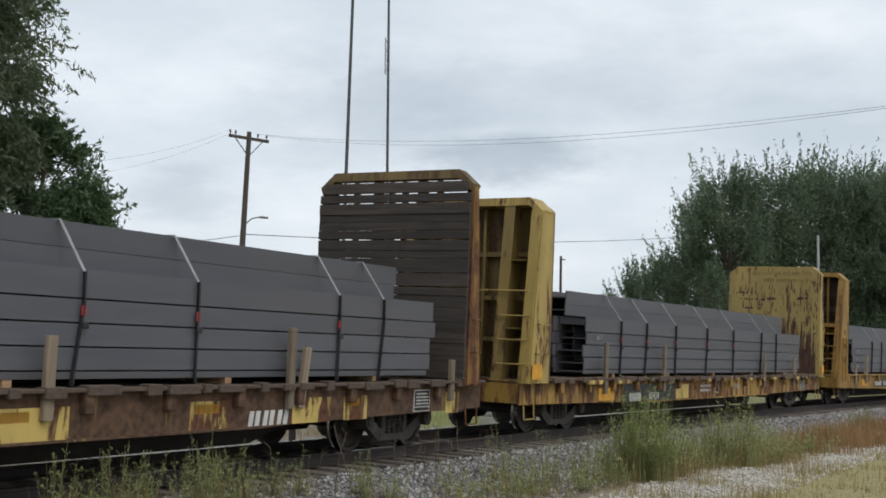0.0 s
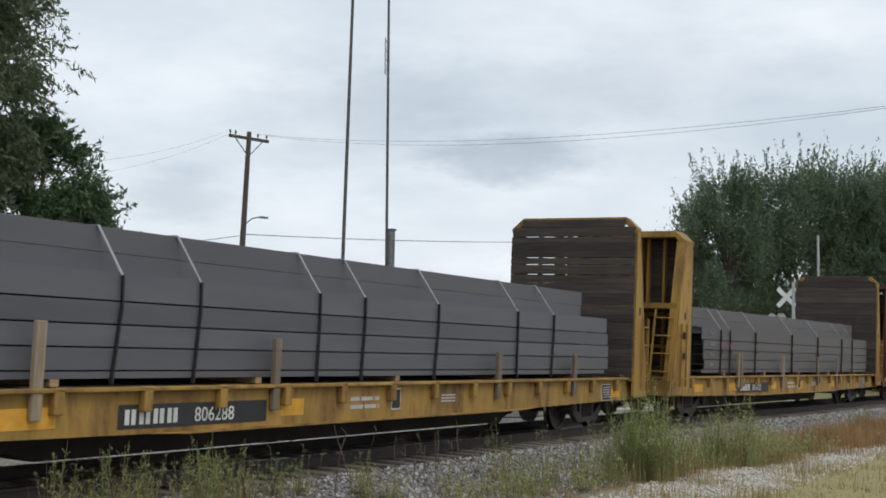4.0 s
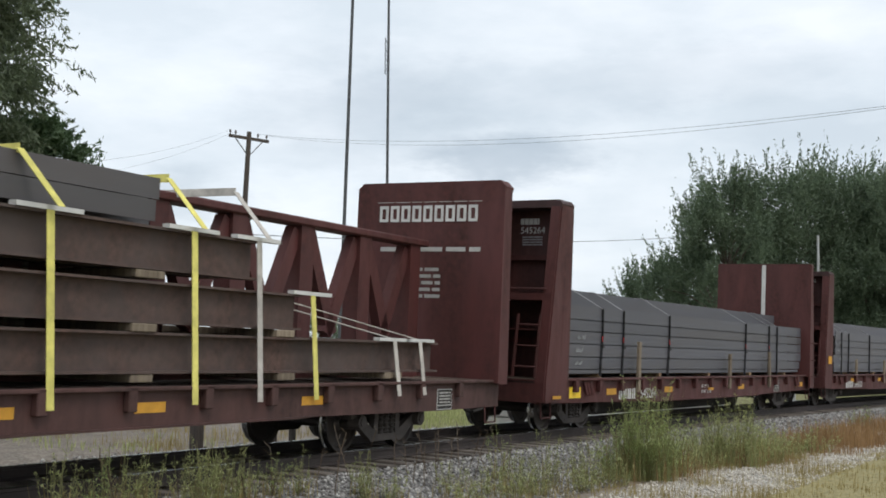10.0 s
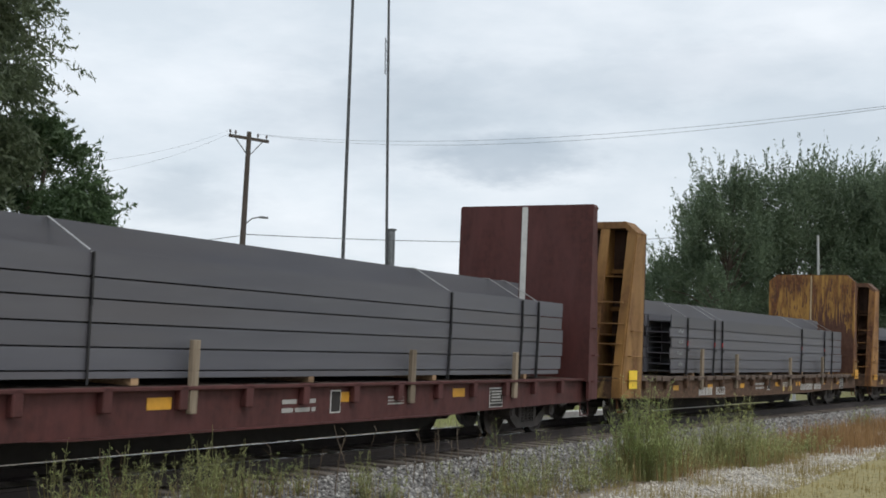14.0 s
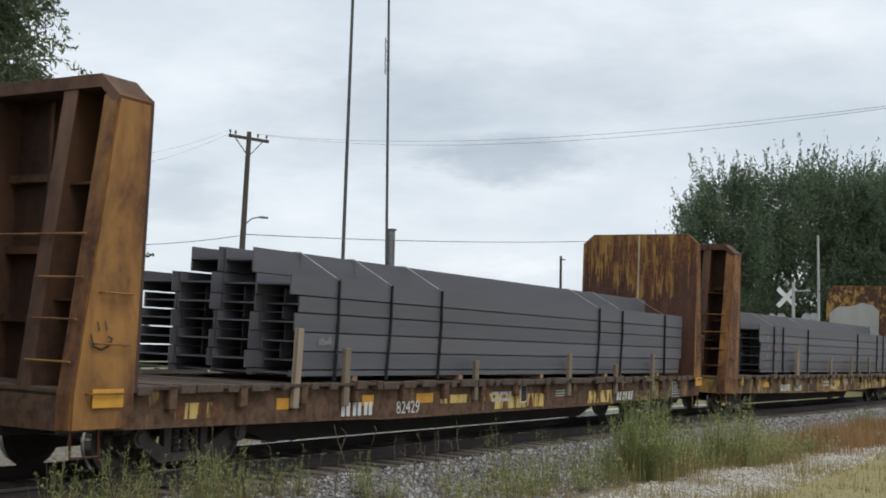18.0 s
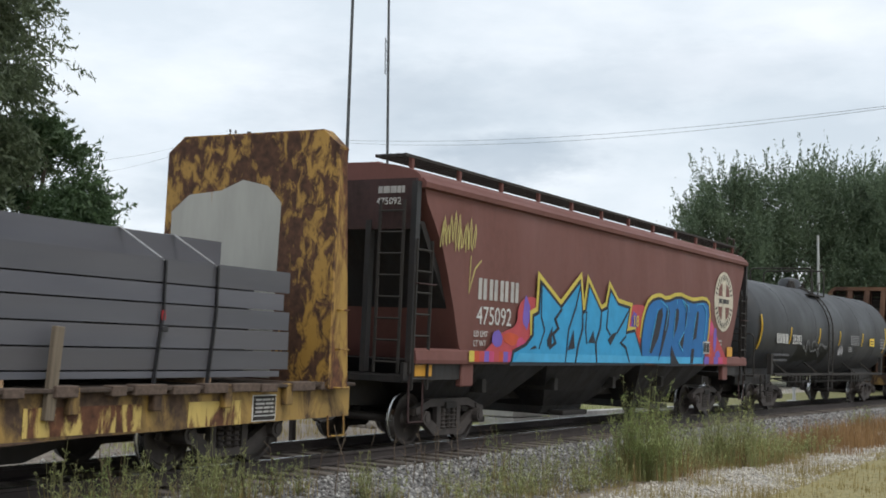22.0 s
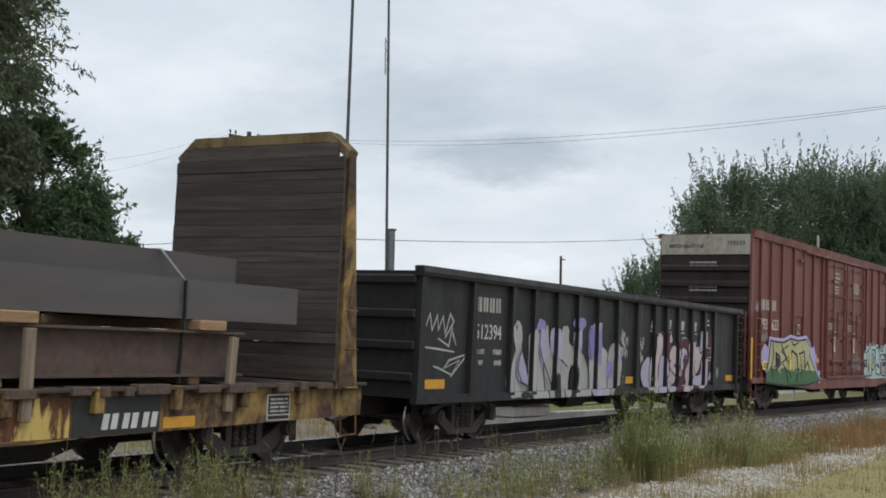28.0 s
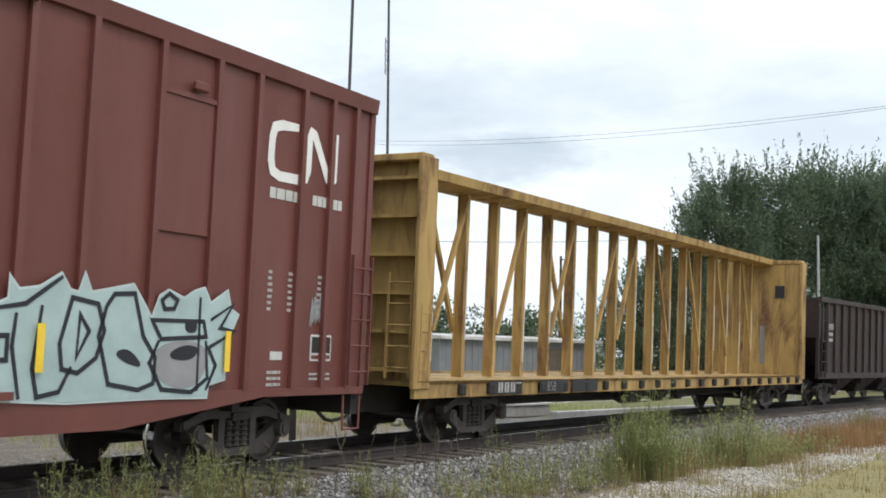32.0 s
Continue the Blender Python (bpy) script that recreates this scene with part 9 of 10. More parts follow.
for x, y, h, r, m, lb in ((100.36, 44.98, 11.0, 0.14, POLEWOOD, "distant timber pole with a short bracket"), (78.18, 16.93, 10.0, 0.10, PALE_STEEL, "slim pale steel pole before the trees")):
    p = tagged(new("utility_pole"), lb, "utility pole")
    p.matrix_basis = pose(x, y, lift(x, y))
    bm = bmesh.new()
    cyl(bm, (0, 0, -0.2), (0, 0, h), r, 10, r * 0.8)
    part("pole", bm, m, p)
    if m is POLEWOOD:
        part("bracket", bx(-0.1, 0.5, -0.25, 0.0, h - 0.35, h - 0.25), GALV, p)
bm = bmesh.new()
cyl(bm, (0, 0, 0), (0, 0, 9.8), 0.03, 6)
o = tagged(part("antenna", bm, DARKSTEEL), "thin distant whip antenna on a roof", "antenna")
o.matrix_basis = pose(98.0, 57.5, lift(98, 57.5))


def crossing_signal(px, py):
    """A crossbuck with flashing-light heads on a steel mast, and its far arm."""
    s = tagged(new("crossing_signal"), "railroad crossing signal with a white crossbuck", "crossing signal")
    z = lift(px, py)
    s.matrix_basis = pose(px, py, z, 0, 0, 165)
    bm = bmesh.new()
    cyl(bm, (0, 0, -0.2), (0, 0, 5.75), 0.07, 12)
    part("mast", bm, PALE_STEEL, s)
    for k in (-1, 1):
        bm = bmesh.new()
        a = radians(47 * k)
        u = Vector((0, math.sin(a), math.cos(a)))
        c = Vector((-0.12, -0.42, 5.05))
        w = Vector((0, u.z, -u.y)) * 0.11
        vs = [c + u * 0.62 + w, c + u * 0.62 - w, c - u * 0.62 - w, c - u * 0.62 + w]
        for dx in (0.0, -0.012):
            bm.faces.new([bm.verts.new(v + Vector((dx + 0.006 * k, 0, 0))) for v in (vs if dx else vs[::-1])])
        part("crossbuck_blade", bm, SIGN_WHITE, s, "white crossbuck blade")
    part("light_bar", bx(-0.08, -0.03, -1.3, 1.0, 4.0, 4.06), PALE_STEEL, s)
    for y in (-1.2, -0.7, 0.6, 0.95):
        bm = bmesh.new()
        cyl(bm, (-0.12, y, 4.03), (-0.32, y, 4.03), 0.16, 14, 0.17)
        cyl(bm, (-0.10, y, 4.03), (-0.12, y, 4.03), 0.26, 16)
        part("signal_light", bm, PALE_STEEL, s)
    part("bell_arm", bx(-0.03, 0.03, 0.05, 0.85, 5.3, 5.36), PALE_STEEL, s)
    part("base", bx(-0.25, 0.25, -0.25, 0.25, -0.2, 0.25, bev=0.04), PALE_STEEL, s)


crossing_signal(56.4, 13.35)

# ---- what lies beyond the track ----
CONCRETE = plain("pale_concrete", (0.42, 0.41, 0.38), 0.9, vary=0.2, scale=3.0)
SIDING = plain("grey_siding", (0.22, 0.23, 0.24), 0.7, vary=0.12, scale=1.5)
ROOFING = plain("pale_roof_trim", (0.55, 0.54, 0.52), 0.8)


def long_building():
    b = tagged(new("warehouse"), "long low grey metal warehouse with a pale roof edge", "building")
    a, e = Vector((65.0, 37.4, 0)), Vector((80.5, 33.2, 0))
    d = (e - a)
    L = d.length
    b.matrix_basis = pose(a.x, a.y, -0.3, 0, 0, math.degrees(math.atan2(d.y, d.x)))
    part("wall", bx(0, L, 0, 9, 0, 2.75), SIDING, b)
    for i in range(int(L / 0.6)):
        part("wall_rib", bx(0.6 * i, 0.6 * i + 0.06, -0.04, 0.0, 0, 2.7), SIDING, b)
    bm = bmesh.new()
    prism(bm, [(-0.4, 2.75), (-0.4, 2.95), (4.5, 3.2), (9.4, 2.95), (9.4, 2.75)], 0, -0.3, L + 0.3)
    part("roof", bm, ROOFING, b)
    part("door", bx(9.5, 12.6, -0.05, 0.0, 0, 2.3), plain("brown_door", (0.14, 0.11, 0.09), 0.7), b)
    part("dish", bx(7.2, 7.7, 0.2, 0.3, 3.2, 3.9, bev=0.08), ROOFING, b)


long_building()

blk = tagged(new("concrete_block"), "pale concrete loading block with stacked slabs", "concrete block")
blk.matrix_basis = pose(30.2, 14.9, lift(30.2, 14.9), 0, 0, -8)
for k in range(2):
    part("slab", bx(0, 1.9, 0.02 * k, 1.2, 0.33 * k - 0.05, 0.33 * k + 0.25, bev=0.02), CONCRETE, blk)
part("cap_slab", bx(-0.05, 1.95, -0.04, 1.24, 0.6, 0.66, bev=0.01), ROOFING, blk)
wall = tagged(part("low_wall", bx(0, 11.0, 0, 0.35, -0.2, 0.42, bev=0.02), ROOFING), "long low whitewashed wall behind the track", "wall")
wall.matrix_basis = pose(32.2, 14.4, lift(33, 14.4), 0, 0, -9)


def timber_fence():
    """An old rail fence: dark posts with two rails."""
    f = tagged(new("rail_fence"), "old dark timber rail fence beyond the gravel", "fence")
    f.matrix_basis = pose(17.0, 25.6, lift(17, 25.6) - 0.05, 0, 0, 14)
    post = None
    for i in range(12):
        if post is None:
            post = part("post", bx(-0.07, 0.07, -0.07, 0.07, -0.2, 1.15, bev=0.01), POLEWOOD, f)
        else:
            again(post, 1.6 * i)
    for z in (0.55, 0.95):
        part("fence_rail", bx(-0.3, 18.0, -0.12, -0.06, z, z + 0.16, bev=0.01), POLEWOOD, f)


timber_fence()
for x, y, h, w in ((16.95, 14.85, 0.95, 0.10), (19.3, 15.0, 0.85, 0.12), (20.0, 14.95, 0.85, 0.06)):
    o = tagged(part("post", bx(-w, w, -w, w, -0.3, h, bev=0.02), POLEWOOD), "short dark timber post standing beside the track", "post", "posts by the track")
    o.matrix_basis = pose(x, y, lift(x, y))
rk = random.Random(4)
ROCK = plain("grey_rock", (0.22, 0.20, 0.17), 0.9, vary=0.3)
for i in range(16):
    bm = bmesh.new()
    bmesh.ops.create_icosphere(bm, subdivisions=2, radius=1)
    s = rk.uniform(0.12, 0.30)
    for v in bm.verts:
        v.co *= s * (1 + 0.35 * noise.noise(v.co * 1.7 + Vector((i * 7, 0, 0))))
        v.co.z *= 0.75
    x, y = 27.6 + rk.uniform(-1.3, 1.3), 17.6 + rk.uniform(-0.6, 0.8)
    o = tagged(part("boulder", bm, ROCK), "rough grey boulder in a pile beyond the track", "rock", "boulders")
    o.matrix_basis = pose(x, y, lift(x, y) + s * 0.35, 0, 0, rk.uniform(0, 360))

# the distant wood line
out = []
rn = np.random.default_rng(77)
for i in range(260):
    t = rn.uniform(0, 1)
    x, y = 150 + 45 * t + rn.normal() * 4, 118 - 62 * t + rn.normal() * 4
    zt = 8.5 + 1.6 * math.sin(9 * t) + 1.0 * math.sin(23 * t + 1)
    leaves(out, (x, y, rn.uniform(0.5, zt)), (2.2, 2.2, 1.3), 120, 0.42, rn)
tagged(quads("far_woods", out, LEAF_A), "distant line of green trees", "woods", kind="stuff")

# ---- weeds and grass on the near side ----
STEM = leafy("weed_stems", (0.14, 0.15, 0.06), (0.28, 0.26, 0.12), 3.0)
WEED = leafy("weed_leaves", (0.235, 0.275, 0.095), (0.50, 0.52, 0.24), 2.5)
WEED_DARK = leafy("dark_weed_leaves", (0.215, 0.285, 0.09), (0.45, 0.52, 0.21), 2.5)
BLADE = leafy("green_grass_blades", (0.19, 0.225, 0.085), (0.44, 0.43, 0.19), 1.4)
DRY = leafy("dry_grass_blades", (0.20, 0.15, 0.05), (0.42, 0.34, 0.14), 1.5)
RUSTY = leafy("rusty_seed_grass", (0.20, 0.105, 0.045), (0.40, 0.25, 0.11), 1.2)


def blades(out, x, y, z, h, n, spread, rnd, w=0.006, lean=0.35):
    """Grass blades: narrow, bent once."""
    for i in range(n):
        bx_, by_ = x + rnd.normal() * spread, y + rnd.normal() * spread
        hh = h * rnd.uniform(0.5, 1.15)
        a = rnd.uniform(0, 2 * math.pi)
        d = np.array((math.cos(a), math.sin(a), 0)) * hh * lean * rnd.uniform(0.1, 1)
        s = np.array((-math.sin(a), math.cos(a), 0)) * w * rnd.uniform(0.7, 1.5)
        p0 = np.array((bx_, by_, z))
        p1 = p0 + np.array((0, 0, hh * 0.55)) + d * 0.3
        p2 = p0 + np.array((0, 0, hh)) + d
        out.append(np.array([p0 - s, p0 + s, p1 + s * 0.8, p1 - s * 0.8]))
        out.append(np.array([p1 - s * 0.8, p1 + s * 0.8, p2 + s * 0.15, p2 - s * 0.15]))


def weed(x, y, h, w, stems, seed, leafmat, leafn=26, leaf=0.035, label="", grass=None, gn=0):
    """A clump of tall weeds: stems with leaves all the way up, and a fringe of grass."""
    rnd = np.random.default_rng(seed)
    z = lift(x, y) - 0.03
    t = tagged(new("weed_clump"), label or "clump of tall green weeds growing in the ballast", "weeds", "weeds by the track")
    t.matrix_basis = pose(x, y, z)
    so, lo, slim = [], [], 0.36 if w > 0.4 else 0.21

    def twig(a, b, w):
        d = b - a
        for q in (np.array((w, -w, 0)), np.array((w, w, 0))):
            so.append(np.array([a - q, a + q, b + q * 0.4, b - q * 0.4]))

    def leaf_at(c, sz, up):
        e = rnd.uniform(0, 2 * math.pi)
        d = np.array((math.cos(e), math.sin(e), up))
        d /= np.linalg.norm(d)
        k = np.cross(d, (0, 0, 1.0))
        k = k / (np.linalg.norm(k) + 1e-6) + np.array((0, 0, rnd.uniform(-0.5, 0.5)))
        lo.append(np.array([c, c + d * sz + k * sz * slim, c + d * sz * 2, c + d * sz - k * sz * slim]))
    for i in range(int(stems * (0.75 if w > 0.4 else 1.0))):
        r = w * math.sqrt(rnd.uniform(0, 1))
        a = rnd.uniform(0, 2 * math.pi)
        p0 = np.array((r * math.cos(a) * 0.6, r * math.sin(a) * 0.6, 0))
        hh = h * rnd.uniform(0.6, 1.0) * (1 - 0.4 * (r / w) ** 2)
        tip = p0 + np.array((math.cos(a) * r * 0.6 + rnd.normal() * 0.05 * h, math.sin(a) * r * 0.6 + rnd.normal() * 0.05 * h, hh))
        mid = (p0 + tip) / 2 + rnd.normal(size=3) * 0.025 * h
        twig(p0, mid, 0.0035)
        twig(mid, tip, 0.0028)
        nb = 7 if w > 0.4 else 5
        for k in range(nb):
            f = rnd.uniform(0.15, 0.97)
            c = p0 + (mid - p0) * f * 2 if f < 0.5 else mid + (tip - mid) * (f * 2 - 1)
            e = rnd.uniform(0, 2 * math.pi)
            ln = h * rnd.uniform(0.08, 0.20) * (1.25 - f)
            d = np.array((math.cos(e), math.sin(e), rnd.uniform(0.7, 1.6)))
            q = c + d / np.linalg.norm(d) * ln
            twig(c, q, 0.0016)
            for m in range(leafn // 4):
                g = rnd.uniform(0.1, 1.05)
                leaf_at(c + (q - c) * g, leaf * (1.15 - 0.55 * f) * rnd.uniform(0.4, 1.0), rnd.uniform(0.0, 1.2))
        for k in range(leafn // 3):
            f = rnd.uniform(0.1, 1.0)
            c = p0 + (mid - p0) * f * 2 if f < 0.5 else mid + (tip - mid) * (f * 2 - 1)
            leaf_at(c, leaf * (1.2 - 0.75 * f) * rnd.uniform(0.5, 1.1), rnd.uniform(0.1, 1.4))
    if w > 0.4:
        bo = []
        for i in range(stems * 3):
            r = w * math.sqrt(rnd.uniform(0, 1))
            a = rnd.uniform(0, 2 * math.pi)
            blades(bo, r * math.cos(a) * 0.75, r * math.sin(a) * 0.75, 0, h * rnd.uniform(0.45, 1.0) * (1.0 - 0.4 * (r / w) ** 2), 1, 0.03, rnd, w=0.004, lean=0.4)
        o = tagged(quads("upright_grass", bo, BLADE), kind="stuff")
        o.parent = t
    o = tagged(quads("stem", so, STEM), kind="stuff")
    o.parent = t
    o = tagged(quads("foliage", lo, leafmat), kind="stuff")
    o.parent = t
    if grass is not None:
        go = []
        blades(go, 0, 0, 0, h * 0.42, gn, w * 0.6, rnd, w=0.004)
        o = tagged(quads("grass_fringe", go, grass), kind="stuff")
        o.parent = t
    return t


WEEDS = [(19.1, 6.9, 1.9, 0.62, 130, 1, WEED_DARK), (18.9, 7.2, 1.25, 0.5, 70, 2, WEED_DARK), (19.8, 6.75, 1.1, 0.45, 50, 3, WEED),
         (22.8, 6.45, 1.6, 0.7, 95, 4, WEED), (22.3, 6.9, 1.2, 0.55, 55, 5, WEED), (23.9, 6.2, 1.1, 0.55, 50, 6, WEED), (37.9, 7.0, 0.95, 0.4, 36, 7, WEED_DARK), (31.0, 6.6, 0.6, 0.6, 24, 8, WEED),
         (17.1, 7.8, 0.92, 0.3, 14, 9, WEED), (17.6, 7.35, 0.8, 0.35, 16, 10, WEED), (16.2, 7.85, 0.65, 0.3, 12, 11, WEED), (16.6, 8.4, 0.85, 0.2, 6, 12, WEED_DARK),
         (8.6, 9.3, 0.66, 0.22, 9, 13, WEED), (9.05, 9.15, 0.72, 0.22, 8, 14, WEED_DARK), (9.35, 9.1, 0.74, 0.2, 10, 15, WEED), (9.6, 9.05, 0.66, 0.16, 7, 16, WEED), (10.05, 8.75, 0.72, 0.28, 18, 17, WEED), (10.4, 8.9, 0.80, 0.25, 18, 18, WEED),
         (10.75, 8.85, 0.6, 0.25, 14, 19, WEED), (11.15, 8.95, 0.62, 0.2, 9, 20, WEED), (11.7, 9.0, 0.6, 0.15, 6, 21, WEED_DARK), (12.15, 8.9, 0.58, 0.16, 6, 22, WEED), (12.95, 8.5, 0.58, 0.24, 14, 23, WEED), (14.55, 8.1, 0.62, 0.25, 9, 24, WEED), (15.4, 8.0, 0.5, 0.25, 9, 25, WEED), (13.4, 8.3, 0.4, 0.25, 9, 26, WEED),
         (16.0, 7.5, 0.6, 0.3, 14, 27, WEED), (15.2, 7.5, 0.5, 0.3, 12, 28, WEED), (17.9, 7.0, 0.55, 0.35, 14, 29, WEED), (16.9, 7.1, 0.5, 0.3, 14, 30, WEED), (14.2, 7.6, 0.42, 0.3, 10, 31, WEED), (20.6, 6.6, 0.8, 0.4, 26, 32, WEED), (21.4, 6.7, 0.75, 0.4, 24, 33, WEED), (25.4, 6.1, 0.8, 0.5, 30, 34, WEED), (27.2, 6.0, 0.7, 0.5, 26, 35, WEED)]
for x, y, h, w, st, sd, m in WEEDS:
    big = w > 0.4
    if 9 <= sd <= 31:
        h, st = h * (1.35 if sd < 27 else 1.15), int(st * 1.5)
    weed(x, y, h, w, st, sd, m, leafn=34 if big else 24, leaf=0.036 if big else 0.036, grass=RUSTY if sd in (1, 3, 4, 5, 6, 8, 32, 33, 34, 35) else DRY, gn=130 if big else 40, label="bushy clump of tall green weeds beside the gravel strip" if big else "")

rn = np.random.default_rng(5)
out = []
for i in range(230):
    s = rn.uniform(10, 46)
    o_ = rn.uniform(-5.4, -3.5)
    m = along(s, 0, 0)
    p = Vector((m.translation.x, m.translation.y, 0)) + (m.to_3x3() @ Vector((0, o_, 0)))
    if s < 12.5 and o_ < -4.3:
        continue
    blades(out, p.x, p.y, lift(p.x, p.y) - 0.02, rn.uniform(0.3, 0.62), 46, 0.28, rn, w=0.005)
tagged(quads("seed_grass", out, RUSTY), "rust-coloured seeding grass along the gravel strip", "grass", kind="stuff")
out = []
for i in range(520):
    s = rn.uniform(-4, 40)
    o_ = rn.uniform(-9.5, -6.3) if rn.uniform() < 0.7 else rn.uniform(-4.6, -2.6)
    m = along(s, 0, 0)
    p = Vector((m.translation.x, m.translation.y, 0)) + (m.to_3x3() @ Vector((0, o_, 0)))
    blades(out, p.x, p.y, lift(p.x, p.y) - 0.02, rn.uniform(0.07, 0.20), 34, 0.3, rn, w=0.005)
for i in range(150):
    s = rn.uniform(1, 16)
    m = along(s, 0, 0)
    p = Vector((m.translation.x, m.translation.y, 0)) + (m.to_3x3() @ Vector((0, rn.uniform(-6.4, -3.6), 0)))
    if noise.noise(Vector((p.x * 0.8, p.y * 0.8, 5))) > 0.12:
        blades(out, p.x, p.y, lift(p.x, p.y) - 0.02, rn.uniform(0.12, 0.34), 40, 0.22, rn, w=0.004)
tagged(quads("dry_grass", out, DRY), "short dry grass beside the track", "grass", kind="stuff")
out = []
for i in range(420):
    x, y = rn.uniform(27.5, 42), rn.uniform(15.5, 24)
    if offset(x, y) < 4.6:
        continue
    blades(out, x, y, lift(x, y) - 0.02, rn.uniform(0.15, 0.4), 30, 0.4, rn, w=0.008)
for i in range(25):
    x, y = rn.uniform(14, 20), rn.uniform(16.5, 24)
    blades(out, x, y, lift(x, y) - 0.02, rn.uniform(0.1, 0.3), 24, 0.3, rn, w=0.008)
tagged(quads("far_grass", out, WEED), "green grass beyond the track", "grass", kind="stuff")
out = []
for i in range(110):
    x, y = rn.uniform(17.5, 26.5), rn.uniform(16.0, 22.0)
    if noise.noise(Vector((x * 0.5, y * 0.5, 9))) > -0.05:
        blades(out, x, y, lift(x, y) - 0.02, rn.uniform(0.15, 0.4), 26, 0.3, rn, w=0.006)
tagged(quads("brown_grass", out, DRY), "dry brown grass on the gravel beyond the track", "grass", kind="stuff")

# dead stalks among the near weeds
DEAD = leafy("dead_stalks", (0.07, 0.05, 0.035), (0.20, 0.15, 0.10), 3.0)
rn = np.random.default_rng(21)
for i in range(26):
    s = rn.uniform(-5.6, 3.0)
    m = along(s, 0, 0)
    p = Vector((m.translation.x, m.translation.y, 0)) + (m.to_3x3() @ Vector((0, rn.uniform(-2.6, -1.6), 0)))
    out, q = [], np.array((0.0, 0.0, -0.05))
    d = np.array((rn.normal() * 0.12, rn.normal() * 0.12, 1.0))
    hh = rn.uniform(0.45, 0.85)
    for k in range(6):
        e = q + d * hh / 6
        for w in (np.array((0.005, -0.005, 0)), np.array((0.005, 0.005, 0))):
            out.append(np.array([q - w, q + w, e + w * 0.85, e - w * 0.85]))
        if k > 1:
            a = rn.uniform(0, 6.28)
            f = e + np.array((math.cos(a), math.sin(a), 0.9)) * rn.uniform(0.04, 0.1)
            w = np.array((0.003, -0.003, 0))
            out.append(np.array([e - w, e + w, f + w, f - w]))
        q, d = e, d + np.array((rn.normal() * 0.12, rn.normal() * 0.12, 0))
    o = tagged(quads("dead_weed", out, DEAD), "dry brown weed stalk standing beside the rails", "weeds", "dry stalks by the track", "stuff")
    o.matrix_basis = pose(p.x, p.y, lift(p.x, p.y))

# ---- loose stones ----


def stones(name, n, spots, size, mat, label):
    rn = np.random.default_rng(len(name))
    base = np.array([(1, 0, 0), (-1, 0, 0), (0, 1, 0), (0, -1, 0), (0, 0, 1), (0, 0, -1)], float)
    tri = np.array([(0, 2, 4), (2, 1, 4), (1, 3, 4), (3, 0, 4), (2, 0, 5), (1, 2, 5), (3, 1, 5), (0, 3, 5)])
    vs, fs = [], []
    for i in range(n):
        x, y = spots(rn)
        s = size * rn.uniform(0.5, 1.3)
        v = base * rn.uniform(0.6, 1.2, size=(6, 3)) * s
        a = rn.uniform(0, 6.28)
        c, d = math.cos(a), math.sin(a)
        v = np.stack([v[:, 0] * c - v[:, 1] * d, v[:, 0] * d + v[:, 1] * c, v[:, 2] * 0.8], 1) + np.array((x, y, lift(x, y) + s * 0.2))
        vs.append(v)
        fs.append(tri + 6 * i)
    v, f = np.concatenate(vs).astype(np.float32), np.concatenate(fs).astype(np.int32)
    me = bpy.data.meshes.new(name)
    me.vertices.add(len(v))
    me.vertices.foreach_set("co", v.ravel())
    me.loops.add(len(f) * 3)
    me.loops.foreach_set("vertex_index", f.ravel())
    me.polygons.add(len(f))
    me.polygons.foreach_set("loop_start", np.arange(0, len(f) * 3, 3, dtype=np.int32))
    me.update(calc_edges=True)
    me.materials.append(mat)
    return tagged(new(name, me), label, "stones", kind="stuff")


def stone_mat(name, a, b, c):
    m, n, l, bs = nodes_of(name)
    g = n.new("ShaderNodeNewGeometry")
    l.new(ramp(n, l, g.outputs["Random Per Island"], [(0, a), (0.5, b), (1, c)]), bs.inputs["Base Color"])
    bs.inputs["Roughness"].default_value = 0.9
    return m


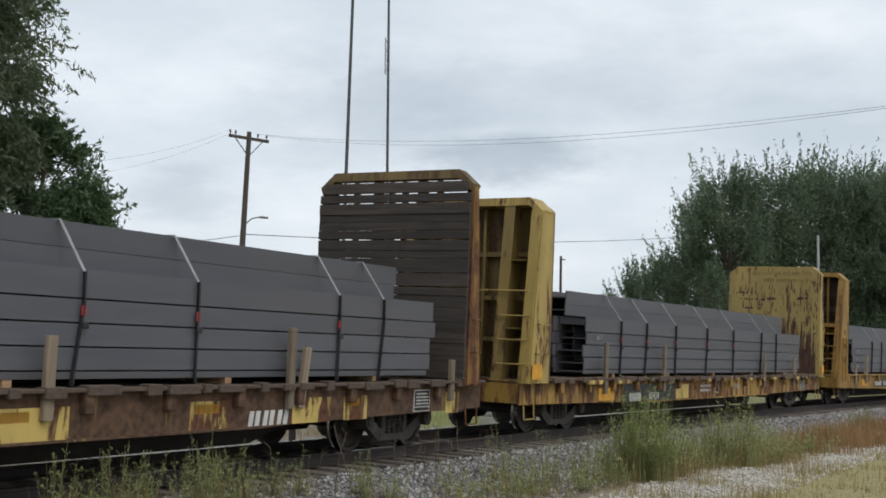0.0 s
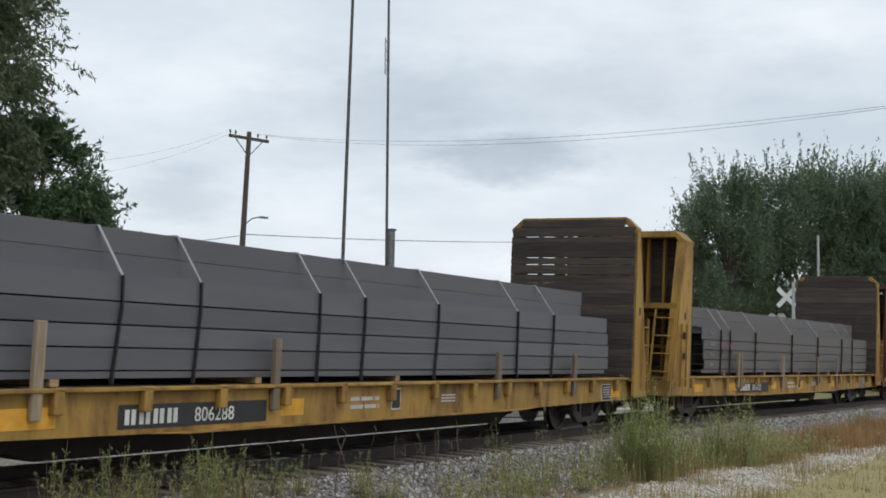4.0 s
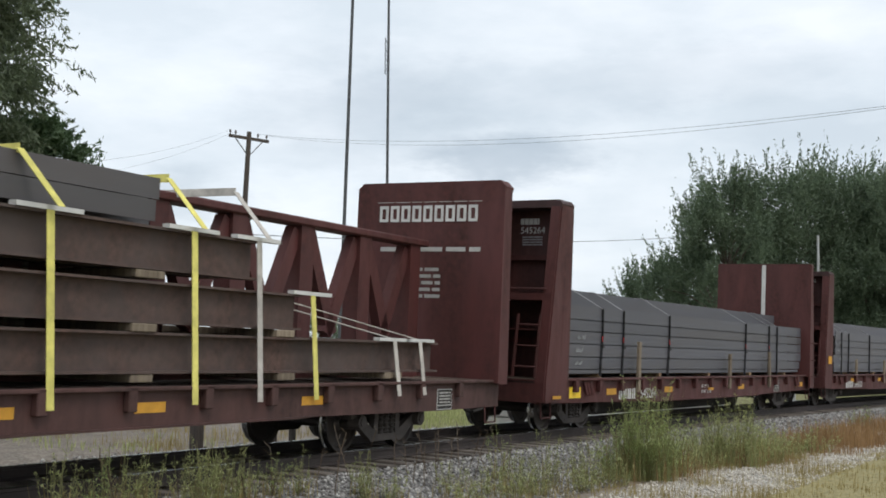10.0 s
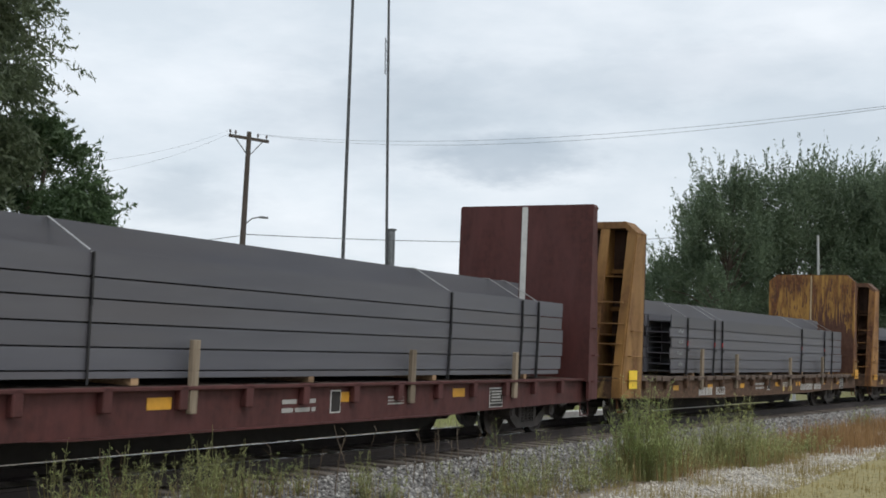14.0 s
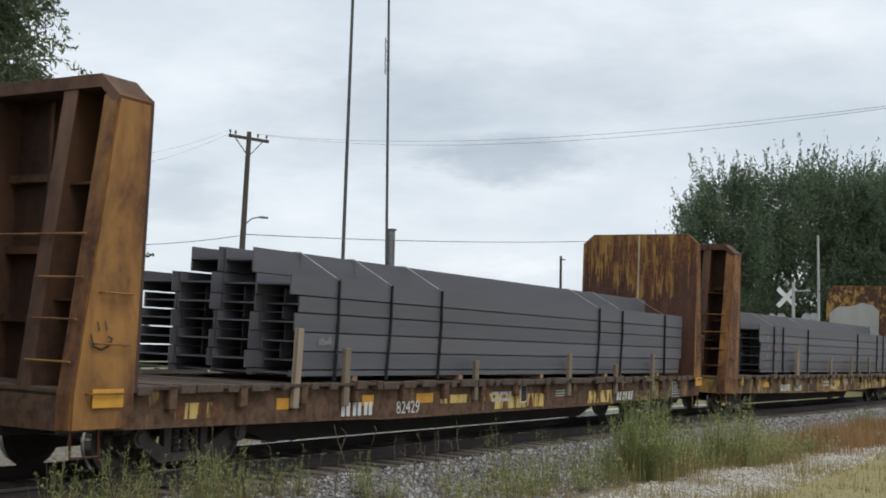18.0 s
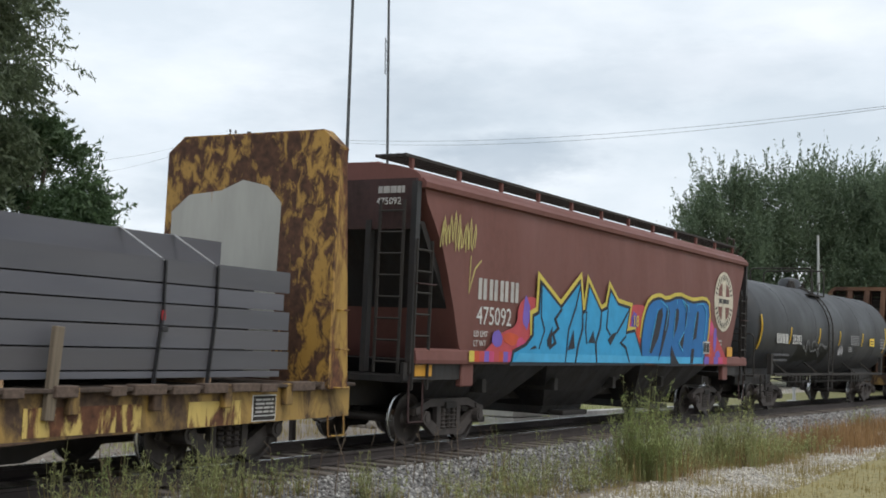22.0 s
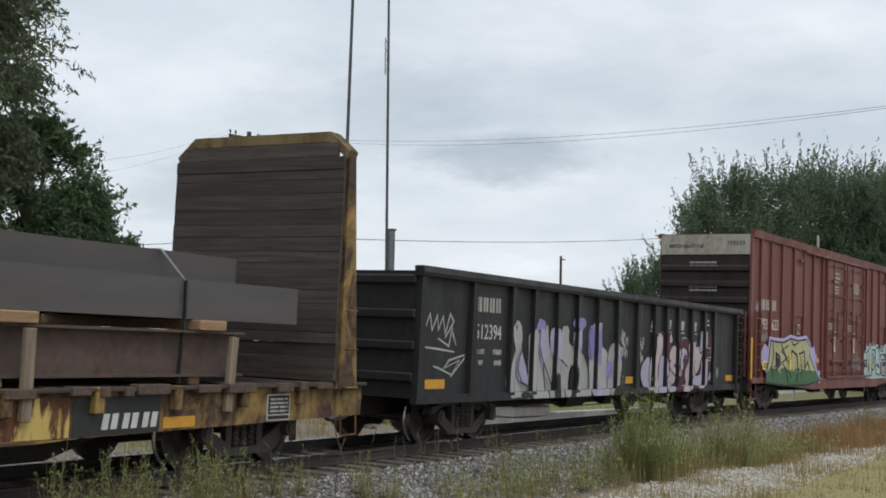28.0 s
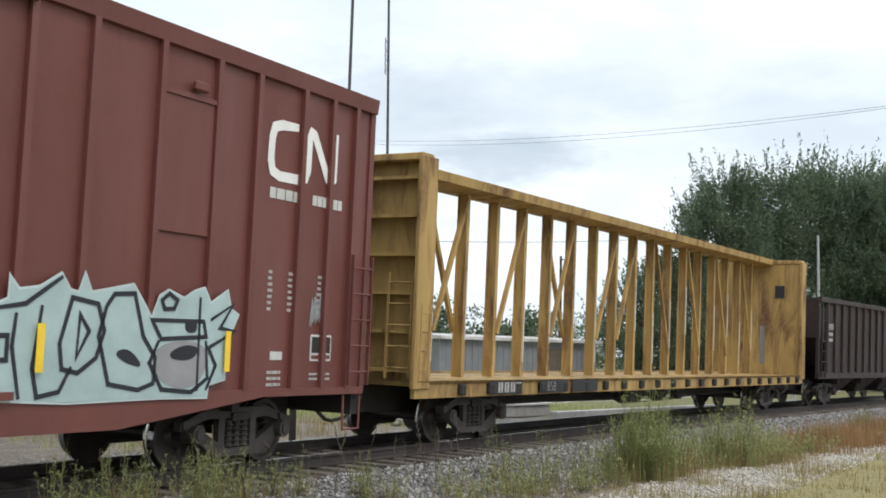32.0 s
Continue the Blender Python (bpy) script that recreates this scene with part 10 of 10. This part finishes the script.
def on_strip(s0, s1, o0, o1, power=1.0):
    def spot(rn):
        s, o = s0 + (s1 - s0) * rn.uniform() ** power, rn.uniform(o0, o1)
        a = s / RADIUS
        return X0 + (RADIUS + o) * math.sin(a), D - RADIUS + (RADIUS + o) * math.cos(a)
    return spot


GREYS = stone_mat("ballast_stones", (0.085, 0.08, 0.076), (0.22, 0.21, 0.20), (0.46, 0.45, 0.42))
PALES = stone_mat("pale_gravel_stones", (0.26, 0.23, 0.185), (0.46, 0.42, 0.355), (0.68, 0.64, 0.56))
stones("ballast_stone", 24000, on_strip(-6, 34, -3.9, -1.42, 1.2), 0.034, GREYS, "coarse grey ballast stones on the shoulder")
stones("gravel_stone", 11000, on_strip(1, 34, -6.3, -4.2, 1.2), 0.026, PALES, "pale crushed gravel strip stones")
OILY = stone_mat("oily_ballast", (0.03, 0.028, 0.026), (0.075, 0.07, 0.064), (0.15, 0.14, 0.13))
stones("crib_stone", 9000, on_strip(-6, 30, -1.42, 0.9, 1.1), 0.032, OILY, "dark oily ballast stones between the ties")
stones("far_stone", 5000, on_strip(-4, 20, 1.4, 5.5), 0.045, GREYS, "grey stones beyond the track")


def motions():
    """The train rolls by at a steady speed; every wheelset turns with it while its car is near."""
    ts = [0.5 * i for i in range(65)]
    place = {}
    for ob, u in RIDERS:
        place[ob] = u
        walk(ob, [(t, along(u - travel(t))) for t in ts])
    for ob, dx, car, x in WHEELS:
        u = place[car] + x + dx
        t0, t1 = max(0.0, (u - 58) / SPEED), min(32.0, (u + 16) / SPEED)
        rows = [(0.0, pose(dx, 0, 0.42))] if t0 > 0 else []
        k0, k1 = int(t0 * 15) + (1 if t0 > 0 else 0), int(t1 * 15)
        for k in range(k0, k1 + 1):
            t = k / 15
            rows.append((t, pose(dx, 0, 0.42, 0, -math.degrees((travel(t) - travel(t0)) / 0.42), 0)))
        if rows[-1][0] < 32.0:
            rows.append((32.0, rows[-1][1]))
        if rows[0][0] > 0:
            rows.insert(0, (0.0, rows[0][1]))
        walk(ob, rows)


motions()
